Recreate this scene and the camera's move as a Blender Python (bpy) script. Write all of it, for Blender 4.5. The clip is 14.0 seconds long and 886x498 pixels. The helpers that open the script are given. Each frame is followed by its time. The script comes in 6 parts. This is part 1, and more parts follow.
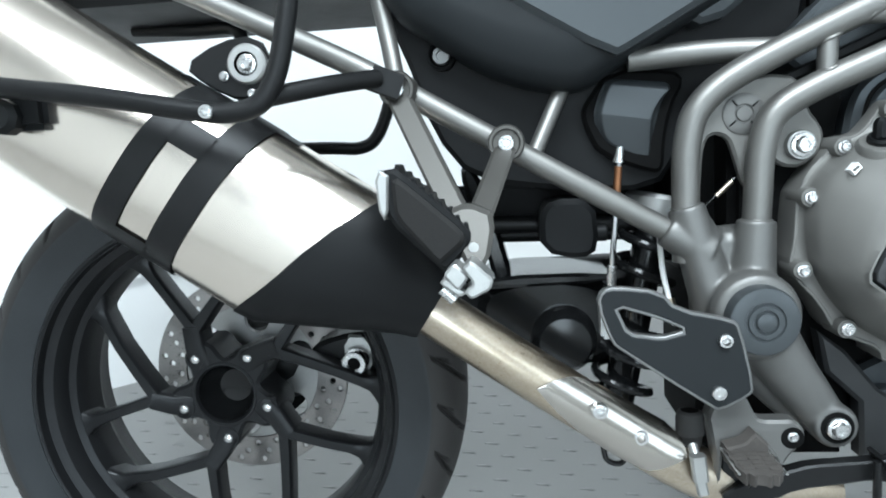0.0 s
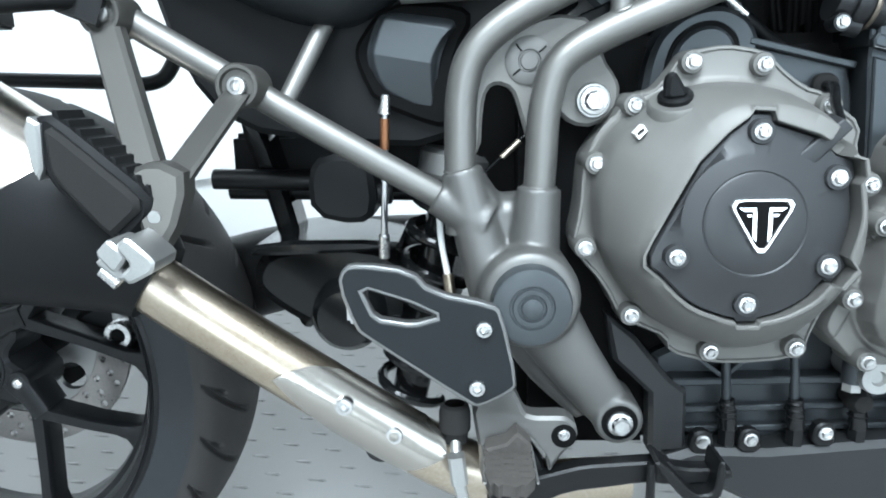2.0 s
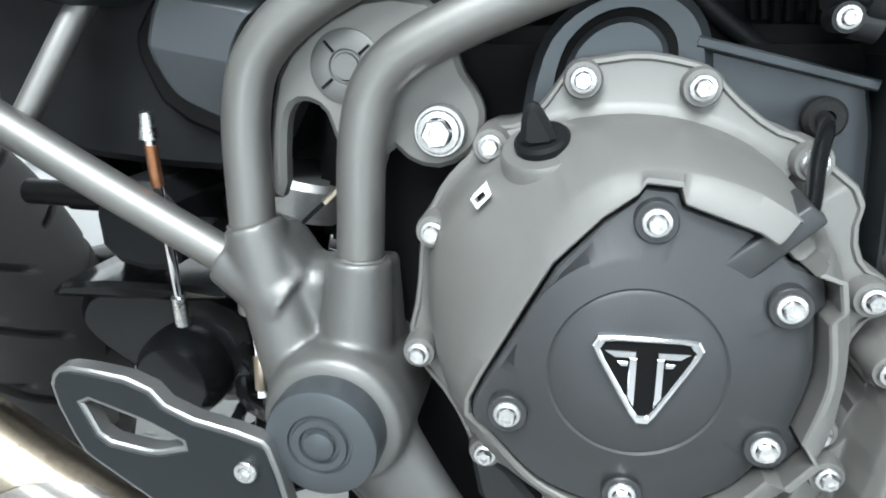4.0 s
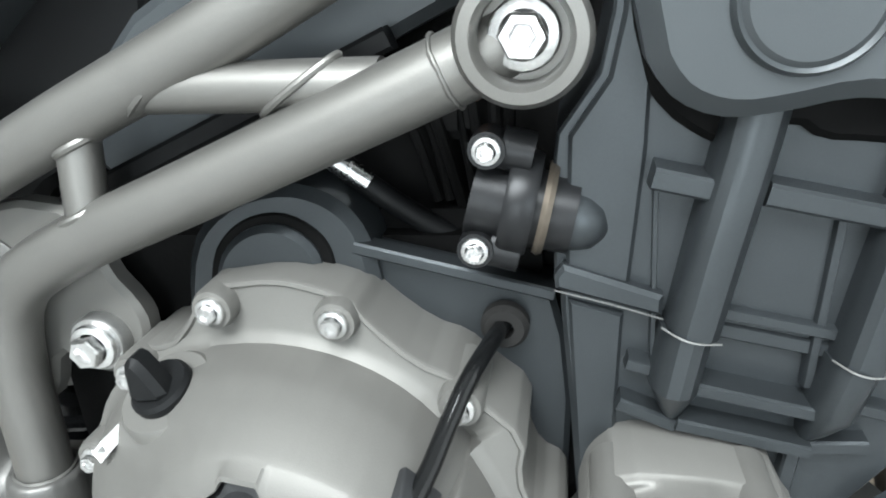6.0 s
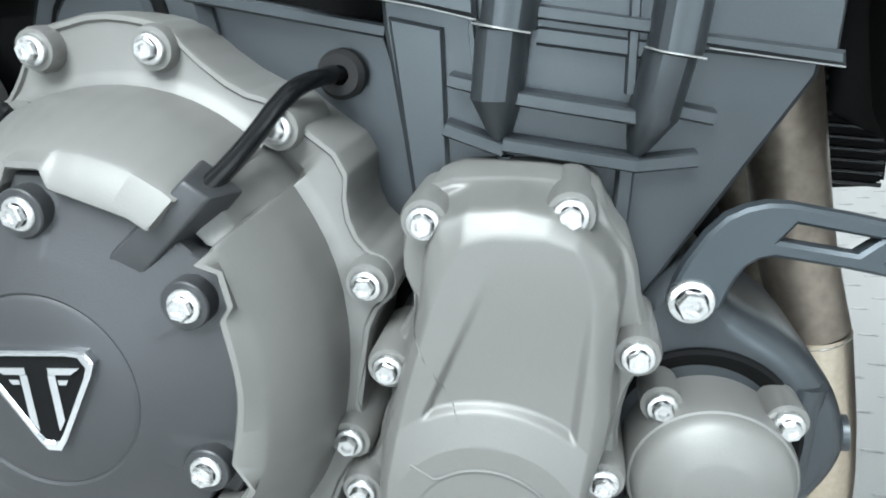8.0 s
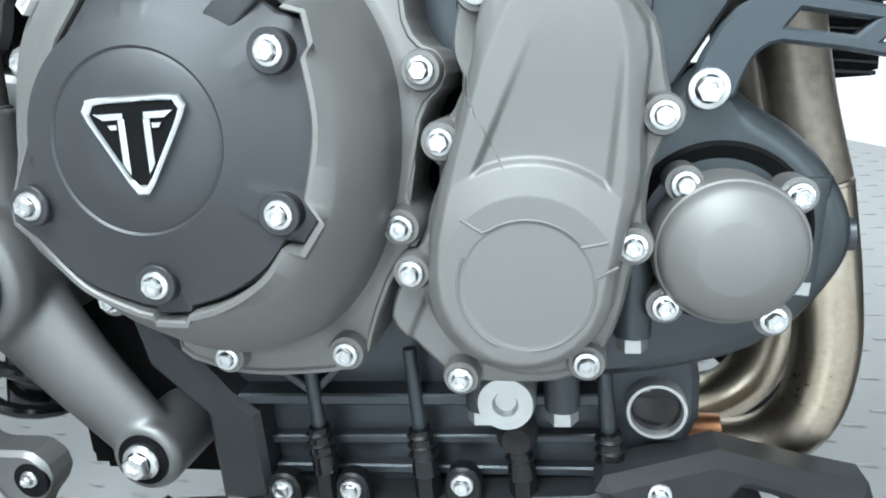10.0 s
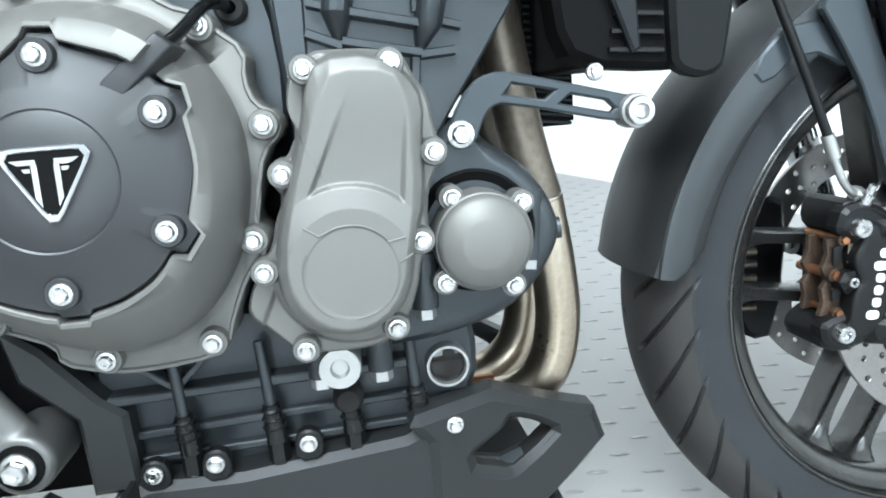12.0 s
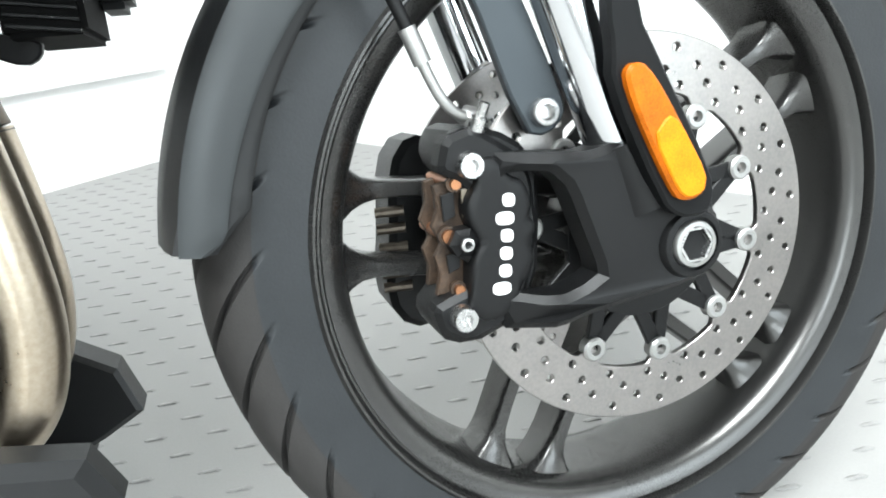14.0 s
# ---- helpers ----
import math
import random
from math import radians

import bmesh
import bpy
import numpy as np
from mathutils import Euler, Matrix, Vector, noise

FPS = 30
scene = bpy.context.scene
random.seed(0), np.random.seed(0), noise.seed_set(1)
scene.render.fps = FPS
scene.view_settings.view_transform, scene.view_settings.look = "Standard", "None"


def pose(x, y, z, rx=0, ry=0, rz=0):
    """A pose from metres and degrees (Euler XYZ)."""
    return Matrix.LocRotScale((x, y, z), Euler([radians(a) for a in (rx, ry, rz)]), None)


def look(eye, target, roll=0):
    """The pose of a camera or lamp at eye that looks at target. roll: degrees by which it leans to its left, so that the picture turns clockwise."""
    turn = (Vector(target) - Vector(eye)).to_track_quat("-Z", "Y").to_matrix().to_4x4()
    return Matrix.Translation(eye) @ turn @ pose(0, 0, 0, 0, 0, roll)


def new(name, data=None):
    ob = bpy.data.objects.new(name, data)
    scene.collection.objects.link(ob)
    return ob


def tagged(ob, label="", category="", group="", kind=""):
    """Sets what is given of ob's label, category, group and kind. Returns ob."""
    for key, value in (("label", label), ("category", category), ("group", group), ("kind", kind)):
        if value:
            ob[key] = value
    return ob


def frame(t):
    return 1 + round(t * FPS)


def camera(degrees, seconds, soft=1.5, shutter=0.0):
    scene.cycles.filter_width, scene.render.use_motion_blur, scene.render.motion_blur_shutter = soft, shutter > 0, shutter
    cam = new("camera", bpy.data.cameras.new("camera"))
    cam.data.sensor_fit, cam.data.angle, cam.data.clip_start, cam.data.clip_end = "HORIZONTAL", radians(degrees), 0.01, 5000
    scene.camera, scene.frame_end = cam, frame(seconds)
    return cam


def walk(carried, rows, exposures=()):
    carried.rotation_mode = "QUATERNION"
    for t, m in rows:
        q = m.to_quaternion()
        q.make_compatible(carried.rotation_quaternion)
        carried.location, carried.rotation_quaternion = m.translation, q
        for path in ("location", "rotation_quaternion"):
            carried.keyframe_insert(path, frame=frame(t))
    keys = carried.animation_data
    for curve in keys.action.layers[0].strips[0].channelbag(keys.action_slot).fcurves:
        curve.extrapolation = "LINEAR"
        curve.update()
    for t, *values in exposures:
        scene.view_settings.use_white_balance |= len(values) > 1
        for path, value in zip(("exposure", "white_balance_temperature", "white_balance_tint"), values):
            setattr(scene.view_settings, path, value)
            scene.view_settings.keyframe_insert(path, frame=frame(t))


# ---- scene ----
cam = camera(65.3, 14.0, soft=1.9)
# the machine leans away on its side stand
LEAN = 9.0
BIKE = pose(0, 0, 0, -LEAN, 0.5, 0)
# seconds, eye, target and roll, in the machine's own axes
PATH = [
    (0, (0.3879, -0.8825, 0.6044), (0.2867, 0.1047, 0.4814), -3.01),
    (0.5, (0.4738, -0.8840, 0.5941), (0.3904, 0.1042, 0.4661), -2.86),
    (1, (0.5587, -0.8810, 0.6101), (0.4878, 0.1058, 0.4643), -3.56),
    (1.5, (0.5901, -0.8300, 0.6111), (0.5314, 0.1537, 0.4411), -3.30),
    (2, (0.5681, -0.7589, 0.6082), (0.5381, 0.2177, 0.3952), -1.01),
    (2.2, (0.5608, -0.7348, 0.6113), (0.5329, 0.2388, 0.3849), -1.17),
    (4.3, (0.7871, -0.4998, 0.6745), (0.6107, 0.4294, 0.3499), -0.37),
    (4.5, (0.8062, -0.4835, 0.6892), (0.6327, 0.4422, 0.3531), -0.35),
    (5, (0.8435, -0.4514, 0.7265), (0.6787, 0.4693, 0.3726), -0.96),
    (5.5, (0.8762, -0.4262, 0.7566), (0.6986, 0.4888, 0.3945), -2.49),
    (6, (0.9128, -0.4146, 0.7651), (0.7317, 0.4963, 0.3943), -3.89),
    (6.5, (0.9355, -0.4100, 0.7436), (0.7485, 0.4990, 0.3711), -4.96),
    (7, (0.9564, -0.4163, 0.7085), (0.7751, 0.5002, 0.3519), -5.02),
    (7.5, (0.9741, -0.4259, 0.6734), (0.7918, 0.4957, 0.3306), -4.82),
    (8, (0.9854, -0.4395, 0.6370), (0.7971, 0.4867, 0.3103), -4.68),
    (8.5, (0.9910, -0.4526, 0.5952), (0.7873, 0.4778, 0.2907), -4.73),
    (9, (0.9993, -0.4615, 0.5542), (0.7821, 0.4686, 0.2578), -4.67),
    (9.2, (0.9968, -0.4681, 0.5370), (0.7736, 0.4640, 0.2518), -4.70),
    (11.3, (0.9225, -0.6075, 0.5367), (0.9092, 0.3716, 0.3339), -3.78),
    (11.5, (0.9208, -0.6268, 0.5404), (0.9425, 0.3533, 0.3428), -3.78),
    (12, (0.9518, -0.6467, 0.5344), (1.0745, 0.3254, 0.3345), -4.75),
    (12.5, (1.0097, -0.6171, 0.5148), (1.2069, 0.3408, 0.3061), -5.10),
    (13, (1.0829, -0.5797, 0.4853), (1.3216, 0.3651, 0.2606), -5.77),
    (13.5, (1.1684, -0.5459, 0.4640), (1.4371, 0.3891, 0.2327), -6.13),
    (14, (1.2506, -0.4984, 0.4541), (1.5320, 0.4306, 0.2136), -6.14),
]
walk(cam, [(t, BIKE @ look(eye, target, roll)) for t, eye, target, roll in PATH],
     [(0.0, -0.35, 5700, 2), (1.0, -0.24, 5600, 2), (1.5, -0.06, 5590, 2), (2.2, 0.06, 5580, 2), (4.5, 0.15, 6050, 5), (5.5, 0.03, 6150, 5), (6.5, 0.3, 6100, 5), (7.5, 0.32, 5950, 4), (8.5, 0.28, 5750, 2), (9.0, 0.16, 5680, 2), (12.0, 0.24, 5720, 2), (13.0, 0.34, 5920, 3), (14.0, 0.32, 6200, 5)])

# ---- world and light ----
# the room stands square to its own axes: u along the long wall, v out from it
ROOM = pose(1.42, 2.06, 0, 0, 0, 34.5)
world = bpy.data.worlds.new("sky")
scene.world = world
world.use_nodes = True
wn = world.node_tree.nodes
sky = wn.new("ShaderNodeTexSky")
sky.sky_type, sky.sun_disc = "NISHITA", False
sky.sun_elevation, sky.sun_rotation = radians(38), radians(200)
wn["Background"].inputs["Strength"].default_value = 0.1
world.node_tree.links.new(sky.outputs[0], wn["Background"].inputs["Color"])


def window_light(name, u, v, z, turn, width, height, watts, colour):
    """An added area lamp, as if daylight came in through an unseen window's opening."""
    lamp = bpy.data.lights.new(name, "AREA")
    lamp.shape, lamp.size, lamp.size_y = "RECTANGLE", width, height
    lamp.energy, lamp.color = watts, colour
    ob = new(name, lamp)
    ob.matrix_world = ROOM @ pose(u, v, z, 90, 0, turn)
    return ob


# two assumed windows out of view; size, place and watts fitted to the shading
WIN_W, WIN_H, WIN_Z = 1.6, 2.1, 1.65
for u, watts in ((-4.8, 95), (-1.7, 55)):
    window_light("unseen_window_lamp", u, -5.13, WIN_Z, 0, WIN_W, WIN_H, watts, (0.95, 0.985, 1.0))
# an added overhead lamp, set as daylight through an unseen roof light
ROOF_U, ROOF_V, ROOF_W, ROOF_D = -2.8, -2.5, 2.2, 1.4
roof = bpy.data.lights.new("added_roof_lamp", "AREA")
roof.shape, roof.size, roof.size_y, roof.energy, roof.color = "RECTANGLE", ROOF_W, ROOF_D, 270, (0.985, 0.985, 0.975)
new("added_roof_lamp", roof).matrix_world = ROOM @ pose(ROOF_U, ROOF_V, 3.06)

# ---- materials ----
def material(name, colour, rough, metal=0.0, vary=0.12, grain=900.0, blotch=9.0, bump=0.15, rough_vary=0.08, coat=0.0, spec=0.5, stretch=(1, 1, 1), tone=None, random=0.0):
    """A surface with fine grain and broad, uneven wear. grain and blotch: marks to the metre."""
    m = bpy.data.materials.new(name)
    m.use_nodes = True
    n, link = m.node_tree.nodes, m.node_tree.links.new
    b = n["Principled BSDF"]
    b.inputs["Metallic"].default_value = metal
    b.inputs["Coat Weight"].default_value = coat
    b.inputs["Coat Roughness"].default_value = 0.12
    b.inputs["Specular IOR Level"].default_value = spec
    co = n.new("ShaderNodeTexCoord")
    mp = n.new("ShaderNodeMapping")
    mp.inputs["Scale"].default_value = stretch
    link(co.outputs["Object"], mp.inputs["Vector"])
    fine, broad = n.new("ShaderNodeTexNoise"), n.new("ShaderNodeTexNoise")
    fine.inputs["Scale"].default_value, fine.inputs["Detail"].default_value = grain, 2
    broad.inputs["Scale"].default_value, broad.inputs["Detail"].default_value = blotch, 5
    broad.inputs["Roughness"].default_value = 0.62
    link(mp.outputs[0], fine.inputs["Vector"])
    link(co.outputs["Object"], broad.inputs["Vector"])
    mix = n.new("ShaderNodeMix")
    mix.data_type = "RGBA"
    a = [max(0.0, c * (1 - vary)) for c in colour]
    c2 = [min(1.0, c * (1 + vary)) for c in (tone or colour)]
    mix.inputs["A"].default_value, mix.inputs["B"].default_value = (*a, 1), (*c2, 1)
    add = n.new("ShaderNodeMath")
    add.operation = "MULTIPLY_ADD"
    add.inputs[1].default_value = 0.4
    link(fine.outputs["Fac"], add.inputs[0])
    half = n.new("ShaderNodeMath")
    half.operation = "MULTIPLY"
    half.inputs[1].default_value = 0.6
    link(broad.outputs["Fac"], half.inputs[0])
    link(half.outputs[0], add.inputs[2])
    ramp = n.new("ShaderNodeMapRange")
    ramp.inputs["From Min"].default_value, ramp.inputs["From Max"].default_value = 0.32, 0.68
    link(add.outputs[0], ramp.inputs["Value"])
    link(ramp.outputs[0], mix.inputs["Factor"])
    if random:
        info, hsv, rr = n.new("ShaderNodeObjectInfo"), n.new("ShaderNodeHueSaturation"), n.new("ShaderNodeMapRange")
        rr.inputs["To Min"].default_value, rr.inputs["To Max"].default_value = 1 - random, 1 + random
        link(info.outputs["Random"], rr.inputs["Value"])
        link(rr.outputs[0], hsv.inputs["Value"])
        link(mix.outputs["Result"], hsv.inputs["Color"])
        link(hsv.outputs[0], b.inputs["Base Color"])
    else:
        link(mix.outputs["Result"], b.inputs["Base Color"])
    rv = n.new("ShaderNodeMapRange")
    rv.inputs["To Min"].default_value, rv.inputs["To Max"].default_value = max(0.02, rough - rough_vary), min(1, rough + rough_vary)
    link(ramp.outputs[0], rv.inputs["Value"])
    link(rv.outputs[0], b.inputs["Roughness"])
    bp = n.new("ShaderNodeBump")
    bp.inputs["Strength"].default_value, bp.inputs["Distance"].default_value = bump, 0.0006
    link(fine.outputs["Fac"], bp.inputs["Height"])
    link(bp.outputs[0], b.inputs["Normal"])
    return m


FRAME_PAINT = material("frame_paint", (0.182, 0.178, 0.168), 0.47, 0.8, 0.08, 1400, 7, 0.10)
CAST_PAINT = material("cast_paint", (0.145, 0.143, 0.137), 0.50, 0.72, 0.10, 1100, 8, 0.18)
COVER_GREY = material("cover_paint", (0.150, 0.1465, 0.137), 0.55, 0.5, 0.08, 1500, 6, 0.10)
COVER_BLACK = material("clutch_panel_paint", (0.029, 0.030, 0.0315), 0.44, 0.25, 0.08, 1600, 6, 0.10)
ENGINE_BLACK = material("engine_paint", (0.043, 0.0485, 0.0525), 0.37, 0.6, 0.10, 1000, 9, 0.07)
BLACK_PLASTIC = material("black_plastic", (0.006, 0.0064, 0.0068), 0.50, 0.0, 0.16, 1800, 10, 0.12, spec=0.16)
MATT_PLASTIC = material("matt_grained_plastic", (0.013, 0.0138, 0.0145), 0.52, 0.0, 0.14, 1800, 10, 0.2, spec=0.42)
# same bronze-grey paint as the frame, darkened to shade the pillion bracket
BRACKET_SHADED = material("bronze_paint_shaded", (0.092, 0.088, 0.081), 0.52, 0.7, 0.10, 1100, 8, 0.15)
PAD_BROWN = material("brown_pad_plate", (0.030, 0.022, 0.016), 0.55, 0.3, 0.3, 500, 40, 0.3, tone=(0.070, 0.044, 0.028))
BLACK_METAL = material("black_powder_coat", (0.0055, 0.0057, 0.006), 0.40, 0.0, 0.15, 2200, 10, 0.22, spec=0.26)
# paler, warmer black: the highlight on the fork's lower arm, as colour
LEDGE_HIGHLIGHT = material("ledge_highlight_tone", (0.05, 0.047, 0.043), 0.5, 0.2, 0.2, 900, 40, 0.2)
GLOSS_BLACK = material("gloss_black", (0.006, 0.0063, 0.0066), 0.16, 0.0, 0.15, 700, 8, 0.04, spec=0.35)
PANEL_GREY = material("panel_paint", (0.052, 0.058, 0.062), 0.38, 0.3, 0.06, 1800, 5, 0.05, spec=0.35)
PANEL_DARK = material("panel_trim", (0.011, 0.0128, 0.0140), 0.5, 0.0, 0.08, 2600, 6, 0.22, spec=0.2)
# near black: puts shade into gaps and recesses, and colours some black parts
DEEP_BLACK = material("shade_and_black_parts", (0.003, 0.003, 0.003), 0.75, 0.0, 0.2, 500, 12, 0.2, spec=0.1)
RUBBER = material("rubber", (0.016, 0.0155, 0.015), 0.78, 0.0, 0.15, 800, 12, 0.4, spec=0.2)
WORN_RUBBER = material("worn_peg_rubber", (0.062, 0.056, 0.051), 0.8, 0.0, 0.25, 600, 60, 0.5, spec=0.25)
TYRE = material("tyre_rubber", (0.0185, 0.0208, 0.0230), 0.40, 0.0, 0.16, 500, 14, 0.25, spec=0.38)
TREAD = material("worn_tread_rubber", (0.030, 0.0285, 0.0275), 0.62, 0.0, 0.2, 700, 18, 0.35, spec=0.22)
STEEL = material("brushed_steel", (0.85, 0.775, 0.69), 0.23, 1.0, 0.03, 260, 6, 0.02, 0.04)
GUARD_STEEL = material("polished_guard_steel", (0.43, 0.405, 0.37), 0.20, 1.0, 0.0, 300, 12, 0.0, 0.0)
EDGE_GREY = material("pale_edge_metal", (0.19, 0.19, 0.187), 0.42, 0.8, 0.12, 900, 30, 0.1)
PIPE = material("heat_tinted_steel", (0.42, 0.35, 0.26), 0.32, 1.0, 0.03, 300, 6, 0.01, 0.05, tone=(0.52, 0.46, 0.38))
PIPE_DULL = material("sooted_header_steel", (0.11, 0.092, 0.074), 0.45, 0.8, 0.05, 160, 7, 0.03, 0.05, tone=(0.2, 0.172, 0.14))
ZINC = material("zinc_bolt", (0.62, 0.62, 0.615), 0.26, 1.0, 0.08, 700, 60, 0.1, 0.08, random=0.12)
CHROME = material("chrome", (0.75, 0.76, 0.78), 0.08, 1.0, 0.03, 500, 20, 0.02, 0.03)
DISC_STEEL = material("disc_steel", (0.30, 0.294, 0.288), 0.32, 1.0, 0.06, 420, 14, 0.02, 0.06, tone=(0.37, 0.345, 0.33))
DULL_ALLOY = material("dull_alloy", (0.42, 0.42, 0.41), 0.42, 0.9, 0.1, 700, 20, 0.15)
WHEEL_PAINT = material("wheel_paint", (0.014, 0.0145, 0.0155), 0.33, 0.3, 0.12, 1500, 9, 0.12, spec=0.3)
RIM_PAINT = material("front_rim_paint", (0.088, 0.087, 0.085), 0.28, 0.88, 0.05, 1300, 5, 0.02, 0.03)
STRUT_PAINT = material("mudguard_stay_paint", (0.042, 0.050, 0.056), 0.42, 0.5, 0.08, 1500, 8, 0.1)
FLANK_GREY = material("mudguard_flank_paint", (0.034, 0.038, 0.040), 0.42, 0.3, 0.08, 1500, 8, 0.08)
COPPER = material("copper_tint", (0.36, 0.17, 0.085), 0.38, 0.9, 0.2, 600, 30, 0.15)
EMBLEM_WHITE = material("printed_white", (0.8, 0.8, 0.79), 0.4, 0.0, 0.03, 900, 20, 0.03)
ORANGE = material("orange_reflector", (0.72, 0.21, 0.002), 0.45, 0.0, 0.3, 700, 60, 0.6, 0.1, spec=0.2)
ORANGE_DEEP = material("orange_reflector_deep", (0.46, 0.11, 0.002), 0.45, 0.0, 0.35, 700, 60, 0.7, 0.1, spec=0.2)
ORANGE_RING = material("orange_ring", (0.6, 0.16, 0.06), 0.4, 0.0, 0.1, 900, 20, 0.1)
WALL_WHITE = material("white_wall_paint", (0.88, 0.88, 0.87), 0.6, 0.0, 0.025, 300, 1.5, 0.12)
FLOOR_VINYL = material("grey_vinyl_floor", (0.288, 0.284, 0.276), 0.45, 0.0, 0.07, 350, 2.2, 0.12, 0.1)
FLOOR_BAR = material("worn_floor_ridge", (0.260, 0.257, 0.250), 0.45, 0.0, 0.2, 300, 6, 0.1)
# walls and ceiling out of view: greys chosen for the light they bounce
WALL_GREY = material("unseen_wall_tone", (0.55, 0.55, 0.54), 0.7, 0.0, 0.05, 200, 1, 0.05)
CEILING_BOUNCE = material("unseen_ceiling_tone", (0.42, 0.42, 0.415), 0.7, 0.0, 0.02, 200, 1, 0.05)
GLASS_DARK = material("oil_sight_glass", (0.007, 0.006, 0.0055), 0.08, 0.0, 0.3, 60, 20, 0.02, 0.02, spec=0.4)

# ---- shaping helpers ----
from mathutils.geometry import tessellate_polygon


def finish(name, bm, mat, parent, label="", sharp=35):
    mesh = bpy.data.meshes.new(name)
    bmesh.ops.recalc_face_normals(bm, faces=bm.faces)
    bm.to_mesh(mesh)
    bm.free()
    mesh.materials.append(mat)
    for p in mesh.polygons:
        p.use_smooth = True
    mesh.set_sharp_from_angle(angle=radians(sharp))
    ob = new(name, mesh)
    ob.parent = parent
    if label:
        ob["label"] = label
    return ob


def part(name, bm, mat, parent, label="", sharp=35):
    """One mesh under a thing or under a part."""
    return finish(name, bm, mat, parent, label, sharp)


def melt(ob, voxel=0.0022, rounds=6):
    """Melts a part's overlapping pieces into one casting with soft inner corners."""
    m = ob.modifiers.new("blend", "REMESH")
    m.mode, m.voxel_size, m.use_smooth_shade = "VOXEL", voxel, True
    s = ob.modifiers.new("soften", "SMOOTH")
    s.factor, s.iterations = 0.5, rounds
    return ob


def rounded(outline, times=2, keep=0.25):
    """The outline with its corners cut round."""
    pts = [Vector(p) for p in outline]
    for _ in range(times):
        out = []
        for a, b in zip(pts, pts[1:] + pts[:1]):
            out += [a.lerp(b, keep), a.lerp(b, 1 - keep)]
        pts = out
    return [tuple(p) for p in pts]


def area(pts):
    return sum(a[0] * b[1] - b[0] * a[1] for a, b in zip(pts, pts[1:] + pts[:1])) / 2


def inset(pts, d):
    """The outline drawn in by d (out where d is negative)."""
    if area(pts) < 0:
        d = -d
    out = []
    n = len(pts)
    for k in range(n):
        p, a, b = Vector(pts[k]), Vector(pts[k - 1]), Vector(pts[(k + 1) % n])
        e, f = (p - a), (b - p)
        if e.length < 1e-7 or f.length < 1e-7:
            out.append(tuple(p))
            continue
        e.normalize()
        f.normalize()
        m = Vector((-e.y - f.y, e.x + f.x))
        if m.length < 1e-4:
            m = Vector((-e.y, e.x))
        m.normalize()
        s = max(0.5, m.dot(Vector((-e.y, e.x))))
        out.append(tuple(p + m * d / s))
    return out


def shift_none(x, z):
    return 0.0


def slope(x0, z0, b, c):
    return lambda x, z: b * (x - x0) + c * (z - z0)


def plate(outline, front, back, bevel=0.002, holes=(), bow=shift_none, round_times=0, into=None):
    """A plate in the x-z plane from y = front to y = back, its front edges bevelled, with holes through it."""
    bm = into or bmesh.new()
    if round_times:
        outline = rounded(outline, round_times)
    loops = [list(outline)] + [list(h) for h in holes]
    if area(loops[0]) < 0:
        loops[0].reverse()
    for h in loops[1:]:
        if area(h) > 0:
            h.reverse()
    rings = [[], [], []]
    for k, pts in enumerate(loops):
        drawn = inset(pts, bevel if k == 0 else -bevel)
        if k:
            drawn = inset(pts, -bevel)
        for ring, (some, y) in zip(rings, ((drawn, front), (pts, front + bevel), (pts, back))):
            ring.append([bm.verts.new((x, y + bow(x, z), z)) for x, z in some])
    for a, b in ((0, 1), (1, 2)):
        for la, lb in zip(rings[a], rings[b]):
            n = len(la)
            for k in range(n):
                bm.faces.new((la[k], la[(k + 1) % n], lb[(k + 1) % n], lb[k]))
    for ring in (rings[0], rings[2]):
        flat = [v for loop in ring for v in loop]
        tris = tessellate_polygon([[Vector((v.co.x, v.co.z, 0)) for v in loop] for loop in ring])
        for t in tris:
            try:
                bm.faces.new([flat[i] for i in t])
            except ValueError:
                pass
    return bm


def radial(outline, centre, n):
    """The outline's radius about a centre, at n even angles."""
    pts = [(x - centre[0], z - centre[1]) for x, z in outline]
    out = []
    for k in range(n):
        a = 2 * math.pi * k / n
        c, s = math.cos(a), math.sin(a)
        best = 0.0
        for (x0, z0), (x1, z1) in zip(pts, pts[1:] + pts[:1]):
            dx, dz = x1 - x0, z1 - z0
            den = c * dz - s * dx
            if abs(den) < 1e-12:
                continue
            r = (x0 * dz - z0 * dx) / den
            q = (x0 * s - z0 * c) / den
            if r > 0 and -1e-9 <= q <= 1 + 1e-9:
                best = max(best, r)
        out.append(best)
    return out


def star_loft(centre, layers, n=144, bow=shift_none, into=None):
    """Skin over outlines about one centre: layers of (outline, metres drawn in, y), from back to front, closed in front."""
    bm = into or bmesh.new()
    last = None
    for outline, d, y in layers:
        rr = radial(outline, centre, n)
        ring = []
        for k, r in enumerate(rr):
            a = 2 * math.pi * k / n
            x, z = centre[0] + (r - d) * math.cos(a), centre[1] + (r - d) * math.sin(a)
            ring.append(bm.verts.new((x, y + bow(x, z), z)))
        if last:
            for k in range(n):
                bm.faces.new((last[k], last[(k + 1) % n], ring[(k + 1) % n], ring[k]))
        last = ring
    rim_ring = last
    last = []
    for v in rim_ring:
        x, z = v.co.x + (centre[0] - v.co.x) * 0.06, v.co.z + (centre[1] - v.co.z) * 0.06
        last.append(bm.verts.new((x, layers[-1][2] + bow(x, z), z)))
    for k in range(n):
        bm.faces.new((rim_ring[k], rim_ring[(k + 1) % n], last[(k + 1) % n], last[k]))
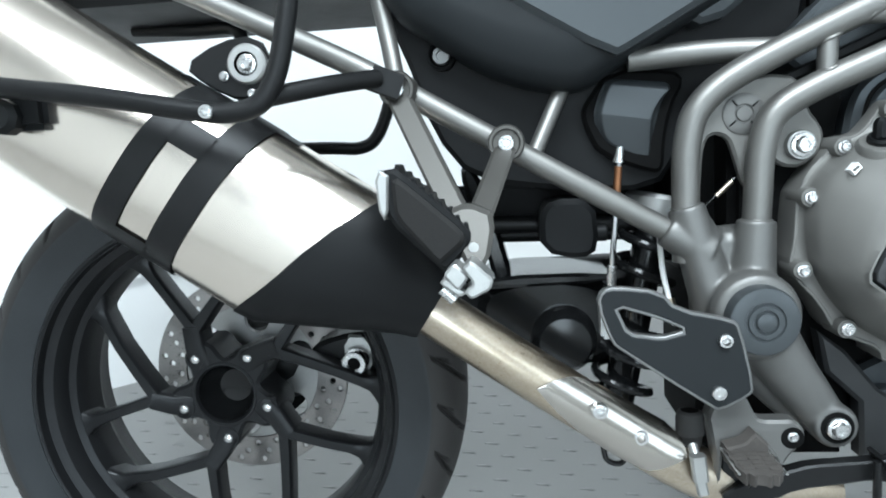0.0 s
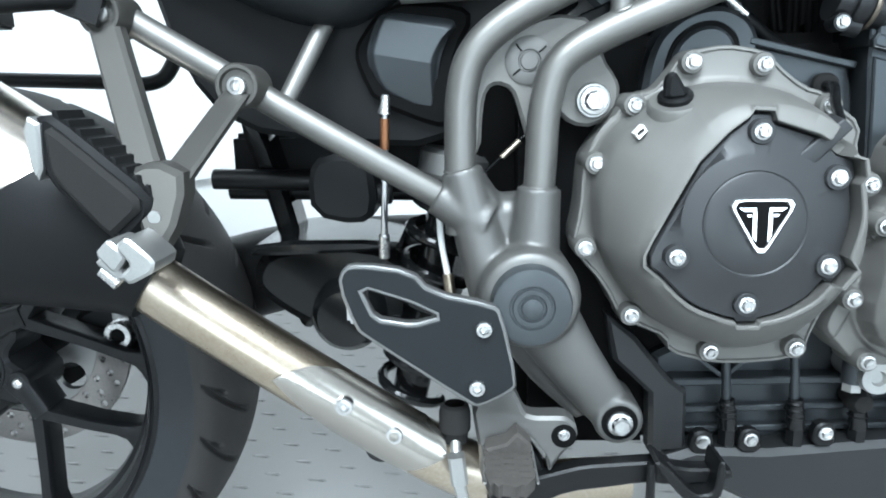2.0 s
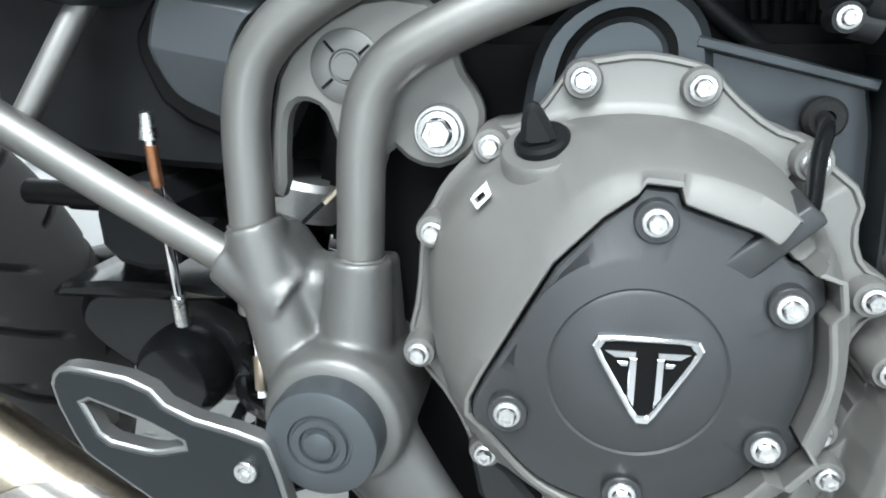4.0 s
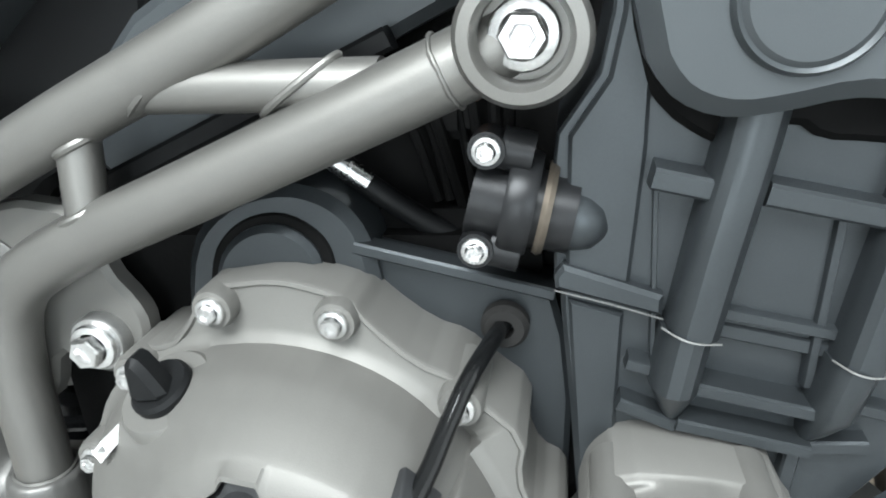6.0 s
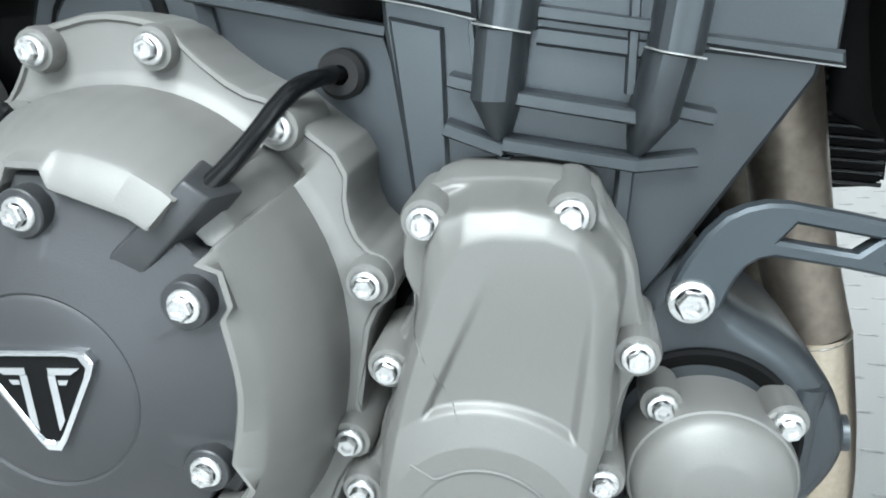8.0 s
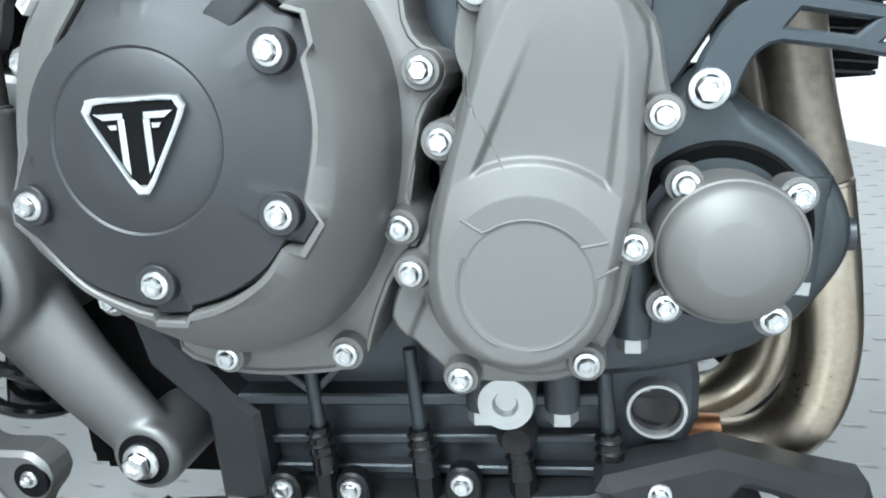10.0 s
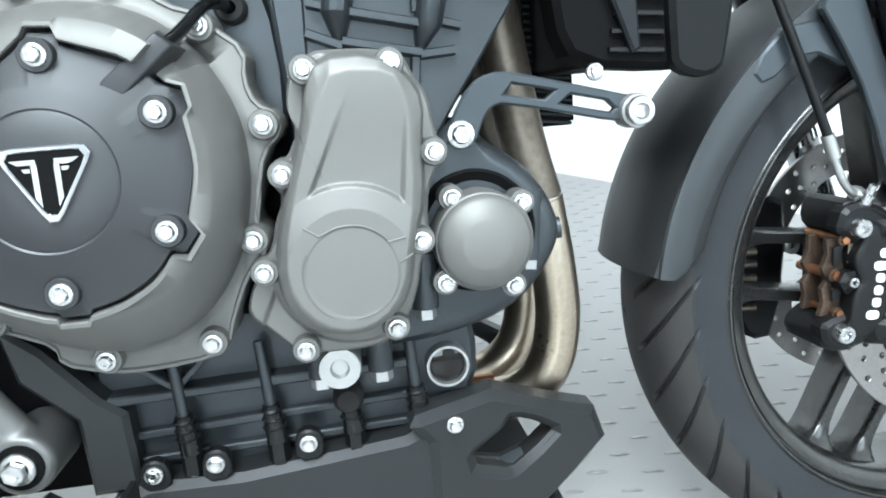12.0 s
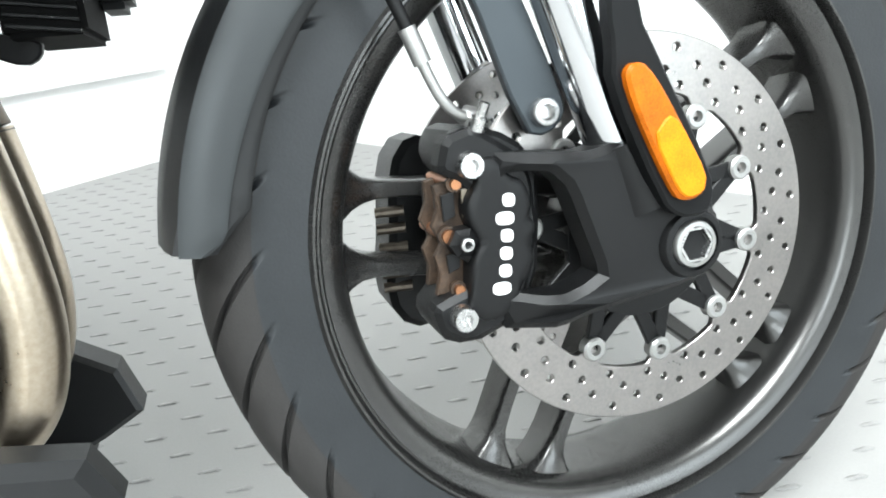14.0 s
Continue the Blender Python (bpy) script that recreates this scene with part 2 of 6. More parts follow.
    mid = bm.verts.new((centre[0], layers[-1][2] + bow(*centre), centre[1]))
    for k in range(n):
        bm.faces.new((last[k], last[(k + 1) % n], mid))
    return bm


def soft(v, lo, hi):
    """0 below lo, 1 above hi, eased between."""
    t = max(0.0, min(1.0, (v - lo) / (hi - lo)))
    return t * t * (3 - 2 * t)


def relief(centre, outlines, back, height, n=260, rings=80, into=None):
    """A cast cover about one centre, bounded by the first outline: height(x, z, metres inside each outline) gives its front."""
    bm = into or bmesh.new()
    radii = [radial(o, centre, n) for o in outlines]
    last = None
    for i in range(rings + 1):
        ring = []
        for k in range(n):
            a = 2 * math.pi * k / n
            edge = radii[0][k]
            r = edge if i == 0 else edge * (1 - (i - 1) / rings)
            x, z = centre[0] + r * math.cos(a), centre[1] + r * math.sin(a)
            y = back if i == 0 else height(x, z, [rr[k] - r for rr in radii])
            ring.append(bm.verts.new((x, y, z)))
        if last:
            for k in range(n):
                bm.faces.new((last[k], last[(k + 1) % n], ring[(k + 1) % n], ring[k]))
        last = ring
    mid = bm.verts.new((centre[0], height(*centre, [rr[0] for rr in radii]), centre[1]))
    for k in range(n):
        bm.faces.new((last[k], last[(k + 1) % n], mid))
    return bm


def circle(x, z, r, n=32, start=0.0):
    return [(x + r * math.cos(start + 2 * math.pi * k / n), z + r * math.sin(start + 2 * math.pi * k / n)) for k in range(n)]


def lathe(profile, centre, n=48, axis=(0, -1, 0), closed=False, into=None):
    """Turns (radius, height) rows about an axis through centre; height counts along the axis."""
    bm = into or bmesh.new()
    q = Vector((0, 0, 1)).rotation_difference(Vector(axis))
    rings = []
    for r, h in profile:
        if r < 1e-6:
            rings.append([bm.verts.new(q @ Vector((0, 0, h)) + Vector(centre))])
        else:
            rings.append([bm.verts.new(q @ Vector((r * math.cos(2 * math.pi * k / n), r * math.sin(2 * math.pi * k / n), h)) + Vector(centre)) for k in range(n)])
    pairs = list(zip(rings, rings[1:])) + ([(rings[-1], rings[0])] if closed else [])
    for a, b in pairs:
        for k in range(n):
            j = (k + 1) % n
            if len(a) == 1 and len(b) == 1:
                continue
            if len(a) == 1:
                bm.faces.new((a[0], b[j], b[k]))
            elif len(b) == 1:
                bm.faces.new((a[k], a[j], b[0]))
            else:
                bm.faces.new((a[k], a[j], b[j], b[k]))
    return bm


def spline(points, steps=8):
    """A smooth line through the points."""
    pts = [Vector(p) for p in points]
    if len(pts) < 3:
        return pts
    out = []
    for k in range(len(pts) - 1):
        p0, p1, p2 = pts[max(k - 1, 0)], pts[k], pts[k + 1]
        p3 = pts[min(k + 2, len(pts) - 1)]
        for s in range(steps):
            t = s / steps
            out.append(0.5 * ((2 * p1) + (p2 - p0) * t + (2 * p0 - 5 * p1 + 4 * p2 - p3) * t * t + (3 * p1 - p0 - 3 * p2 + p3) * t ** 3))
    return out + [pts[-1]]


def tube(points, r, n=18, steps=8, smooth=True, squash=1.0, into=None):
    """A round bar along the points. r: one radius, or one for each end. squash: its depth against its height."""
    bm = into or bmesh.new()
    line = spline(points, steps) if smooth else [Vector(p) for p in points]
    r0, r1 = r if isinstance(r, tuple) else (r, r)
    rings, side = [], None
    for k, p in enumerate(line):
        d = (line[min(k + 1, len(line) - 1)] - line[max(k - 1, 0)]).normalized()
        if side is None:
            side = d.cross(Vector((0, 1, 0)))
            if side.length < 1e-3:
                side = d.cross(Vector((1, 0, 0)))
        side = (side - d * side.dot(d)).normalized()
        other = d.cross(side)
        rad = r0 + (r1 - r0) * k / (len(line) - 1)
        rings.append([bm.verts.new(p + rad * (math.cos(2 * math.pi * j / n) * side + squash * math.sin(2 * math.pi * j / n) * other)) for j in range(n)])
    for a, b in zip(rings, rings[1:]):
        for j in range(n):
            bm.faces.new((a[j], a[(j + 1) % n], b[(j + 1) % n], b[j]))
    bm.faces.new(rings[0][::-1])
    bm.faces.new(rings[-1])
    return bm


def block(lo, hi, bevel=0.003, into=None):
    """A box with bevelled edges."""
    bm = bmesh.new()
    bmesh.ops.create_cube(bm, size=1)
    for v in bm.verts:
        v.co = [(a + b) / 2 + c * (b - a) for a, b, c in zip(lo, hi, v.co)]
    if bevel:
        bmesh.ops.bevel(bm, geom=bm.edges[:], offset=bevel, segments=2, affect="EDGES")
    return bm


def bar(a, b, width, depth, into=None):
    """A bevelled flat bar from a to b: width across, depth along y."""
    a, b = Vector(a), Vector(b)
    d = (b - a).normalized()
    s = d.cross(Vector((0, 1, 0))).normalized()
    o = s.cross(d)
    bm = into or bmesh.new()
    w, h, c = width / 2, depth / 2, min(width, depth) * 0.18
    prof = [(w - c, h), (w, h - c), (w, -h + c), (w - c, -h), (-w + c, -h), (-w, -h + c), (-w, h - c), (-w + c, h)]
    rings = [[bm.verts.new(p + s * x + o * y) for x, y in prof] for p in (a, b)]
    for k in range(8):
        bm.faces.new((rings[0][k], rings[0][(k + 1) % 8], rings[1][(k + 1) % 8], rings[1][k]))
    bm.faces.new(rings[0][::-1])
    bm.faces.new(rings[1])
    return bm


def bolt_mesh(kind):
    """A bolt head of unit radius that looks towards -y: 'flange' with a hexagon on a collar, 'socket' with a round head and hexagon hole."""
    bm = bmesh.new()
    if kind == "flange":
        lathe([(0.94, -0.3), (0.94, 0.12), (0.88, 0.22), (0.64, 0.28)], (0, 0, 0), 20, into=bm)
        rings = []
        for r, h in ((0.64, 0.28), (0.64, 0.66), (0.57, 0.76), (0.36, 0.76), (0.28, 0.56), (0, 0.56)):
            n = 6
            rings.append([bm.verts.new((r * math.cos(math.pi * k / 3), -h, r * math.sin(math.pi * k / 3))) for k in range(n)] if r else [bm.verts.new((0, -h, 0))])
        for a, b in zip(rings, rings[1:]):
            for k in range(6):
                j = (k + 1) % 6
                bm.faces.new((a[k], a[j], b[j], b[k]) if len(b) > 1 else (a[k], a[j], b[0]))
    else:
        lathe([(1.0, -0.3), (1.0, 0.55), (0.9, 0.72), (0.56, 0.76)], (0, 0, 0), 24, into=bm)
        rings = []
        for r, h in ((0.56, 0.76), (0.5, 0.68), (0.46, 0.2), (0, 0.2)):
            rings.append([bm.verts.new((r * math.cos(math.pi * k / 3), -h, r * math.sin(math.pi * k / 3))) for k in range(6)] if r else [bm.verts.new((0, -h, 0))])
        for a, b in zip(rings, rings[1:]):
            for k in range(6):
                j = (k + 1) % 6
                bm.faces.new((a[k], a[j], b[j], b[k]) if len(b) > 1 else (a[k], a[j], b[0]))
    bmesh.ops.recalc_face_normals(bm, faces=bm.faces)
    mesh = bpy.data.meshes.new("bolt")
    bm.to_mesh(mesh)
    bm.free()
    mesh.materials.append(ZINC)
    for p in mesh.polygons:
        p.use_smooth = True
    mesh.set_sharp_from_angle(angle=radians(30))
    return mesh


BOLTS = {kind: bolt_mesh(kind) for kind in ("flange", "socket")}


def bolt(parent, place, r, kind="flange", name="bolt"):
    ob = new(name, BOLTS[kind])
    ob.parent = parent
    ob.matrix_basis = pose(*place, 0, random.uniform(0, 60), 0) @ Matrix.Diagonal((r, r, r, 1))
    return ob

# ---- the room ----
def room_box(name, lo, hi, mat, label, bevel=0.0, category="wall"):
    ob = finish(name, block(lo, hi, bevel), mat, None)
    ob.matrix_world = ROOM
    return tagged(ob, label, category, kind="structure")


def wall_with_openings(name, along, at, thick, lo, hi, openings, size, label):
    """A wall with openings through it: piers between them, and strips under and over them."""
    bm = bmesh.new()

    def add(a0, a1, z0, z1):
        p = (a0, at, z0) if along == "x" else (at, a0, z0)
        q = (a1, at + thick, z1) if along == "x" else (at + thick, a1, z1)
        vs = [bm.verts.new((p[0] if i & 1 else q[0], p[1] if i & 2 else q[1], p[2] if i & 4 else q[2])) for i in range(8)]
        for f in ((0, 1, 3, 2), (4, 5, 7, 6), (0, 1, 5, 4), (2, 3, 7, 6), (0, 2, 6, 4), (1, 3, 7, 5)):
            bm.faces.new([vs[i] for i in f])

    edge = lo
    wide, high, level = size
    z0, z1 = level - high / 2, level + high / 2
    for mid in openings:
        add(edge, mid - wide / 2, 0, 3.0)
        add(mid - wide / 2, mid + wide / 2, 0, z0)
        add(mid - wide / 2, mid + wide / 2, z1, 3.0)
        edge = mid + wide / 2
    add(edge, hi, 0, 3.0)
    ob = finish(name, bm, WALL_GREY, None)
    ob.matrix_world = ROOM
    return tagged(ob, label, "wall", kind="structure")


floor_ob = room_box("floor", (-6.4, -5.4, -0.12), (0.2, 0.2, 0), FLOOR_VINYL, "grey vinyl floor with a raised pattern of short bars", category="floor")
room_box("wall_long", (-6.4, 0, 0), (0.2, 0.2, 3.0), WALL_WHITE, "white painted wall behind the motorcycle")
room_box("wall_end", (0, -5.4, 0), (0.2, 0, 3.0), WALL_WHITE, "white painted end wall beyond the front wheel")
wall_with_openings("wall_front", "x", -5.4, 0.2, -6.4, 0, (-4.8, -1.7), (WIN_W, WIN_H, WIN_Z), "unseen grey wall with two assumed window openings")
# unseen wall, added to close the room and throw light back
room_box("wall_side", (-6.4, -5.2, 0), (-6.2, 0, 3.0), WALL_GREY, "unseen plain side wall, pale grey for bounce light")
# unseen ceiling, added round the overhead lamp; its grey limits the fill
ceiling_bm = bmesh.new()
for u0, u1, v0, v1 in ((-6.4, 0.2, ROOF_V + ROOF_D / 2, 0.2), (-6.4, 0.2, -5.4, ROOF_V - ROOF_D / 2), (-6.4, ROOF_U - ROOF_W / 2, ROOF_V - ROOF_D / 2, ROOF_V + ROOF_D / 2), (ROOF_U + ROOF_W / 2, 0.2, ROOF_V - ROOF_D / 2, ROOF_V + ROOF_D / 2)):
    vs = [ceiling_bm.verts.new((u1 if i & 1 else u0, v1 if i & 2 else v0, 3.1 if i & 4 else 3.0)) for i in range(8)]
    for f in ((0, 1, 3, 2), (4, 5, 7, 6), (0, 1, 5, 4), (2, 3, 7, 6), (0, 2, 6, 4), (1, 3, 7, 5)):
        ceiling_bm.faces.new([vs[i] for i in f])
ceiling_ob = finish("ceiling", ceiling_bm, CEILING_BOUNCE, None)
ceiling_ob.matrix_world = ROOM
tagged(ceiling_ob, "unseen plain ceiling with one opening, grey tone set for bounce light", "ceiling", kind="structure")
# a shallow trunking along the long wall
room_box("trim", (-6.2, -0.022, 0.265), (-0.35, -0.002, 0.31), WALL_WHITE, "white plastic cable trunking along the wall", 0.003, "trunking")


def floor_bars():
    """The short raised bars of the floor, row by row, staggered."""
    bm = bmesh.new()
    for i in range(-64, 24):
        for j in range(-32, 28):
            u, v = -1.113 + 0.0518 * i, -1.290 + 0.0535 * j
            if not (-4.4 < u < -0.05 and -2.9 < v < -0.05):
                continue
            L, w, h = 0.0155 * random.uniform(0.9, 1.05), 0.0026, 0.0010
            base = [(-L, 0), (-L * 0.75, -w), (L * 0.75, -w), (L, 0), (L * 0.75, w), (-L * 0.75, w)]
            turn = [((x + y) * 0.7071, (y - x) * 0.7071) for x, y in base]
            lo = [bm.verts.new((u + x, v + y, 0.0002)) for x, y in turn]
            top = [bm.verts.new((u + x * 0.85, v + y * 0.55, h)) for x, y in turn]
            for k in range(6):
                bm.faces.new((lo[k], lo[(k + 1) % 6], top[(k + 1) % 6], top[k]))
            bm.faces.new(top)
    ob = finish("floor_ridges", bm, FLOOR_BAR, floor_ob)
    return tagged(ob, kind="stuff")


floor_bars()

# ---- the motorcycle ----
bike = new("motorcycle")
bike.matrix_world = BIKE
tagged(bike, "grey and black adventure motorcycle leaning on its side stand", "motorcycle")


# -- rear wheel --
RX, RZ, RR = 0.003, 0.318, 0.318


def tyre(name, cx, cz, radius, half, bead, groove, label, edge=0.76, lean=0.0, curve=0.0):
    """A tyre turned about y, with cut tread grooves; its rows of faces run slantwise, as the grooves do."""
    n, m = 1224, 60
    prof = []
    for j in range(m + 1):
        s = -1 + 2 * j / m
        a = s * math.pi / 2 * 1.28
        y = half * math.sin(a) if abs(a) < math.pi / 2 else half * math.copysign(1 - 0.28 * (abs(a) / (math.pi / 2) - 1), s)
        r = bead + (radius - bead) * (max(0.0, math.cos(a / 1.28)) ** 0.62)
        prof.append((s, y, r, max(-math.pi / 2, min(math.pi / 2, a))))
    bm = bmesh.new()
    rings = []
    for k in range(n):
        th = 2 * math.pi * k / n
        ring = []
        for s, y, r, a in prof:
            turn = th + lean * abs(s) + curve * s * s
            cut = groove(turn, s)
            r2 = r - cut * math.cos(a)
            ring.append(bm.verts.new((cx + r2 * math.cos(turn), y - cut * math.sin(a), cz + r2 * math.sin(turn))))
        rings.append(ring)
    for k in range(n):
        a, b = rings[k], rings[(k + 1) % n]
        for j in range(m):
            f = bm.faces.new((a[j], a[j + 1], b[j + 1], b[j]))
            f.material_index = int(abs(-1 + 2 * (j + 0.5) / m) < edge)
    ob = part(name, bm, TYRE, bike, label, 50)
    ob.data.materials.append(TREAD)
    return ob


def slash(period, lean, width, s0, s1, depth, curve=0.0, phase=0.0):
    """Slanting grooves: how deep the rubber is cut at an angle and a place across."""
    def f(th, s):
        if not s0 < abs(s) < s1:
            return 0.0
        q = th - lean * abs(s) - curve * abs(s) ** 2 - phase - (period / 2 if s > 0 else 0)
        d = abs((q + period / 2) % period - period / 2)
        fade = min(1.0, (abs(s) - s0) / 0.05, (s1 - abs(s)) / 0.05)
        return depth * fade * max(0.0, min(1.0, (width - d) / (width * 0.6)))
    return f


g1 = slash(2 * math.pi / 30, 0.22, 0.014, 0.10, 0.70, 0.008, 0.10)
g2 = slash(2 * math.pi / 30, 0.10, 0.012, 0.42, 0.66, 0.006, 0.05, 0.10)
rear_tyre = tyre("rear_tyre", RX, RZ, RR, 0.086, 0.2355, lambda t, s: max(g1(t, s), g2(t, s)), "black grooved rear tyre", 0.76, 0.22, 0.10)


REAR_PROFILE = [(0.2020, 0.012), (0.2030, 0.026), (0.2065, 0.036), (0.2130, 0.042), (0.2150, 0.054), (0.2200, 0.064), (0.2290, 0.070), (0.2310, 0.0805), (0.2345, 0.0830), (0.2385, 0.0800), (0.2385, 0.0700),
                (0.2385, -0.0700), (0.2385, -0.0800), (0.2345, -0.0830), (0.2300, -0.0780), (0.2240, -0.0480), (0.2120, -0.0240), (0.2025, -0.0120)]
rear_rim = part("rear_wheel", lathe(REAR_PROFILE, (RX, 0, RZ), 140, closed=True), WHEEL_PAINT, bike, "black cast rear wheel with forked spokes", 24)
part("rim_edge", lathe([(0.2290, 0.0815), (0.2296, 0.0836), (0.2306, 0.0836), (0.2312, 0.0815)], (RX, 0, RZ), 120, closed=True), WHEEL_PAINT, rear_rim)


def polar(cx, cz, r, deg):
    return (cx + r * math.cos(radians(deg)), cz + r * math.sin(radians(deg)))


def cast_spoke(rows, deep, parent, mat):
    """A spoke through (point, width, front) rows, rounded along its front and flared where the rows widen."""
    bm = bmesh.new()
    rings = []
    for k, (p, w, y) in enumerate(rows):
        o, q = rows[max(k - 1, 0)][0], rows[min(k + 1, len(rows) - 1)][0]
        d = Vector((q[0] - o[0], q[1] - o[1])).normalized()
        prof = [(-1, 0.009), (-0.88, 0.0025), (-0.7, 0.0003), (0, 0), (0.7, 0.0003), (0.88, 0.0025), (1, 0.009), (0.8, deep), (-0.8, deep)]
        rings.append([bm.verts.new((p[0] - d.y * w / 2 * s, y + e, p[1] + d.x * w / 2 * s)) for s, e in prof])
    for a, b in zip(rings, rings[1:]):
        for j in range(9):
            bm.faces.new((a[j], a[(j + 1) % 9], b[(j + 1) % 9], b[j]))
    bm.faces.new(rings[0])
    bm.faces.new(rings[-1][::-1])
    return part("spoke", bm, mat, parent, sharp=50)


for k in range(5):
    a = 54 + 72 * k
    cast_spoke([(polar(RX, RZ, 0.048, a + 2), 0.034, -0.037), (polar(RX, RZ, 0.075, a - 8), 0.028, -0.041), (polar(RX, RZ, 0.099, a - 15), 0.026, -0.045)], 0.040, rear_rim, WHEEL_PAINT)
    cast_spoke([(polar(RX, RZ, 0.092, a - 16), 0.017, -0.0435), (polar(RX, RZ, 0.150, a - 9.5), 0.0145, -0.040), (polar(RX, RZ, 0.180, a - 7.5), 0.0155, -0.036), (polar(RX, RZ, 0.194, a - 7), 0.021, -0.035), (polar(RX, RZ, 0.203, a - 7), 0.034, -0.035), (polar(RX, RZ, 0.210, a - 7), 0.056, -0.036)], 0.034, rear_rim, WHEEL_PAINT)
    cast_spoke([(polar(RX, RZ, 0.090, a - 13), 0.018, -0.0435), (polar(RX, RZ, 0.120, a - 33), 0.0158, -0.042), (polar(RX, RZ, 0.155, a - 44), 0.0148, -0.040), (polar(RX, RZ, 0.183, a - 50), 0.0158, -0.036), (polar(RX, RZ, 0.196, a - 51.5), 0.022, -0.035), (polar(RX, RZ, 0.204, a - 52.5), 0.036, -0.035), (polar(RX, RZ, 0.211, a - 53), 0.058, -0.036)], 0.034, rear_rim, WHEEL_PAINT)
WEB = []
for k in range(5):
    for da, r in ((-24, 0.072), (-10, 0.078), (0, 0.076), (10, 0.070), (24, 0.050), (36, 0.048)):
        WEB.append(polar(RX, RZ, r, 54 + 72 * k + da))
part("hub_web", plate(rounded(WEB, 1), -0.0365, 0.03, 0.004, [circle(RX, RZ, 0.040, 40)]), WHEEL_PAINT, rear_rim)
hub = part("hub", lathe([(0.048, -0.03), (0.048, 0.018), (0.046, 0.033), (0.043, 0.0372), (0.040, 0.0374), (0.038, 0.034), (0.032, 0.0), (0.030, -0.03), (0.0, -0.034)], (RX, 0, RZ), 60), WHEEL_PAINT, rear_rim, "hollow black hub")
part("hub_sleeve", lathe([(0.0375, 0.032), (0.035, 0.020), (0.031, 0.008), (0.022, -0.002), (0.0, -0.006)], (RX, 0, RZ), 48), GLOSS_BLACK, rear_rim)
for k in range(5):
    x, z = polar(RX, RZ, 0.060, 54 + 72 * k)
    part("bolt_seat", lathe([(0.0150, 0.0), (0.0150, 0.034), (0.0140, 0.0375), (0.0115, 0.0375), (0.0105, 0.034), (0, 0.034)], (x, 0, z), 24), WHEEL_PAINT, rear_rim)
    part("wheel_bolt", lathe([(0.0070, 0.0), (0.0070, 0.003), (0.0062, 0.0058), (0.0040, 0.0078), (0, 0.0086)], (x, -0.0335, z), 20), ZINC, rear_rim, "domed bright wheel bolt")


def holes_on(cx, cz, rows):
    out = []
    for r, count, size, start in rows:
        for k in range(count):
            x, z = polar(cx, cz, r, start + 360 * k / count)
            out.append(circle(x, z, size, 8))
    return out


rdisc = part("rear_brake_disc", plate(circle(RX, RZ, 0.142, 96), 0.060, 0.065, 0.0008, [circle(RX, RZ, 0.098, 64)] + holes_on(RX, RZ, ((0.107, 24, 0.0042, 0), (0.120, 24, 0.0042, 7.5), (0.132, 24, 0.0042, 3)))), DISC_STEEL, bike, "drilled steel rear brake disc")
part("disc_carrier", plate(circle(RX, RZ, 0.099, 48), 0.062, 0.070, 0.001, [circle(*polar(RX, RZ, 0.078, 60 * k + 20), 0.018, 16) for k in range(6)]), DULL_ALLOY, rdisc)
# rear brake caliper and its mount
rcal = part("rear_brake_caliper", plate(rounded([(0.105, 0.372), (0.190, 0.392), (0.205, 0.372), (0.200, 0.325), (0.165, 0.318), (0.120, 0.335)], 2), 0.0, 0.07, 0.006), BLACK_METAL, bike, "black rear brake caliper")
part("slide_pin", lathe([(0.0, 0.012), (0.009, 0.012), (0.009, 0.018), (0.0150, 0.018), (0.0175, 0.014), (0.0175, 0.0)], (0.176, -0.010, 0.352), 28), ZINC, rcal, "round alloy boss with a hollow end")
# near-black disc paints the shade inside the hollow pin
part("pin_hollow", lathe([(0.0088, 0.0), (0.0088, 0.0125), (0, 0.0126)], (0.176, -0.010, 0.352), 20), DEEP_BLACK, rcal)
part("caliper_lug", plate(rounded([(0.155, 0.385), (0.196, 0.382), (0.198, 0.330), (0.158, 0.328)], 1), -0.001, 0.02, 0.003), DULL_ALLOY, rcal)

# -- far-side final drive and swingarm --
swing = part("swingarm", tube([(0.0, 0.10, 0.318), (0.16, 0.115, 0.35), (0.36, 0.09, 0.405), (0.56, 0.05, 0.425)], (0.062, 0.05), 20, squash=0.8), BLACK_METAL, bike, "black single-sided swingarm")
part("final_drive", lathe([(0.0, 0.0), (0.07, 0.0), (0.085, 0.012), (0.085, 0.06), (0.06, 0.075), (0, 0.08)], (RX, 0.16, RZ), 40), BLACK_METAL, swing)
hugger = part("shaft_housing", plate(rounded([(0.335, 0.425), (0.362, 0.462), (0.50, 0.462), (0.52, 0.40), (0.50, 0.345), (0.42, 0.352), (0.35, 0.395)], 2), -0.045, 0.08, 0.012), GLOSS_BLACK, bike, "glossy black rear suspension housing")
part("housing_lip", plate(rounded([(0.34, 0.452), (0.36, 0.468), (0.50, 0.468), (0.505, 0.456), (0.36, 0.452)], 1), -0.07, 0.08, 0.004), GLOSS_BLACK, hugger)
part("housing_cap", lathe([(0.0, 0.03), (0.03, 0.026), (0.038, 0.014), (0.040, 0.0), (0.040, -0.05)], (0.445, -0.05, 0.385), 32), GLOSS_BLACK, hugger)
part("inner_mudguard", plate(rounded([(0.318, 0.60), (0.345, 0.60), (0.376, 0.50), (0.392, 0.42), (0.398, 0.35), (0.374, 0.35), (0.366, 0.43), (0.350, 0.50)], 2), 0.0, 0.05, 0.006), GLOSS_BLACK, bike, "black plastic inner mudguard")


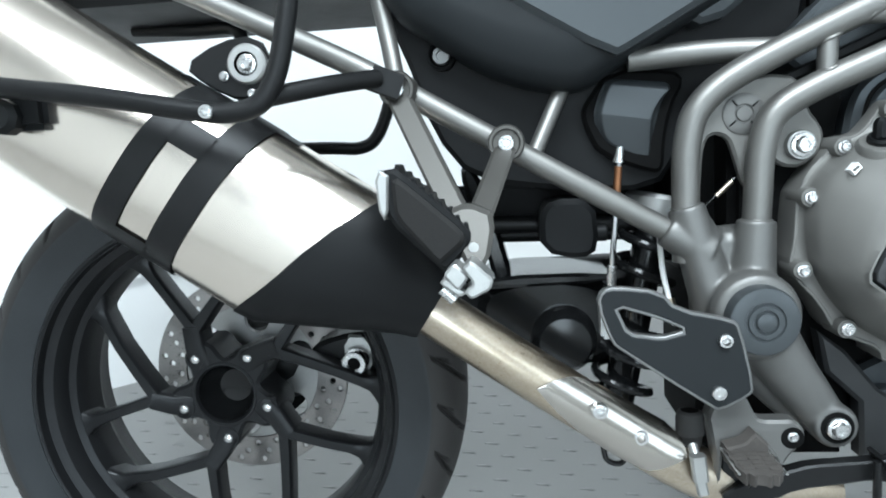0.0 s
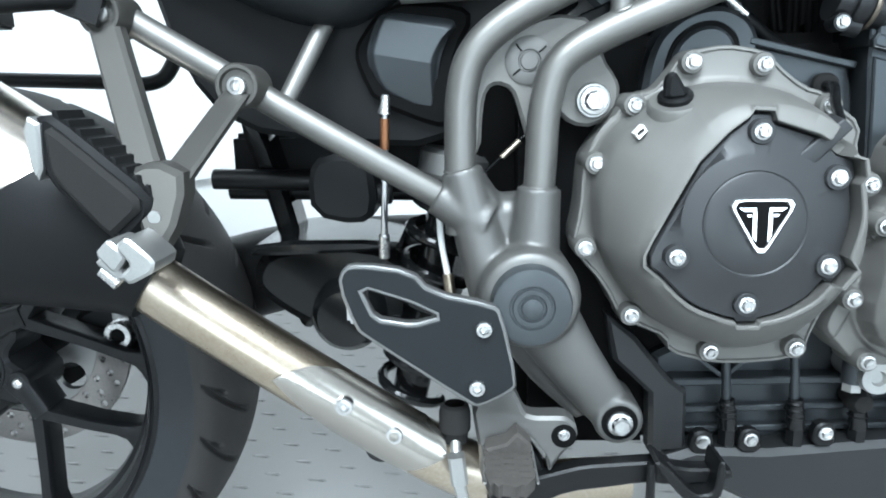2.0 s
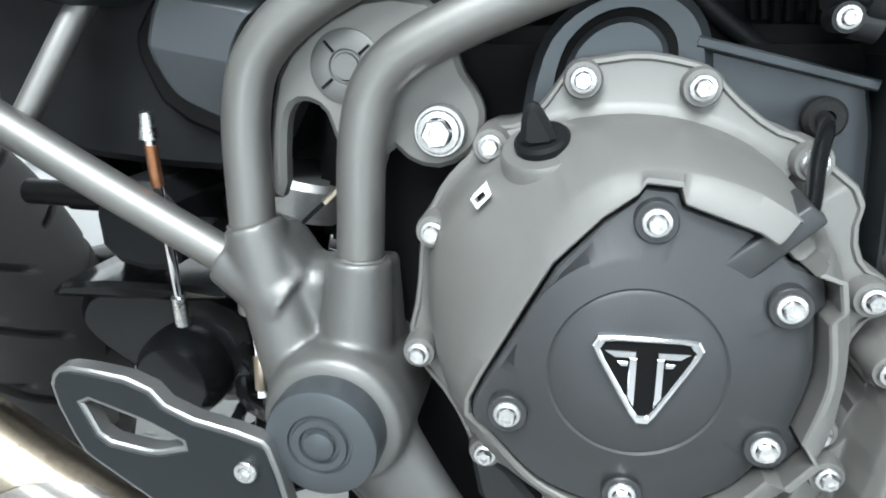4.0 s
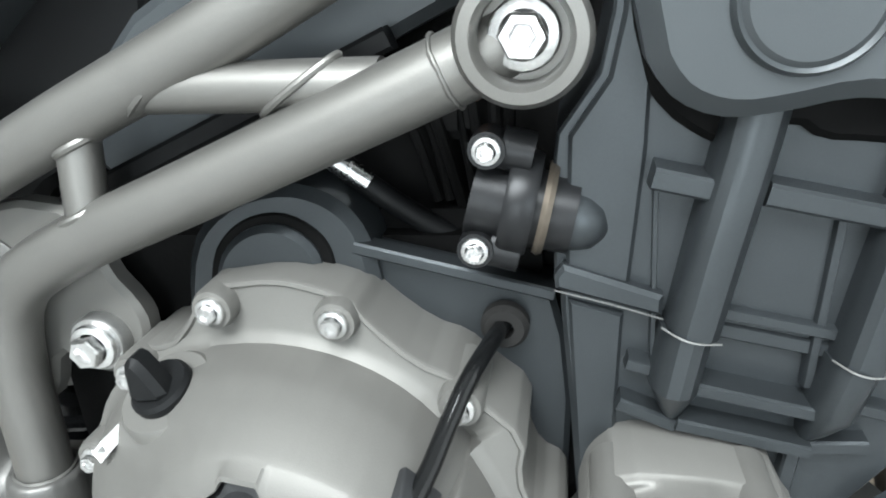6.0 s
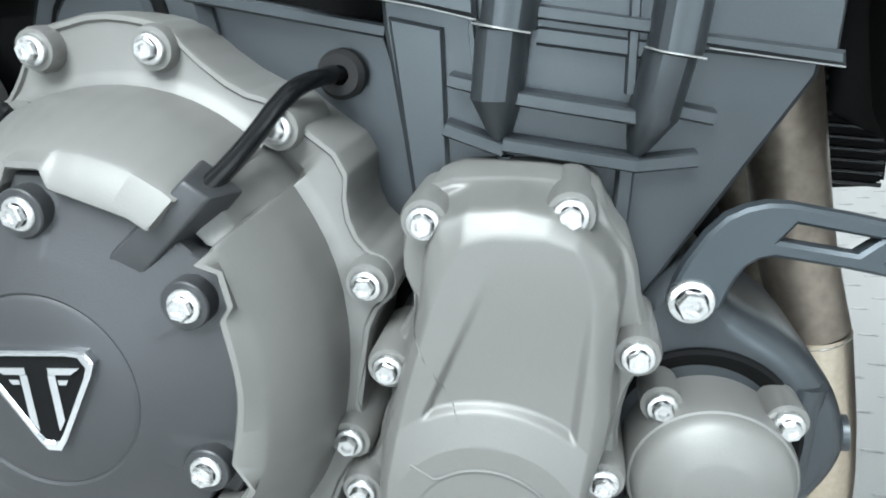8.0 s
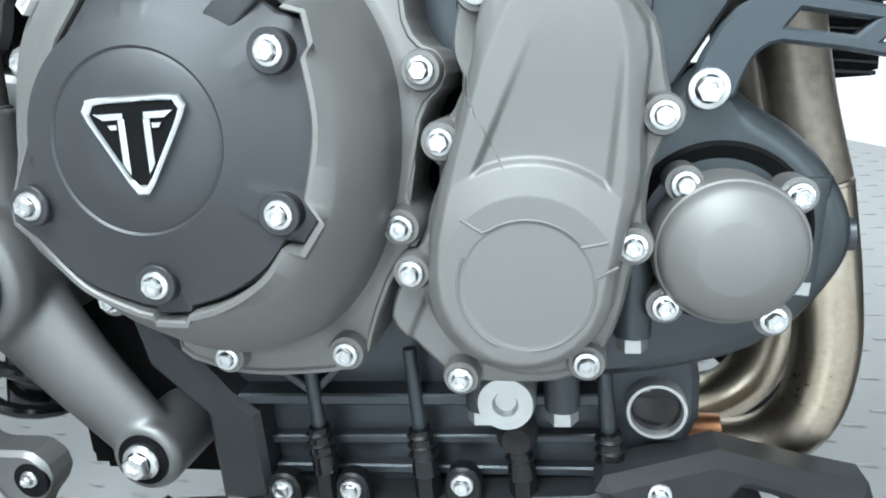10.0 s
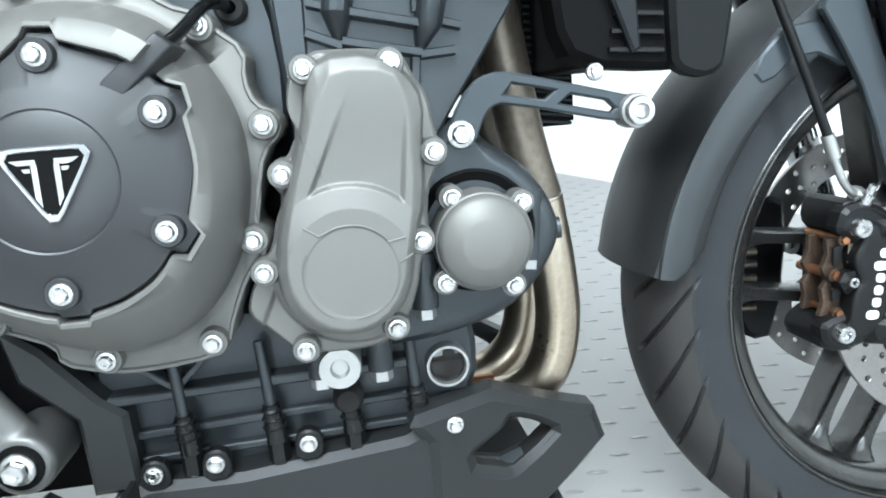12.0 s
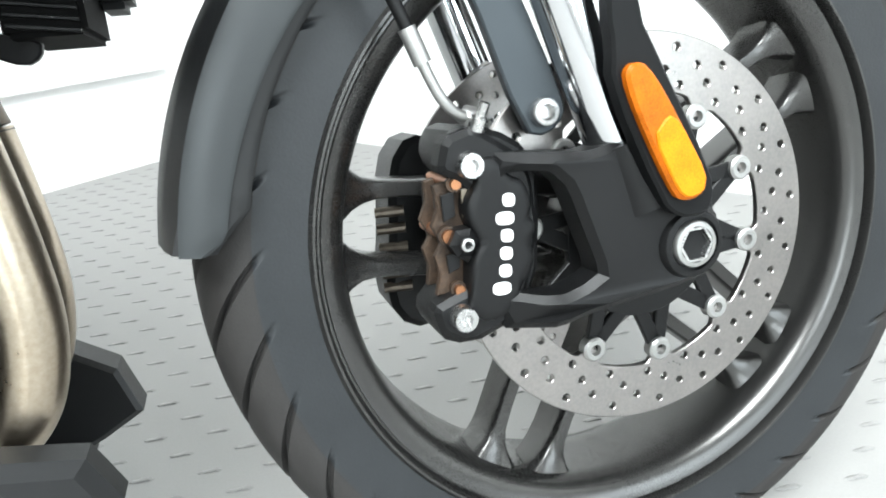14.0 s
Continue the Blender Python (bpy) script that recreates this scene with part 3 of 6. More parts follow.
# -- shock absorber --
shock = part("shock_absorber", tube([(0.558, -0.035, 0.53), (0.505, -0.035, 0.28)], 0.020, 20, smooth=False), GLOSS_BLACK, bike, "black coil-over rear shock absorber")
turns, pts = 7, []
for k in range(turns * 16 + 1):
    t = k / (turns * 16)
    x, z = 0.556 - 0.05 * t, 0.52 - 0.235 * t
    a = 2 * math.pi * turns * t
    pts.append((x + 0.034 * math.cos(a), -0.035 + 0.034 * math.sin(a), z - 0.007 * math.cos(a)))
part("spring", tube(pts, 0.0058, 10, 1, smooth=False), GLOSS_BLACK, shock, "glossy black coil spring")
part("preload_collar", lathe([(0.0, 0.02), (0.036, 0.02), (0.040, 0.015), (0.040, -0.005), (0.036, -0.01), (0, -0.01)], (0.561, -0.035, 0.535), 36, axis=(0.2, 0, 1)), DULL_ALLOY, shock, "bare alloy collar")


# -- frame --
outer = part("frame_tube", tube([(0.630, -0.155, 0.47), (0.635, -0.155, 0.54), (0.639, -0.155, 0.600), (0.652, -0.155, 0.636), (0.688, -0.156, 0.659), (0.76, -0.158, 0.688), (0.86, -0.160, 0.728), (0.895, -0.160, 0.743)], 0.0140, 26, 10), FRAME_PAINT, bike, "bronze-grey painted steel tube")
inner_t = part("frame_tube", tube([(0.566, -0.150, 0.49), (0.566, -0.150, 0.56), (0.568, -0.150, 0.612), (0.580, -0.150, 0.647), (0.615, -0.150, 0.676), (0.69, -0.150, 0.712), (0.78, -0.150, 0.751), (0.88, -0.150, 0.80)], 0.0140, 26, 10), FRAME_PAINT, bike, "bronze-grey painted steel tube")
part("frame_tube", tube([(0.700, -0.155, 0.664), (0.704, -0.150, 0.722)], 0.0095, 20, smooth=False), FRAME_PAINT, bike)
part("frame_tube", tube([(0.722, -0.148, 0.728), (0.842, -0.154, 0.727)], 0.0105, 20, smooth=False), FRAME_PAINT, bike)
part("frame_tube", tube([(0.515, -0.12, 0.702), (0.60, -0.125, 0.704), (0.665, -0.14, 0.70)], 0.0125, 20), FRAME_PAINT, bike)


def bead(parent, at, along, r, thick=0.0011):
    """A weld bead round a tube's end."""
    bm = lathe([(r, -thick), (r + thick * 0.9, -thick * 0.6), (r + thick * 1.2, 0), (r + thick * 0.9, thick * 0.6), (r, thick)], at, 36, axis=Vector(along).normalized())
    for v in bm.verts:
        v.co += Vector((1, 1, 1)) * 0.0005 * noise.noise(v.co * 260)
    return part("weld", bm, FRAME_PAINT, parent)


def cope(parent, centre, along, normal, r, thick):
    """A raised lip where a cross tube of radius r meets another slantwise."""
    centre, along, normal = Vector(centre), Vector(along).normalized(), Vector(normal).normalized()
    side = along.cross(Vector((0, 1, 0))).normalized()
    pts = []
    for k in range(25):
        a = 2 * math.pi * k / 24
        p = r * (math.cos(a) * side + math.sin(a) * along.cross(side))
        pts.append(centre + p - along * (p.dot(normal) / along.dot(normal)))
    part("weld", tube(pts, thick, 8, smooth=False), FRAME_PAINT, parent)


cope(outer, (0.7010, -0.156, 0.6760), (0.05, 0, 1), (-0.37, 0, 0.93), 0.0100, 0.0020)
cope(inner_t, (0.7035, -0.151, 0.7060), (0.05, 0, 1), (-0.40, 0, 0.92), 0.0100, 0.0021)
cope(inner_t, (0.7440, -0.149, 0.7280), (1, 0, 0), (0.62, 0, -0.78), 0.0110, 0.0022)
cope(outer, (0.8080, -0.152, 0.7275), (1, 0, 0), (0.55, 0, -0.83), 0.0110, 0.0018)
bead(outer, (0.868, -0.160, 0.7315), (0.92, 0, 0.39), 0.0141, 0.0010)
bead(inner_t, (0.566, -0.150, 0.545), (0, 0, 1), 0.0145)
bead(outer, (0.6345, -0.155, 0.531), (0.05, 0, 1), 0.0145)
top_eye = part("frame_lug", lathe([(0.0235, -0.012), (0.0235, 0.020), (0.0215, 0.023), (0.0175, 0.0235), (0.0155, 0.020), (0.0155, 0.008), (0, 0.008)], (0.897, -0.160, 0.744), 40), FRAME_PAINT, bike, "round frame lug at the tube's end")
bolt(top_eye, (0.897, -0.170, 0.744), 0.0135)
cb = star_loft((0.605, 0.485), [([(0.560, 0.535), (0.585, 0.546), (0.600, 0.524), (0.625, 0.526), (0.652, 0.526), (0.656, 0.462), (0.662, 0.43), (0.640, 0.395), (0.605, 0.395), (0.588, 0.42), (0.578, 0.455), (0.556, 0.505), (0.545, 0.52)], d, y) for d, y in ((0.004, -0.12), (0.0, -0.130), (0.001, -0.143), (0.006, -0.153), (0.014, -0.158))], 120)
cb.faces.new([v for v in cb.verts[:120]][::-1])
tube([(0.626, -0.158, 0.415), (0.6345, -0.155, 0.531)], (0.0265, 0.0192), 32, smooth=False, into=cb)
tube([(0.603, -0.156, 0.415), (0.585, -0.153, 0.475), (0.566, -0.150, 0.547)], (0.026, 0.0186), 32, into=cb)
tube([(0.588, -0.152, 0.498), (0.545, -0.150, 0.524)], (0.023, 0.0165), 28, smooth=False, into=cb)
lathe([(0.0, 0.10), (0.045, 0.10), (0.045, 0.183), (0.0415, 0.192), (0.034, 0.195), (0.0, 0.195)], (0.624, 0, 0.438), 56, into=cb)
tube([(0.632, -0.165, 0.425), (0.664, -0.163, 0.376), (0.706, -0.158, 0.318)], (0.034, 0.020), 28, squash=0.62, into=cb)
lathe([(0.0, 0.12), (0.0228, 0.12), (0.0228, 0.170), (0.020, 0.174), (0.0, 0.174)], (0.708, 0, 0.317), 40, into=cb)
tube([(0.640, -0.160, 0.47), (0.655, -0.160, 0.42), (0.670, -0.160, 0.39)], (0.012, 0.010), 16, into=cb)
tube([(0.612, -0.150, 0.415), (0.640, -0.148, 0.365), (0.682, -0.148, 0.318)], (0.024, 0.013), 20, squash=0.6, into=cb)
cast = melt(part("pivot_casting", cb, CAST_PAINT, bike, "bronze-grey cast swingarm pivot and lower frame leg"))
# shade inside the eye, painted as a near-black disc
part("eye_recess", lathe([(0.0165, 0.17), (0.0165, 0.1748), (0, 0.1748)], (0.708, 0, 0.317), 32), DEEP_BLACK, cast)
bolt(cast, (0.708, -0.176, 0.317), 0.0125)
cap = part("pivot_cap", lathe([(0.034, 0.17), (0.034, 0.207), (0.0325, 0.212), (0.030, 0.213), (0.0190, 0.2135), (0.0182, 0.2118), (0.0165, 0.2118), (0.0158, 0.2140), (0.0120, 0.2140), (0.0112, 0.2120), (0.0092, 0.2120), (0.0085, 0.2150), (0.0045, 0.2165), (0, 0.2165)], (0.624, 0, 0.438), 56), PANEL_GREY, bike, "dark plastic cap over the swingarm pivot")
sub = part("rear_subframe_tube", tube([(0.02, -0.15, 0.812), (0.076, -0.15, 0.787), (0.228, -0.152, 0.711), (0.33, -0.153, 0.651), (0.46, -0.153, 0.574), (0.548, -0.150, 0.523)], 0.0120, 22), FRAME_PAINT, bike, "bronze-grey steel subframe tube")
part("strut_tube", tube([(0.412, -0.14, 0.605), (0.442, -0.115, 0.668), (0.452, -0.10, 0.69)], 0.0085, 16), FRAME_PAINT, sub)
part("strut_tube", tube([(0.272, -0.14, 0.690), (0.262, -0.12, 0.74), (0.25, -0.11, 0.80)], 0.0095, 16), FRAME_PAINT, sub)

# -- engine mount plate --
MOUNT = [(0.578, 0.610), (0.586, 0.640), (0.610, 0.662), (0.643, 0.678), (0.684, 0.672), (0.690, 0.640), (0.702, 0.624), (0.706, 0.612), (0.702, 0.594), (0.684, 0.581), (0.664, 0.583), (0.650, 0.596), (0.640, 0.565), (0.628, 0.560), (0.616, 0.602), (0.611, 0.615), (0.599, 0.620), (0.590, 0.615), (0.586, 0.598), (0.584, 0.560), (0.572, 0.560)]
mount = part("engine_mount", plate(rounded(MOUNT, 1), -0.140, -0.128, 0.003), COVER_GREY, bike, "grey cast engine mount")
part("mount_plug", lathe([(0.021, 0.13), (0.021, 0.1412), (0.020, 0.1418), (0.0100, 0.1418), (0.0092, 0.1405), (0.0080, 0.1405), (0.0072, 0.1425), (0, 0.1425)], (0.6265, 0, 0.6385), 40), CAST_PAINT, mount)
for k in range(4):
    a = radians(40 + 90 * k)
    part("plug_mark", bar((0.6265 + 0.0105 * math.cos(a), -0.1424, 0.6385 + 0.0105 * math.sin(a)), (0.6265 + 0.0185 * math.cos(a), -0.1424, 0.6385 + 0.0185 * math.sin(a)), 0.0014, 0.0012), DEEP_BLACK, mount)
part("washer", lathe([(0.0150, 0.138), (0.0150, 0.1465), (0.0140, 0.148), (0.010, 0.148)], (0.681, 0, 0.604), 40), DULL_ALLOY, mount)
bolt(mount, (0.681, -0.149, 0.604), 0.0132)

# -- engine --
# filler blocks whose near-black colour stands in for the shade in the gaps
core = part("crankcase", block((0.62, -0.115, 0.29), (0.91, 0.12, 0.66), 0.01), DEEP_BLACK, bike, "crankcase filler block, near black to put shade in the gaps")
part("intake_shadow_box", block((0.70, -0.09, 0.64), (0.93, 0.10, 0.80), 0.01), DEEP_BLACK, bike, "near-black block for the shade behind the frame tubes")

# two more near-black fillers, for the shaded gaps round the gearbox
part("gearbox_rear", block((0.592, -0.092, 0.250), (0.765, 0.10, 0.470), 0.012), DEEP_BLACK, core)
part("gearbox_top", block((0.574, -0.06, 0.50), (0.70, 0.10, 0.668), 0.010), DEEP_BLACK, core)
TILT = slope(0.785, 0.51, -0.09, 0.075)
FLANGE = rounded([(0.745, 0.632), (0.752, 0.643), (0.766, 0.645), (0.786, 0.648), (0.806, 0.645), (0.822, 0.640), (0.829, 0.630), (0.850, 0.613), (0.866, 0.608), (0.876, 0.598), (0.896, 0.582), (0.893, 0.562), (0.899, 0.546), (0.911, 0.541), (0.913, 0.527), (0.900, 0.516), (0.894, 0.490), (0.888, 0.472), (0.897, 0.462), (0.893, 0.448), (0.880, 0.436), (0.866, 0.406), (0.861, 0.388), (0.848, 0.381), (0.816, 0.377), (0.791, 0.376), (0.775, 0.378), (0.748, 0.385), (0.746, 0.398), (0.722, 0.408), (0.706, 0.414), (0.690, 0.446), (0.668, 0.470), (0.663, 0.484), (0.669, 0.510), (0.671, 0.546), (0.673, 0.560), (0.702, 0.597), (0.706, 0.609), (0.727, 0.611), (0.738, 0.622)], 1)
DOME = rounded([(0.700, 0.588), (0.737, 0.612), (0.791, 0.620), (0.838, 0.608), (0.870, 0.578), (0.890, 0.535), (0.888, 0.480), (0.868, 0.430), (0.832, 0.398), (0.782, 0.392), (0.722, 0.420), (0.686, 0.468), (0.675, 0.518), (0.681, 0.562)], 2)
arc = lambda *pts: [tuple(p) for p in (Vector((v.x, v.y)) for v in spline([(x, z, 0) for x, z in pts], 5))]
PANEL = [(0.786, 0.594), (0.800, 0.593), (0.802, 0.586), (0.832, 0.576), (0.843, 0.569), (0.851, 0.561), (0.864, 0.557), (0.866, 0.545)]
PANEL += arc((0.862, 0.540), (0.8645, 0.513), (0.858, 0.485)) + [(0.864, 0.476), (0.854, 0.463)]
PANEL += arc((0.846, 0.465), (0.834, 0.4515), (0.815, 0.4405), (0.797, 0.4355)) + [(0.796, 0.4325), (0.780, 0.4325), (0.779, 0.4355)]
PANEL += arc((0.772, 0.4368), (0.745, 0.4480), (0.722, 0.470)) + [(0.712, 0.478), (0.712, 0.486), (0.717, 0.497), (0.749, 0.556), (0.769, 0.578), (0.783, 0.589)]
SOFT = rounded([(0.768, 0.592), (0.806, 0.596), (0.850, 0.580), (0.866, 0.540), (0.868, 0.486), (0.850, 0.456), (0.815, 0.438), (0.770, 0.434), (0.735, 0.452), (0.710, 0.474), (0.716, 0.504), (0.744, 0.560)], 2)
MID = (0.785, 0.512)


def between(a, b, t, centre, n=220):
    """The outline that lies t of the way from one outline to another, seen from a centre."""
    ra, rb = radial(a, centre, n), radial(b, centre, n)
    return [(centre[0] + (p + (q - p) * t) * math.cos(2 * math.pi * k / n), centre[1] + (p + (q - p) * t) * math.sin(2 * math.pi * k / n)) for k, (p, q) in enumerate(zip(ra, rb))]


LIP = inset(SOFT, -0.0055)
shell = [(FLANGE, 0, -0.120), (FLANGE, 0, -0.168), (FLANGE, 0.0010, -0.1700), (FLANGE, 0.0030, -0.1702), (FLANGE, 0.0042, -0.1688), (DOME, -0.006, -0.1690), (DOME, -0.003, -0.1702)]
shell += [(between(DOME, LIP, t, MID), 0, y) for t, y in ((0, -0.1728), (0.02, -0.1755), (0.07, -0.183), (0.115, -0.1895), (0.15, -0.1932), (0.185, -0.1958), (0.25, -0.1995), (0.38, -0.2062), (0.53, -0.2133), (0.7, -0.2195), (0.84, -0.2248), (0.93, -0.2275), (1.0, -0.2292))]
shell += [(PANEL, -0.0044, -0.2345), (PANEL, -0.0022, -0.2348), (PANEL, -0.0013, -0.2338), (PANEL, -0.0011, -0.206), (PANEL, 0.004, -0.206)]


def cover_bow(x, z):
    """The cover's tilt, with a channel sunk through the rim for the line's housing."""
    along = (x - 0.785) * 0.757 + (z - 0.512) * 0.653
    across = abs((z - 0.512) * 0.757 - (x - 0.785) * 0.653)
    sunk = soft(along, 0.055, 0.062) * (1 - soft(along, 0.098, 0.114)) * (1 - soft(across, 0.0085, 0.0100))
    return TILT(x, z) + 0.018 * sunk


clutch = part("clutch_cover", star_loft(MID, shell, 620, cover_bow), COVER_GREY, bike, "grey painted round clutch cover")
FACE = slope(0.785, 0.51, 0.02, 0.07)
panel = part("clutch_panel", star_loft(MID, [(PANEL, 0.0008, -0.200), (PANEL, 0.0006, -0.2298), (PANEL, 0.0016, -0.2310), (PANEL, 0.004, -0.2313), (circle(0.786, 0.512, 0.0535, 72), 0, -0.2380), (circle(0.786, 0.512, 0.0535, 72), 0.003, -0.2390), (circle(0.787, 0.512, 0.040, 72), 0, -0.2420), (circle(0.787, 0.512, 0.040, 72), 0.0012, -0.2413), (circle(0.787, 0.512, 0.040, 72), 0.003, -0.2424), (circle(0.787, 0.512, 0.040, 72), 0.02, -0.2436)], 440, FACE), COVER_BLACK, bike, "dark grey clutch panel with a raised disc")
for x, y, z in ((0.758, -0.165, 0.634), (0.815, -0.168, 0.631), (0.712, -0.167, 0.600), (0.681, -0.169, 0.552), (0.673, -0.173, 0.480), (0.713, -0.179, 0.421), (0.781, -0.184, 0.389), (0.851, -0.190, 0.394), (0.886, -0.190, 0.460), (0.901, -0.186, 0.533), (0.868, -0.176, 0.597)):
    part("bolt_boss", lathe([(0.0102, 0.0), (0.0100, 0.033), (0.0090, 0.036), (0, 0.036)], (x, y + 0.035, z), 24), COVER_GREY, clutch)
    bolt(clutch, (x, y - 0.002, z), 0.0071)
for x, y, z in ((0.791, -0.233, 0.580), (0.849, -0.235, 0.545), (0.846, -0.239, 0.478), (0.785, -0.243, 0.449), (0.730, -0.243, 0.487)):
    part("bolt_seat", lathe([(0.0098, -0.012), (0.0094, 0.0030), (0.0089, 0.0036), (0, 0.0032)], (x, y + 0.003, z), 28), COVER_BLACK, panel)
    bolt(panel, (x, y, z), 0.0070)


def lay(points, front, back, mat, name, parent, bevel=0.0006, label="", round_times=1):
    return part(name, plate(points, front, back, bevel, round_times=round_times, bow=FACE), mat, parent, label)


# three-cornered badge: bright rim, dark field, plain bright bars
EX, EZ = 0.7905, 0.516
tri = lambda s: rounded([(EX - 0.0275 * s, EZ + 0.0155 * s), (EX + 0.0275 * s, EZ + 0.0155 * s), (EX, EZ - 0.0310 * s)], 2, 0.12)
badge = part("badge", plate(tri(1.0), -0.2470, -0.241, 0.0007, [tri(0.84)], FACE), CHROME, bike, "three-cornered bright badge on the clutch panel")
part("badge_field", plate(tri(0.86), -0.2458, -0.241, 0.0002, bow=FACE), DEEP_BLACK, badge)
for side_k in (-1, 1):
    put = lambda pts: [(EX + side_k * 1.18 * u, EZ + 1.18 * w) for u, w in pts]
    lay(put([(0.0155, 0.0075), (0.0040, 0.0075), (0.0040, 0.0050), (0.0118, 0.0050)]), -0.2468, -0.2450, CHROME, "badge_bar", badge, 0.0002, round_times=0)
    lay(put([(0.0105, 0.0034), (0.0068, 0.0034), (0.0068, 0.0016), (0.0094, 0.0016)]), -0.2468, -0.2450, CHROME, "badge_bar", badge, 0.0002, round_times=0)
    lay(put([(0.0062, 0.0050), (0.0036, 0.0050), (0.0036, -0.0145), (0.0062, -0.0105)]), -0.2468, -0.2450, CHROME, "badge_bar", badge, 0.0002, round_times=0)

# clutch arm housing and the rod out of it
def rod_wedge():
    """A long flat-topped wedge that rises out of the panel and carries the line over the cover."""
    bm = bmesh.new()
    a, b, c, d = [bm.verts.new(p) for p in ((0.8115, -0.2120, 0.5620), (0.8515, -0.2080, 0.5925), (0.8660, -0.2080, 0.5795), (0.8310, -0.2120, 0.5460))]
    l0, l1, r1, r0 = [bm.verts.new(p) for p in ((0.8150, -0.2320, 0.5585), (0.8530, -0.2275, 0.5885), (0.8612, -0.2260, 0.5812), (0.8265, -0.2320, 0.5500))]
    for loop in ((l0, l1, r1, r0), (a, b, l1, l0), (b, c, r1, l1), (c, d, r0, r1), (d, a, l0, r0), (d, c, b, a)):
        bm.faces.new(loop)
    bmesh.ops.recalc_face_normals(bm, faces=bm.faces)
    bmesh.ops.bevel(bm, geom=list(bm.edges), offset=0.0014, segments=2, affect='EDGES', profile=0.5)
    return bm


part("rod_housing", rod_wedge(), COVER_BLACK, panel, sharp=40)
rod = part("clutch_line", tube([(0.8550, -0.2200, 0.5820), (0.8600, -0.2060, 0.5885), (0.8650, -0.1900, 0.5972), (0.8700, -0.1770, 0.6060), (0.8745, -0.1660, 0.6115), (0.8790, -0.1500, 0.6135), (0.8835, -0.1290, 0.6135)], 0.0040, 16, 8), GLOSS_BLACK, bike, "thin glossy black metal line")
part("grommet", lathe([(0.0045, 0.0), (0.0045, 0.008), (0.0090, 0.008), (0.0112, 0.005), (0.0112, 0.0)], (0.8835, -0.130, 0.613), 28), RUBBER, rod)

# oil filler cap on its neck
FAX = Vector((-0.18, -0.42, 0.89)).normalized()
FC = Vector((0.741, -0.182, 0.599))
neck = part("filler_neck", lathe([(0.026, -0.035), (0.0240, -0.012), (0.0222, 0.004), (0.0205, 0.006), (0, 0.006)], FC, 40, axis=FAX), COVER_GREY, clutch)
fcap = part("oil_filler_cap", lathe([(0.0140, 0.005), (0.0140, 0.0095), (0.0125, 0.0115), (0, 0.0115)], FC, 36, axis=FAX), BLACK_PLASTIC, bike, "black plastic oil filler cap")
part("cap_grip", plate(rounded([(0.729, 0.603), (0.7295, 0.621), (0.7335, 0.626), (0.738, 0.624), (0.749, 0.605)], 1, 0.2), -0.196, -0.185, 0.003), BLACK_PLASTIC, fcap)
# printed mark on the cover's flank
part("printed_mark", plate([(0.7055, 0.578), (0.712, 0.585), (0.7155, 0.580), (0.709, 0.573)], -0.2090, -0.190, 0.0003, [[(0.7070, 0.578), (0.712, 0.5825), (0.7135, 0.580), (0.709, 0.5755)]], TILT), EMBLEM_WHITE, clutch)

# -- front cover --
RFL = rounded([(0.919, 0.566), (0.932, 0.579), (0.961, 0.579), (0.980, 0.577), (0.996, 0.573), (1.002, 0.558), (1.0105, 0.546), (1.0135, 0.522), (1.0175, 0.509), (1.0135, 0.497), (1.0065, 0.482), (1.0035, 0.460), (1.007, 0.446), (0.998, 0.436), (0.992, 0.410), (0.983, 0.390), (0.973, 0.377), (0.954, 0.371), (0.914, 0.372), (0.902, 0.376), (0.885, 0.394), (0.872, 0.408), (0.875, 0.422), (0.881, 0.434), (0.884, 0.445), (0.894, 0.454), (0.898, 0.470), (0.905, 0.485), (0.899, 0.493), (0.899, 0.504), (0.911, 0.512), (0.919, 0.527), (0.914, 0.540), (0.915, 0.552)], 1)
RBODY = rounded([(0.9394, 0.5713), (0.9742, 0.5723), (0.9937, 0.5582), (1.0035, 0.5408), (0.9995, 0.511), (0.9995, 0.478), (0.9890, 0.4480), (0.9840, 0.4150), (0.9670, 0.3985), (0.9498, 0.3925), (0.9301, 0.3940), (0.9101, 0.4026), (0.8985, 0.4266), (0.9045, 0.4717), (0.9185, 0.510), (0.9270, 0.535), (0.9300, 0.555)], 1)
RFACE = rounded([(0.9480, 0.5610), (0.984, 0.5590), (0.9905, 0.546), (0.9915, 0.520), (0.9905, 0.482), (0.9835, 0.4493), (0.9773, 0.421), (0.9642, 0.4052), (0.9443, 0.3992), (0.9255, 0.4045), (0.9102, 0.4249), (0.9075, 0.4499), (0.9165, 0.485), (0.930, 0.525), (0.941, 0.549)], 1)
RMID = (0.948, 0.470)


def timing_front(x, z, e):
    """Flange, a steep wall, a sloping rim, then a flat face with two fading grooves and a shallow cone over the shaft."""
    y = -0.184 - 0.0045 * soft(e[0], 0.0, 0.003)
    y -= 0.0178 * soft(e[1], -0.0030, 0.0030)
    rim_part = max(0.0, min(1.0, e[1] / max(0.002, e[1] - e[2])))
    y -= 0.0072 * (rim_part - 0.12 * rim_part ** 6) / 0.88
    r = math.hypot(x - 0.948, (z - 0.437) * 0.98)
    left = (x - 0.9262) - (z - 0.489) * 0.487
    right = (0.9840 - x) + (z - 0.475) * 0.125
    fade = soft(0.556 - z, 0.0, 0.062)
    field = soft(left, -0.0012, 0.0030) * soft(right, -0.0012, 0.0032) * fade * soft(r, 0.0525, 0.0560)
    cone = 0.0042 * (1 - max(0.0, min(1.0, (r - 0.0400) / 0.0145)))
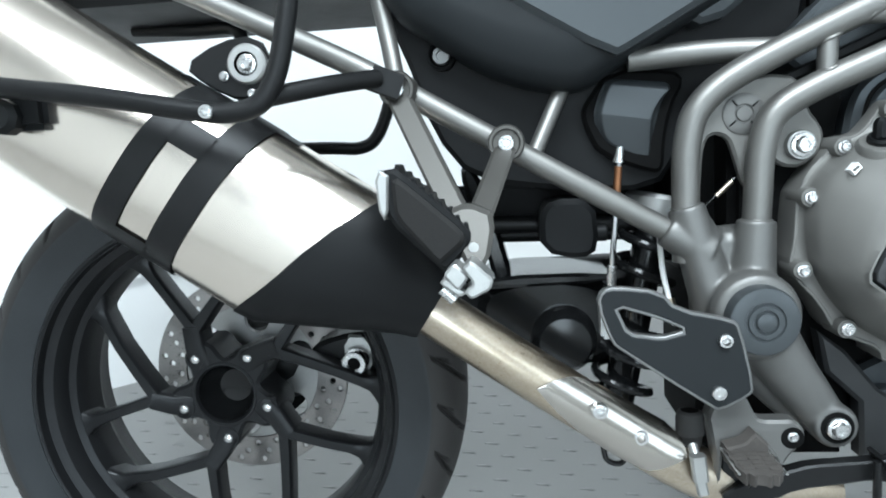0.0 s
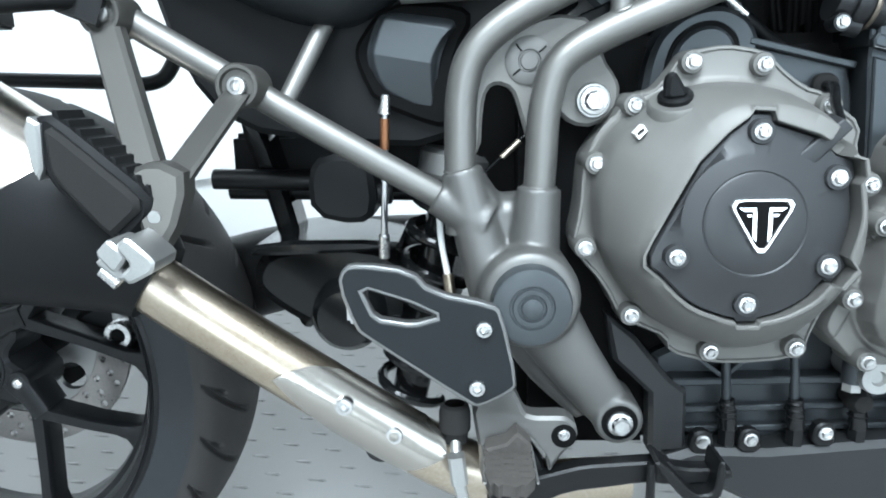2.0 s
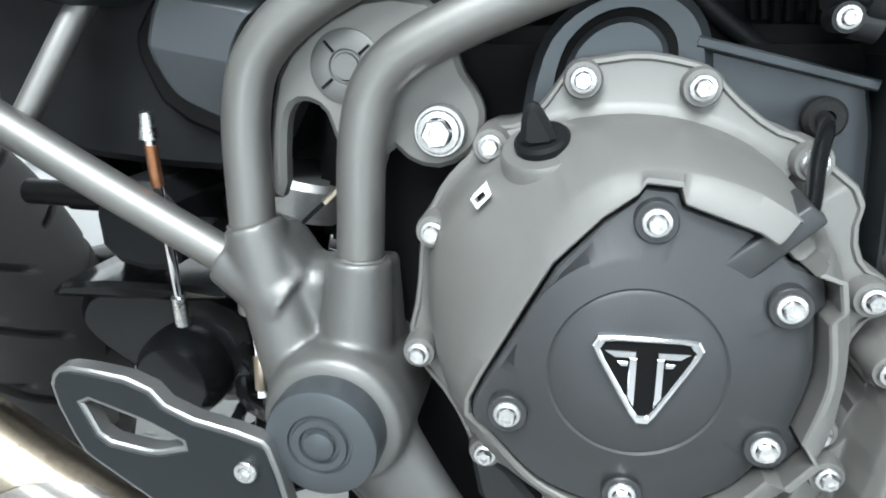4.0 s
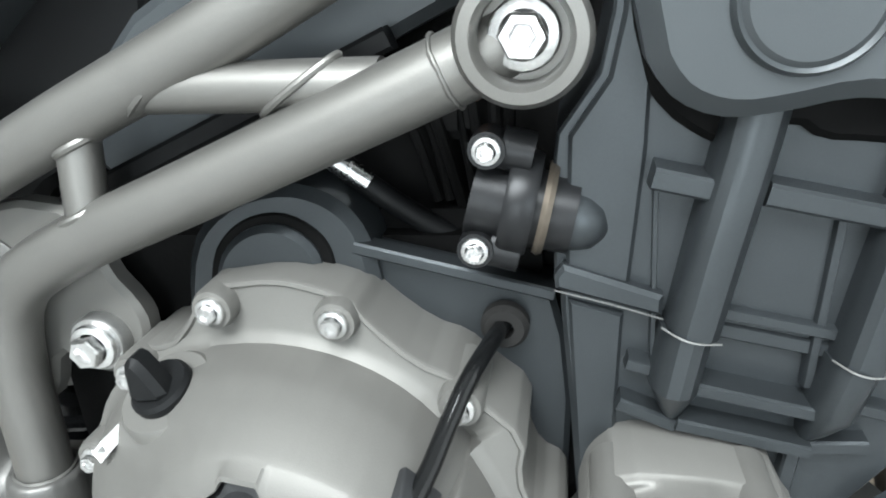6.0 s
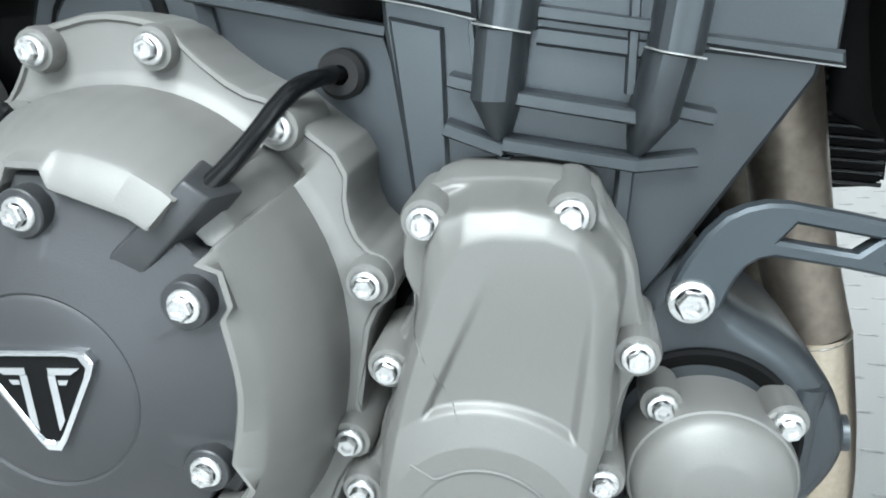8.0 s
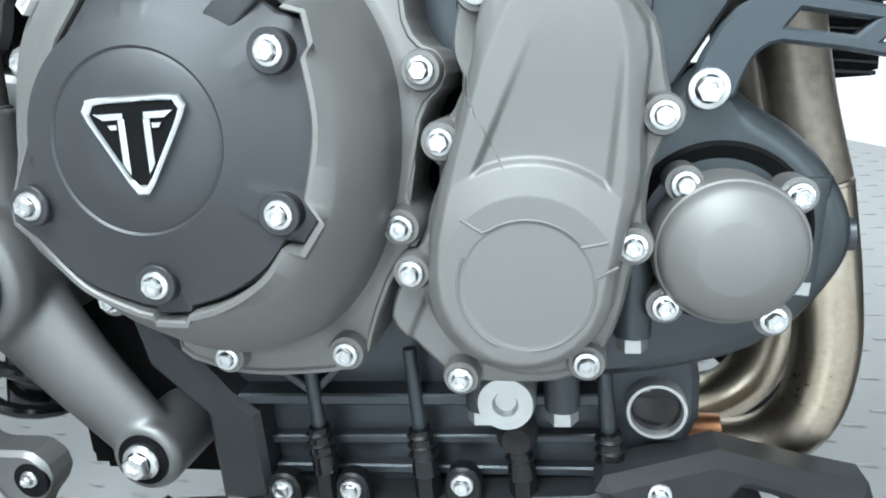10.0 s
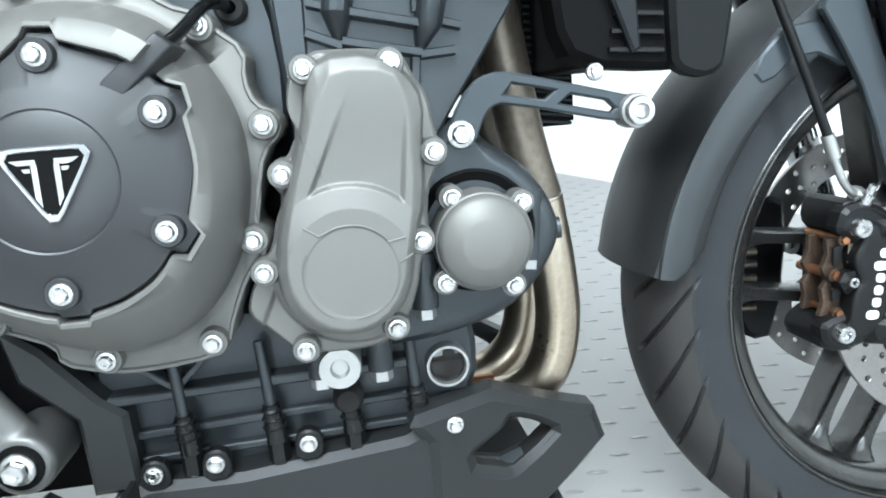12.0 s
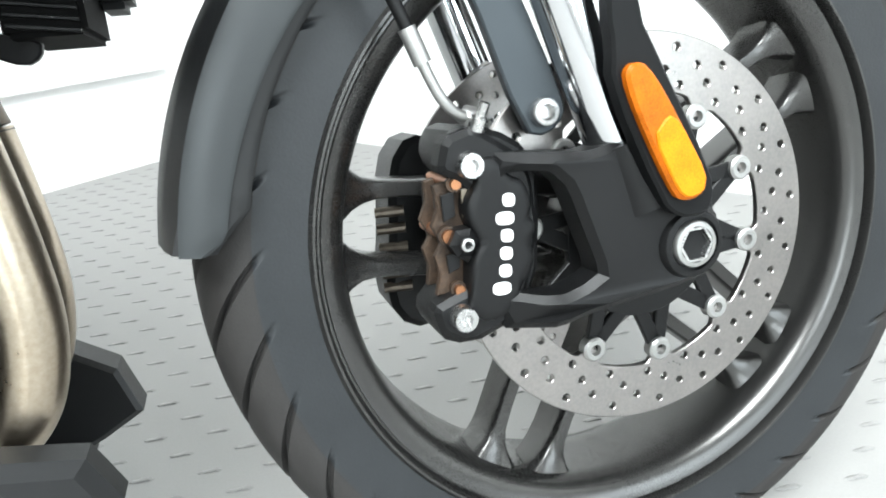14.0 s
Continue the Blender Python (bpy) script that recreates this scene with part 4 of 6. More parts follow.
    disc = soft(0.0300 - math.hypot(x - 0.9475, z - 0.437), 0.0, 0.0014)
    return y + 0.0034 * field - cone + 0.0004 * disc


front_cover = part("timing_cover", relief(RMID, [inset(RFL, 0.0026), RBODY, RFACE], -0.13, timing_front, 440, 120), COVER_GREY, bike, "grey painted timing-side cover", 60)


def ridge(points, parent, r=0.0007):
    part("ridge", tube([(x, timing_front(x, z, (0.05, 0.05, 0.04)) - 0.0001, z) for x, z in points], r, 8, smooth=False), COVER_GREY, parent)


ridge([(0.920, 0.4685), (0.929, 0.4625)] + [polar(0.9475, 0.437, 0.0305, a) for a in range(120, 39, -8)] + [(0.9715, 0.4545), (0.983, 0.4565)], front_cover)
ridge([polar(0.9475, 0.437, 0.0310, a) for a in range(152, 243, 9)], front_cover)
ridge([(0.987, 0.4455), (0.9775, 0.4405)] + [polar(0.9475, 0.437, 0.0300, a) for a in range(0, -91, -9)], front_cover)
for x, y, z in ((0.931, -0.203, 0.564), (0.984, -0.202, 0.565), (1.008, -0.197, 0.507), (0.995, -0.197, 0.449), (0.973, -0.196, 0.391), (0.910, -0.199, 0.501), (0.891, -0.198, 0.439), (0.911, -0.194, 0.382)):
    part("bolt_boss", lathe([(0.0098, 0), (0.0096, 0.037), (0.0086, 0.040), (0, 0.040)], (x, y + 0.040, z), 24), COVER_GREY, front_cover)
    bolt(front_cover, (x, y - 0.001, z), 0.0070)

# -- water pump housing and round cap --
PUMP = rounded([(1.000, 0.498), (1.026, 0.528), (1.040, 0.526), (1.052, 0.508), (1.080, 0.490), (1.100, 0.462), (1.106, 0.437), (1.098, 0.416), (1.076, 0.388), (1.046, 0.372), (0.995, 0.362), (0.950, 0.362), (0.950, 0.45)], 2)
pump = part("pump_housing", star_loft((1.030, 0.440), [(PUMP, d, y) for d, y in ((0, -0.08), (0, -0.140), (0.0015, -0.148), (0.005, -0.1535), (0.010, -0.1565))], 160), ENGINE_BLACK, bike, "black water pump housing")
# near-black ring for the shadow in the gap round the pump cap
part("recess_shade_ring", lathe([(0.0455, 0.150), (0.0450, 0.1585), (0.043, 0.1592), (0.0365, 0.1565)], (1.038, 0, 0.445), 60), DEEP_BLACK, pump)
part("lug", tube([(1.088, -0.135, 0.436), (1.108, -0.138, 0.437)], 0.0085, 16, smooth=False), ENGINE_BLACK, pump)
part("lug", tube([(1.084, -0.150, 0.470), (1.080, -0.150, 0.418)], 0.0085, 16, smooth=False), ENGINE_BLACK, pump)
part("hex_nut", tube([(1.0795, -0.150, 0.419), (1.0785, -0.150, 0.411)], 0.0078, 6, smooth=False), DULL_ALLOY, pump, "bright nut")
part("hex_nut", tube([(0.9965, -0.165, 0.394), (0.9965, -0.165, 0.386)], 0.0078, 6, smooth=False), DULL_ALLOY, pump, "bright nut")
part("lug", tube([(0.998, -0.165, 0.435), (0.9965, -0.165, 0.394)], 0.0098, 16, smooth=False), ENGINE_BLACK, pump)
pcap = part("pump_cap", lathe([(0.0355, 0.155), (0.0355, 0.180), (0.0345, 0.1835), (0.0335, 0.184), (0.0325, 0.187), (0.0295, 0.191), (0.0180, 0.1951), (0.0165, 0.1957), (0.0, 0.1958)], (1.040, 0, 0.441), 72), COVER_GREY, bike, "round grey pump cap with four bolts")
for x, y, z in ((1.020, -0.178, 0.473), (1.070, -0.177, 0.465), (1.011, -0.181, 0.414), (1.060, -0.181, 0.407)):
    part("bolt_ear", tube([(x, y + 0.02, z), (x, y + 0.002, z)], 0.0088, 18, smooth=False), COVER_GREY, pcap)
    part("ear_web", bar((x, y + 0.006, z), (x + (1.040 - x) * 0.35, y + 0.006, z + (0.441 - z) * 0.35), 0.016, 0.010), COVER_GREY, pcap)
    bolt(pcap, (x, y, z), 0.0070)
arm = part("engine_guard_bracket", plate(rounded([(1.022, 0.508), (1.026, 0.526), (1.041, 0.549), (1.056, 0.556), (1.072, 0.555), (1.155, 0.533), (1.176, 0.527), (1.176, 0.514), (1.160, 0.511), (1.066, 0.534), (1.055, 0.532), (1.048, 0.522), (1.043, 0.507)], 1), -0.163, -0.155, 0.0015, [[(1.065, 0.540), (1.071, 0.547), (1.102, 0.540), (1.094, 0.534)], [(1.105, 0.5305), (1.113, 0.5365), (1.140, 0.530), (1.146, 0.524), (1.143, 0.5215)]]), STRUT_PAINT, bike, "grey pierced metal bracket")
part("spacer", lathe([(0.0125, 0.15), (0.0125, 0.166), (0.0115, 0.168), (0, 0.168)], (1.160, 0, 0.521), 32), DULL_ALLOY, arm)
bolt(arm, (1.160, -0.168, 0.521), 0.0105, "socket")
bolt(arm, (1.032, -0.163, 0.515), 0.0105)

# -- cylinder block --
cyl = part("cylinder_block", plate([(0.932, 0.80), (0.9275, 0.751), (0.9235, 0.730), (0.9095, 0.708), (0.909, 0.632), (0.913, 0.584), (0.920, 0.480), (1.00, 0.480), (1.014, 0.510), (1.043, 0.552), (1.077, 0.602), (1.085, 0.66), (1.094, 0.80)], -0.150, -0.06, 0.002), ENGINE_BLACK, bike, "black painted cylinder block with cast columns and ribs")
part("block_core", plate([(0.906, 0.80), (0.912, 0.60), (0.924, 0.484), (1.00, 0.484), (1.041, 0.556), (1.074, 0.606), (1.09, 0.80)], -0.07, 0.15, 0.004), ENGINE_BLACK, cyl)
# the head's face stands proud of the block's; a raised strip runs beside the column
part("head_face", plate([(0.931, 0.80), (0.927, 0.749), (0.9226, 0.728), (0.9075, 0.706), (0.9058, 0.690), (0.9065, 0.6455), (0.951, 0.6310), (1.016, 0.617), (1.082, 0.6055), (1.086, 0.66), (1.095, 0.80)], -0.1530, -0.08, 0.0012), ENGINE_BLACK, cyl)
part("face_strip", plate([(0.934, 0.80), (0.9305, 0.749), (0.9260, 0.7265), (0.9118, 0.7055), (0.911, 0.652), (0.936, 0.6445), (0.9405, 0.70), (0.9425, 0.80)], -0.1565, -0.15, 0.0016), ENGINE_BLACK, cyl)
part("face_strip", plate([(0.912, 0.636), (0.917, 0.545), (0.9315, 0.545), (0.9345, 0.630)], -0.1530, -0.145, 0.0014), ENGINE_BLACK, cyl)
part("head_ledge", plate([(0.9065, 0.6495), (0.9100, 0.6545), (0.9490, 0.6415), (0.9490, 0.6325), (0.9070, 0.6440)], -0.1600, -0.15, 0.0018), ENGINE_BLACK, cyl)
part("head_ledge", plate([(1.0330, 0.6165), (1.0335, 0.6215), (1.0840, 0.6115), (1.0845, 0.6055)], -0.1560, -0.15, 0.0014), ENGINE_BLACK, cyl)


def column(rows, parent):
    """A cast column: half-round in front, flat flanks, through rows of (x, z, half width, front)."""
    bm = bmesh.new()
    rings = []
    for k, (x, z, w, y) in enumerate(rows):
        o, q = rows[max(k - 1, 0)], rows[min(k + 1, len(rows) - 1)]
        d = Vector((q[0] - o[0], q[1] - o[1])).normalized()
        deep = -0.146 - y
        prof = [(-1.0, 1.0), (-1.0, 0.52), (-0.92, 0.30), (-0.72, 0.12), (-0.42, 0.025), (0.05, 0.0), (0.45, 0.06), (0.78, 0.22), (0.96, 0.46), (1.0, 0.66), (1.0, 1.0)]
        rings.append([bm.verts.new((x + d.y * w * s, y + deep * e, z - d.x * w * s)) for s, e in prof])
    for a, b in zip(rings, rings[1:]):
        for j in range(len(a)):
            bm.faces.new((a[j], a[(j + 1) % len(a)], b[(j + 1) % len(a)], b[j]))
    bm.faces.new(rings[0])
    bm.faces.new(rings[-1][::-1])
    return part("column", bm, ENGINE_BLACK, parent, sharp=28)


column([(0.9860, 0.770, -0.0116, -0.1700), (0.9745, 0.7005, -0.0114, -0.1715), (0.9675, 0.665, -0.0112, -0.1725), (0.9608, 0.6285, -0.0110, -0.1730)], cyl)
column([(0.9590, 0.6280, -0.0106, -0.1722), (0.9550, 0.6020, -0.0104, -0.1722), (0.9555, 0.590, -0.0060, -0.1640), (0.9565, 0.5775, -0.0012, -0.1540)], cyl)
column([(1.0460, 0.770, -0.0112, -0.1680), (1.0375, 0.6970, -0.0110, -0.1695), (1.0300, 0.655, -0.0108, -0.1705), (1.0235, 0.6150, -0.0106, -0.1710)], cyl)
column([(1.0220, 0.6145, -0.0102, -0.1702), (1.0165, 0.592, -0.0098, -0.1690), (1.0120, 0.582, -0.0062, -0.1630), (1.0080, 0.571, -0.0012, -0.1540)], cyl)


def rib(a, b, w, y):
    """A cast rib standing out of the block as far as y, thinner at its front."""
    a, b = Vector((a[0], 0, a[1])), Vector((b[0], 0, b[1]))
    d = (b - a).normalized()
    up = Vector((-d.z, 0, d.x))
    bm = bmesh.new()
    rings = []
    for p in (a, b):
        rings.append([bm.verts.new((p + up * w * s) + Vector((0, v, 0))) for s, v in ((-0.62, -0.147), (-0.50, y + 0.0012), (-0.36, y), (0.36, y), (0.50, y + 0.0012), (0.62, -0.147))])
    for j in range(6):
        bm.faces.new((rings[0][j], rings[0][(j + 1) % 6], rings[1][(j + 1) % 6], rings[1][j]))
    bm.faces.new(rings[0])
    bm.faces.new(rings[1][::-1])
    part("rib", bm, ENGINE_BLACK, cyl, sharp=30)


rib((0.942, 0.6915), (0.966, 0.6860), 0.0085, -0.1665)
rib((0.982, 0.6845), (1.032, 0.6735), 0.0088, -0.1650)
rib((1.044, 0.6700), (1.092, 0.6610), 0.0080, -0.1620)
rib((0.972, 0.6335), (1.0165, 0.6245), 0.0052, -0.1575)
rib((0.972, 0.6245), (1.0145, 0.6160), 0.0070, -0.1545)
rib((0.962, 0.6020), (1.0140, 0.5908), 0.0060, -0.1640)
rib((0.957, 0.5835), (1.0100, 0.5725), 0.0058, -0.1630)
rib((0.936, 0.6098), (0.948, 0.6062), 0.0056, -0.1590)
rib((0.933, 0.5905), (0.957, 0.5805), 0.0062, -0.1600)
rib((1.022, 0.5935), (1.039, 0.5890), 0.0056, -0.1580)
rib((1.009, 0.5715), (1.0335, 0.5730), 0.0062, -0.1580)
rib((0.9565, 0.577), (0.9575, 0.535), 0.0066, -0.1560)
rib((1.0065, 0.572), (1.0020, 0.530), 0.0066, -0.1560)
rib((1.0110, 0.672), (1.0075, 0.600), 0.0040, -0.1560)
rib((0.9445, 0.684), (0.9465, 0.612), 0.0022, -0.1550)
part("gasket_edge", tube([(0.9065, -0.1606, 0.6440), (0.928, -0.1606, 0.6385), (0.949, -0.1606, 0.6322)], 0.0004, 6, smooth=False), EDGE_GREY, cyl)
part("gasket_edge", tube([(0.9480, -0.1660, 0.6312), (0.9545, -0.1726, 0.6300), (0.9610, -0.1734, 0.6285), (0.9700, -0.1690, 0.6262)], 0.00045, 6), DULL_ALLOY, cyl)
part("gasket_edge", tube([(1.0118, -0.1640, 0.6180), (1.0175, -0.1706, 0.6165), (1.0240, -0.1714, 0.6150), (1.0335, -0.1660, 0.6125)], 0.00045, 6), DULL_ALLOY, cyl)
part("gasket_edge", tube([(1.036, -0.1562, 0.6155), (1.062, -0.1562, 0.6100), (1.084, -0.1562, 0.6056)], 0.0004, 6, smooth=False), EDGE_GREY, cyl)
head = part("cam_cover", plate(rounded([(0.925, 0.80), (0.935, 0.738), (0.943, 0.724), (0.953, 0.717), (0.966, 0.714), (0.982, 0.716), (1.000, 0.720), (1.014, 0.719), (1.030, 0.711), (1.048, 0.703), (1.085, 0.70), (1.10, 0.80)], 1), -0.180, -0.08, 0.007), PANEL_GREY, bike, "dark grey plastic cam cover")
part("cover_seal", plate(rounded([(0.925, 0.79), (0.935, 0.728), (0.946, 0.713), (0.957, 0.705), (0.967, 0.700), (0.977, 0.704), (0.990, 0.709), (0.999, 0.702), (1.016, 0.701), (1.028, 0.699), (1.044, 0.692), (1.085, 0.69), (1.09, 0.79)], 1), -0.158, -0.10, 0.003), DEEP_BLACK, head, "black rubber seal under the cover")
part("round_plug", lathe([(0.024, 0.17), (0.024, 0.181), (0.0225, 0.1835), (0.021, 0.1825), (0.019, 0.184), (0, 0.184)], (0.984, 0, 0.752), 48), PANEL_GREY, head)
# coolant elbow beside the block
elbow = part("coolant_elbow", tube([(0.874, -0.150, 0.682), (0.892, -0.150, 0.677), (0.914, -0.150, 0.672)], (0.0165, 0.0155), 30), WHEEL_PAINT, bike, "black coolant elbow with a flange")
part("flange", lathe([(0.0, 0.0), (0.0205, 0.0), (0.0215, 0.002), (0.0215, 0.010), (0.0205, 0.012), (0, 0.012)], (0.887, -0.150, 0.6795), 36, axis=(0.97, 0, -0.22)), WHEEL_PAINT, elbow)
part("flange_ring", lathe([(0.0185, 0.0), (0.0195, 0.002), (0.0185, 0.004)], (0.901, -0.150, 0.676), 36, axis=(0.97, 0, -0.22)), PIPE_DULL, elbow)
for x, z in ((0.885, 0.702), (0.879, 0.662)):
    part("flange_ear", tube([(x + 0.002, -0.156, z), (x + 0.014, -0.156, z - 0.003)], 0.0085, 16, smooth=False), WHEEL_PAINT, elbow)
    part("ear_stem", tube([(x - 0.003, -0.150, z + 0.001), (x - 0.003, -0.166, z + 0.001)], 0.0072, 16, smooth=False), WHEEL_PAINT, elbow)
    bolt(elbow, (x - 0.003, -0.166, z + 0.001), 0.0060)
part("elbow_tip", lathe([(0.0135, 0), (0.0128, 0.006), (0.0100, 0.012), (0.005, 0.016), (0, 0.017)], (0.912, -0.150, 0.672), 30, axis=(0.93, -0.1, -0.3)), ENGINE_BLACK, elbow)
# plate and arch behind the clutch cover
# near-black sheet that paints the shaded gap beside the clutch cover
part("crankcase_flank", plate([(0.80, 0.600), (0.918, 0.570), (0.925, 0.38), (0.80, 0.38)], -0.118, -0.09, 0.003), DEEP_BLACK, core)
side = part("side_plate", plate([(0.800, 0.655), (0.905, 0.630), (0.911, 0.605), (0.914, 0.570), (0.912, 0.525), (0.885, 0.515), (0.80, 0.58)], -0.128, -0.10, 0.003), ENGINE_BLACK, bike, "black crankcase side plate")
part("plate_lip", bar((0.816, -0.131, 0.652), (0.906, -0.131, 0.630), 0.006, 0.012), ENGINE_BLACK, side)
arch = part("starter_gear_housing", plate(rounded([(0.722, 0.56), (0.728, 0.645), (0.752, 0.674), (0.788, 0.684), (0.816, 0.672), (0.827, 0.645), (0.830, 0.56)], 2), -0.136, -0.09, 0.005), ENGINE_BLACK, bike, "dark grey rounded starter housing")
# the groove's shade is a near-black plate between the two arches
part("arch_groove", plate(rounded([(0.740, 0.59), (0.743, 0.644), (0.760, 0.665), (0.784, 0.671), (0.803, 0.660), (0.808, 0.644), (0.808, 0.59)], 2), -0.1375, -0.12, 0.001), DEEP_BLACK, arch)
part("inner_arch", plate(rounded([(0.744, 0.59), (0.747, 0.642), (0.762, 0.661), (0.783, 0.666), (0.799, 0.656), (0.803, 0.640), (0.803, 0.59)], 2), -0.142, -0.12, 0.003), ENGINE_BLACK, arch)

# -- sump --
sump = part("sump", plate(rounded([(0.745, 0.40), (1.03, 0.40), (1.040, 0.335), (1.028, 0.305), (0.99, 0.275), (0.755, 0.262)], 1), -0.130, 0.12, 0.005), ENGINE_BLACK, bike, "black painted sump")
part("sump_rail", bar((0.762, -0.138, 0.3445), (0.984, -0.138, 0.3470), 0.0075, 0.020), ENGINE_BLACK, sump)
part("sump_rail", bar((0.765, -0.133, 0.312), (0.985, -0.133, 0.318), 0.006, 0.012), ENGINE_BLACK, sump)
part("sump_rail", bar((0.765, -0.133, 0.292), (0.985, -0.133, 0.296), 0.006, 0.012), ENGINE_BLACK, sump)
for x in (0.813, 0.876, 0.9335, 0.985):
    part("bolt_tower", tube([(x - 0.003, -0.146, 0.378), (x, -0.148, 0.322)], (0.0042, 0.0045), 14, smooth=False), ENGINE_BLACK, sump)
    stem = part("bolt_tower", tube([(x, -0.150, 0.329), (x + 0.002, -0.150, 0.300)], (0.0066, 0.0086), 20, smooth=False), GLOSS_BLACK, sump)
    for k in range(3):
        part("collar", lathe([(0.0068, -0.0016), (0.0082 + 0.0004 * k, 0), (0.0068, 0.0016)], (x + 0.0005 * k, -0.150, 0.325 - 0.0065 * k), 18, axis=(0, 0, 1)), BLACK_METAL, stem)
    part("hex_nut", tube([(x + 0.002, -0.150, 0.301), (x + 0.002, -0.150, 0.284)], 0.0082, 6, smooth=False), BLACK_METAL, sump)
    part("hex_nut", tube([(x + 0.002, -0.150, 0.284), (x + 0.002, -0.150, 0.279)], 0.0050, 6, smooth=False), ZINC, sump)
for x in (0.917, 0.960):
    part("bolt_tower", tube([(x, -0.165, 0.385), (x, -0.165, 0.352)], 0.0095, 16, smooth=False), ENGINE_BLACK, sump)
    part("hex_nut", tube([(x, -0.165, 0.352), (x, -0.165, 0.344)], 0.0085, 6, smooth=False), DULL_ALLOY, sump)
part("brace", bar((0.772, -0.139, 0.378), (0.808, -0.139, 0.350), 0.0050, 0.014), ENGINE_BLACK, sump)
part("brace", bar((0.842, -0.139, 0.378), (0.812, -0.139, 0.350), 0.0050, 0.014), ENGINE_BLACK, sump)
part("plug", lathe([(0.0155, 0.13), (0.0155, 0.178), (0.0145, 0.181), (0.007, 0.181), (0.0055, 0.177), (0, 0.177)], (0.931, 0, 0.361), 36), DULL_ALLOY, sump, "bright round plug with a hexagon socket")
part("rubber_bung", lathe([(0.0, 0.012), (0.008, 0.010), (0.0115, 0.004), (0.012, -0.004), (0.009, -0.02)], (0.9335, -0.150, 0.327), 28), RUBBER, sump)
sight = part("sight_glass", lathe([(0.0, 0.1375), (0.010, 0.1372), (0.0145, 0.1360), (0.0145, 0.10)], (1.012, 0, 0.337), 40), GLASS_DARK, bike, "round oil sight glass in a bright ring")
part("ring", lathe([(0.0140, 0.11), (0.0140, 0.139), (0.0148, 0.141), (0.0166, 0.141), (0.0175, 0.138), (0.0175, 0.10)], (1.012, 0, 0.337), 40), DULL_ALLOY, sight)
part("boss", lathe([(0.022, 0.08), (0.022, 0.122), (0.019, 0.126), (0.0175, 0.126)], (1.012, 0, 0.337), 36), ENGINE_BLACK, sump)
stay = part("sump_side_stay", plate([(0.698, 0.412), (0.725, 0.391), (0.758, 0.350), (0.775, 0.337), (0.777, 0.275), (0.742, 0.275), (0.740, 0.335), (0.706, 0.368)], -0.152, -0.13, 0.004), MATT_PLASTIC, bike, "black plastic lower side stay")

# -- belly pan --
def belly_slope(x, z):
    return 0.10 * (0.27 - z)


def nose_slope(x, z):
    return 0.47 * (x - 1.0) + 0.10 * (0.27 - z)


SLOT = rounded([(1.0607, 0.2850), (1.0831, 0.2728), (1.1053, 0.2550), (1.0849, 0.2431), (1.0601, 0.2327), (1.0275, 0.2490), (1.0248, 0.2643), (1.0528, 0.2755)], 1, 0.12)
NOSE = [(0.976, 0.305), (0.981, 0.3135), (1.046, 0.3135), (1.101, 0.2840), (1.147, 0.2620), (1.160, 0.226), (1.126, 0.203), (1.094, 0.185), (1.05, 0.168), (0.99, 0.168), (0.99, 0.286)]
FLANK = [(0.757, 0.274), (0.782, 0.283), (0.851, 0.281), (0.973, 0.292), (0.987, 0.299), (1.002, 0.290), (1.002, 0.165), (0.95, 0.175), (0.90, 0.190), (0.846, 0.219), (0.801, 0.243), (0.774, 0.253), (0.757, 0.267)]
pan = part("belly_pan", plate(FLANK, -0.160, -0.125, 0.006, bow=belly_slope), MATT_PLASTIC, bike, "matt black plastic belly pan", 20)
part("pan_nose", plate(NOSE, -0.1635, -0.135, 0.0075, [inset(SLOT, 0.0015)], nose_slope), MATT_PLASTIC, pan, sharp=20)


def ledge():
    """The slot's lower lip, leaning inwards."""
    bm = bmesh.new()
    rows = []
    for (x, z), (u, w) in zip(((1.1090, 0.2590), (1.1070, 0.2535), (1.0850, 0.2405), (1.0601, 0.2300), (1.0262, 0.2470)), ((1.0950, 0.2480), (1.0928, 0.2435), (1.0738, 0.2401), (1.0541, 0.2390), (1.0235, 0.2525))):
        a, b = -0.1600 + nose_slope(x, z), -0.1400 + nose_slope(u, w)
        rows.append([bm.verts.new(p) for p in ((x, a, z), (u, b, w), (u, b + 0.01, w - 0.002), (x, a + 0.014, z - 0.002))])
    for p, q in zip(rows, rows[1:]):
        for k in range(4):
            bm.faces.new((p[k], p[(k + 1) % 4], q[(k + 1) % 4], q[k]))
    bm.faces.new(rows[0])
    bm.faces.new(rows[-1][::-1])
    return bm


part("slot_ledge", ledge(), PANEL_GREY, pan, sharp=20)
part("far_nose", plate(NOSE, 0.125, 0.16, 0.004, [SLOT], lambda x, z: -0.47 * max(0.0, x - 1.0)), MATT_PLASTIC, pan, sharp=20)
part("pan_floor", block((0.90, -0.12, 0.165), (1.11, 0.14, 0.20), 0.015), MATT_PLASTIC, pan)
bolt(pan, (1.011, -0.1625, 0.2985), 0.0072)
for x, z in ((0.901, 0.299), (0.833, 0.293), (0.789, 0.291)):
    part("tab", plate(rounded([(x - 0.011, z - 0.014), (x + 0.011, z - 0.014), (x + 0.010, z + 0.006), (x, z + 0.011), (x - 0.010, z + 0.006)], 1), -0.160, -0.150, 0.0015), BLACK_METAL, pan)
    bolt(pan, (x, -0.161, z), 0.0072)

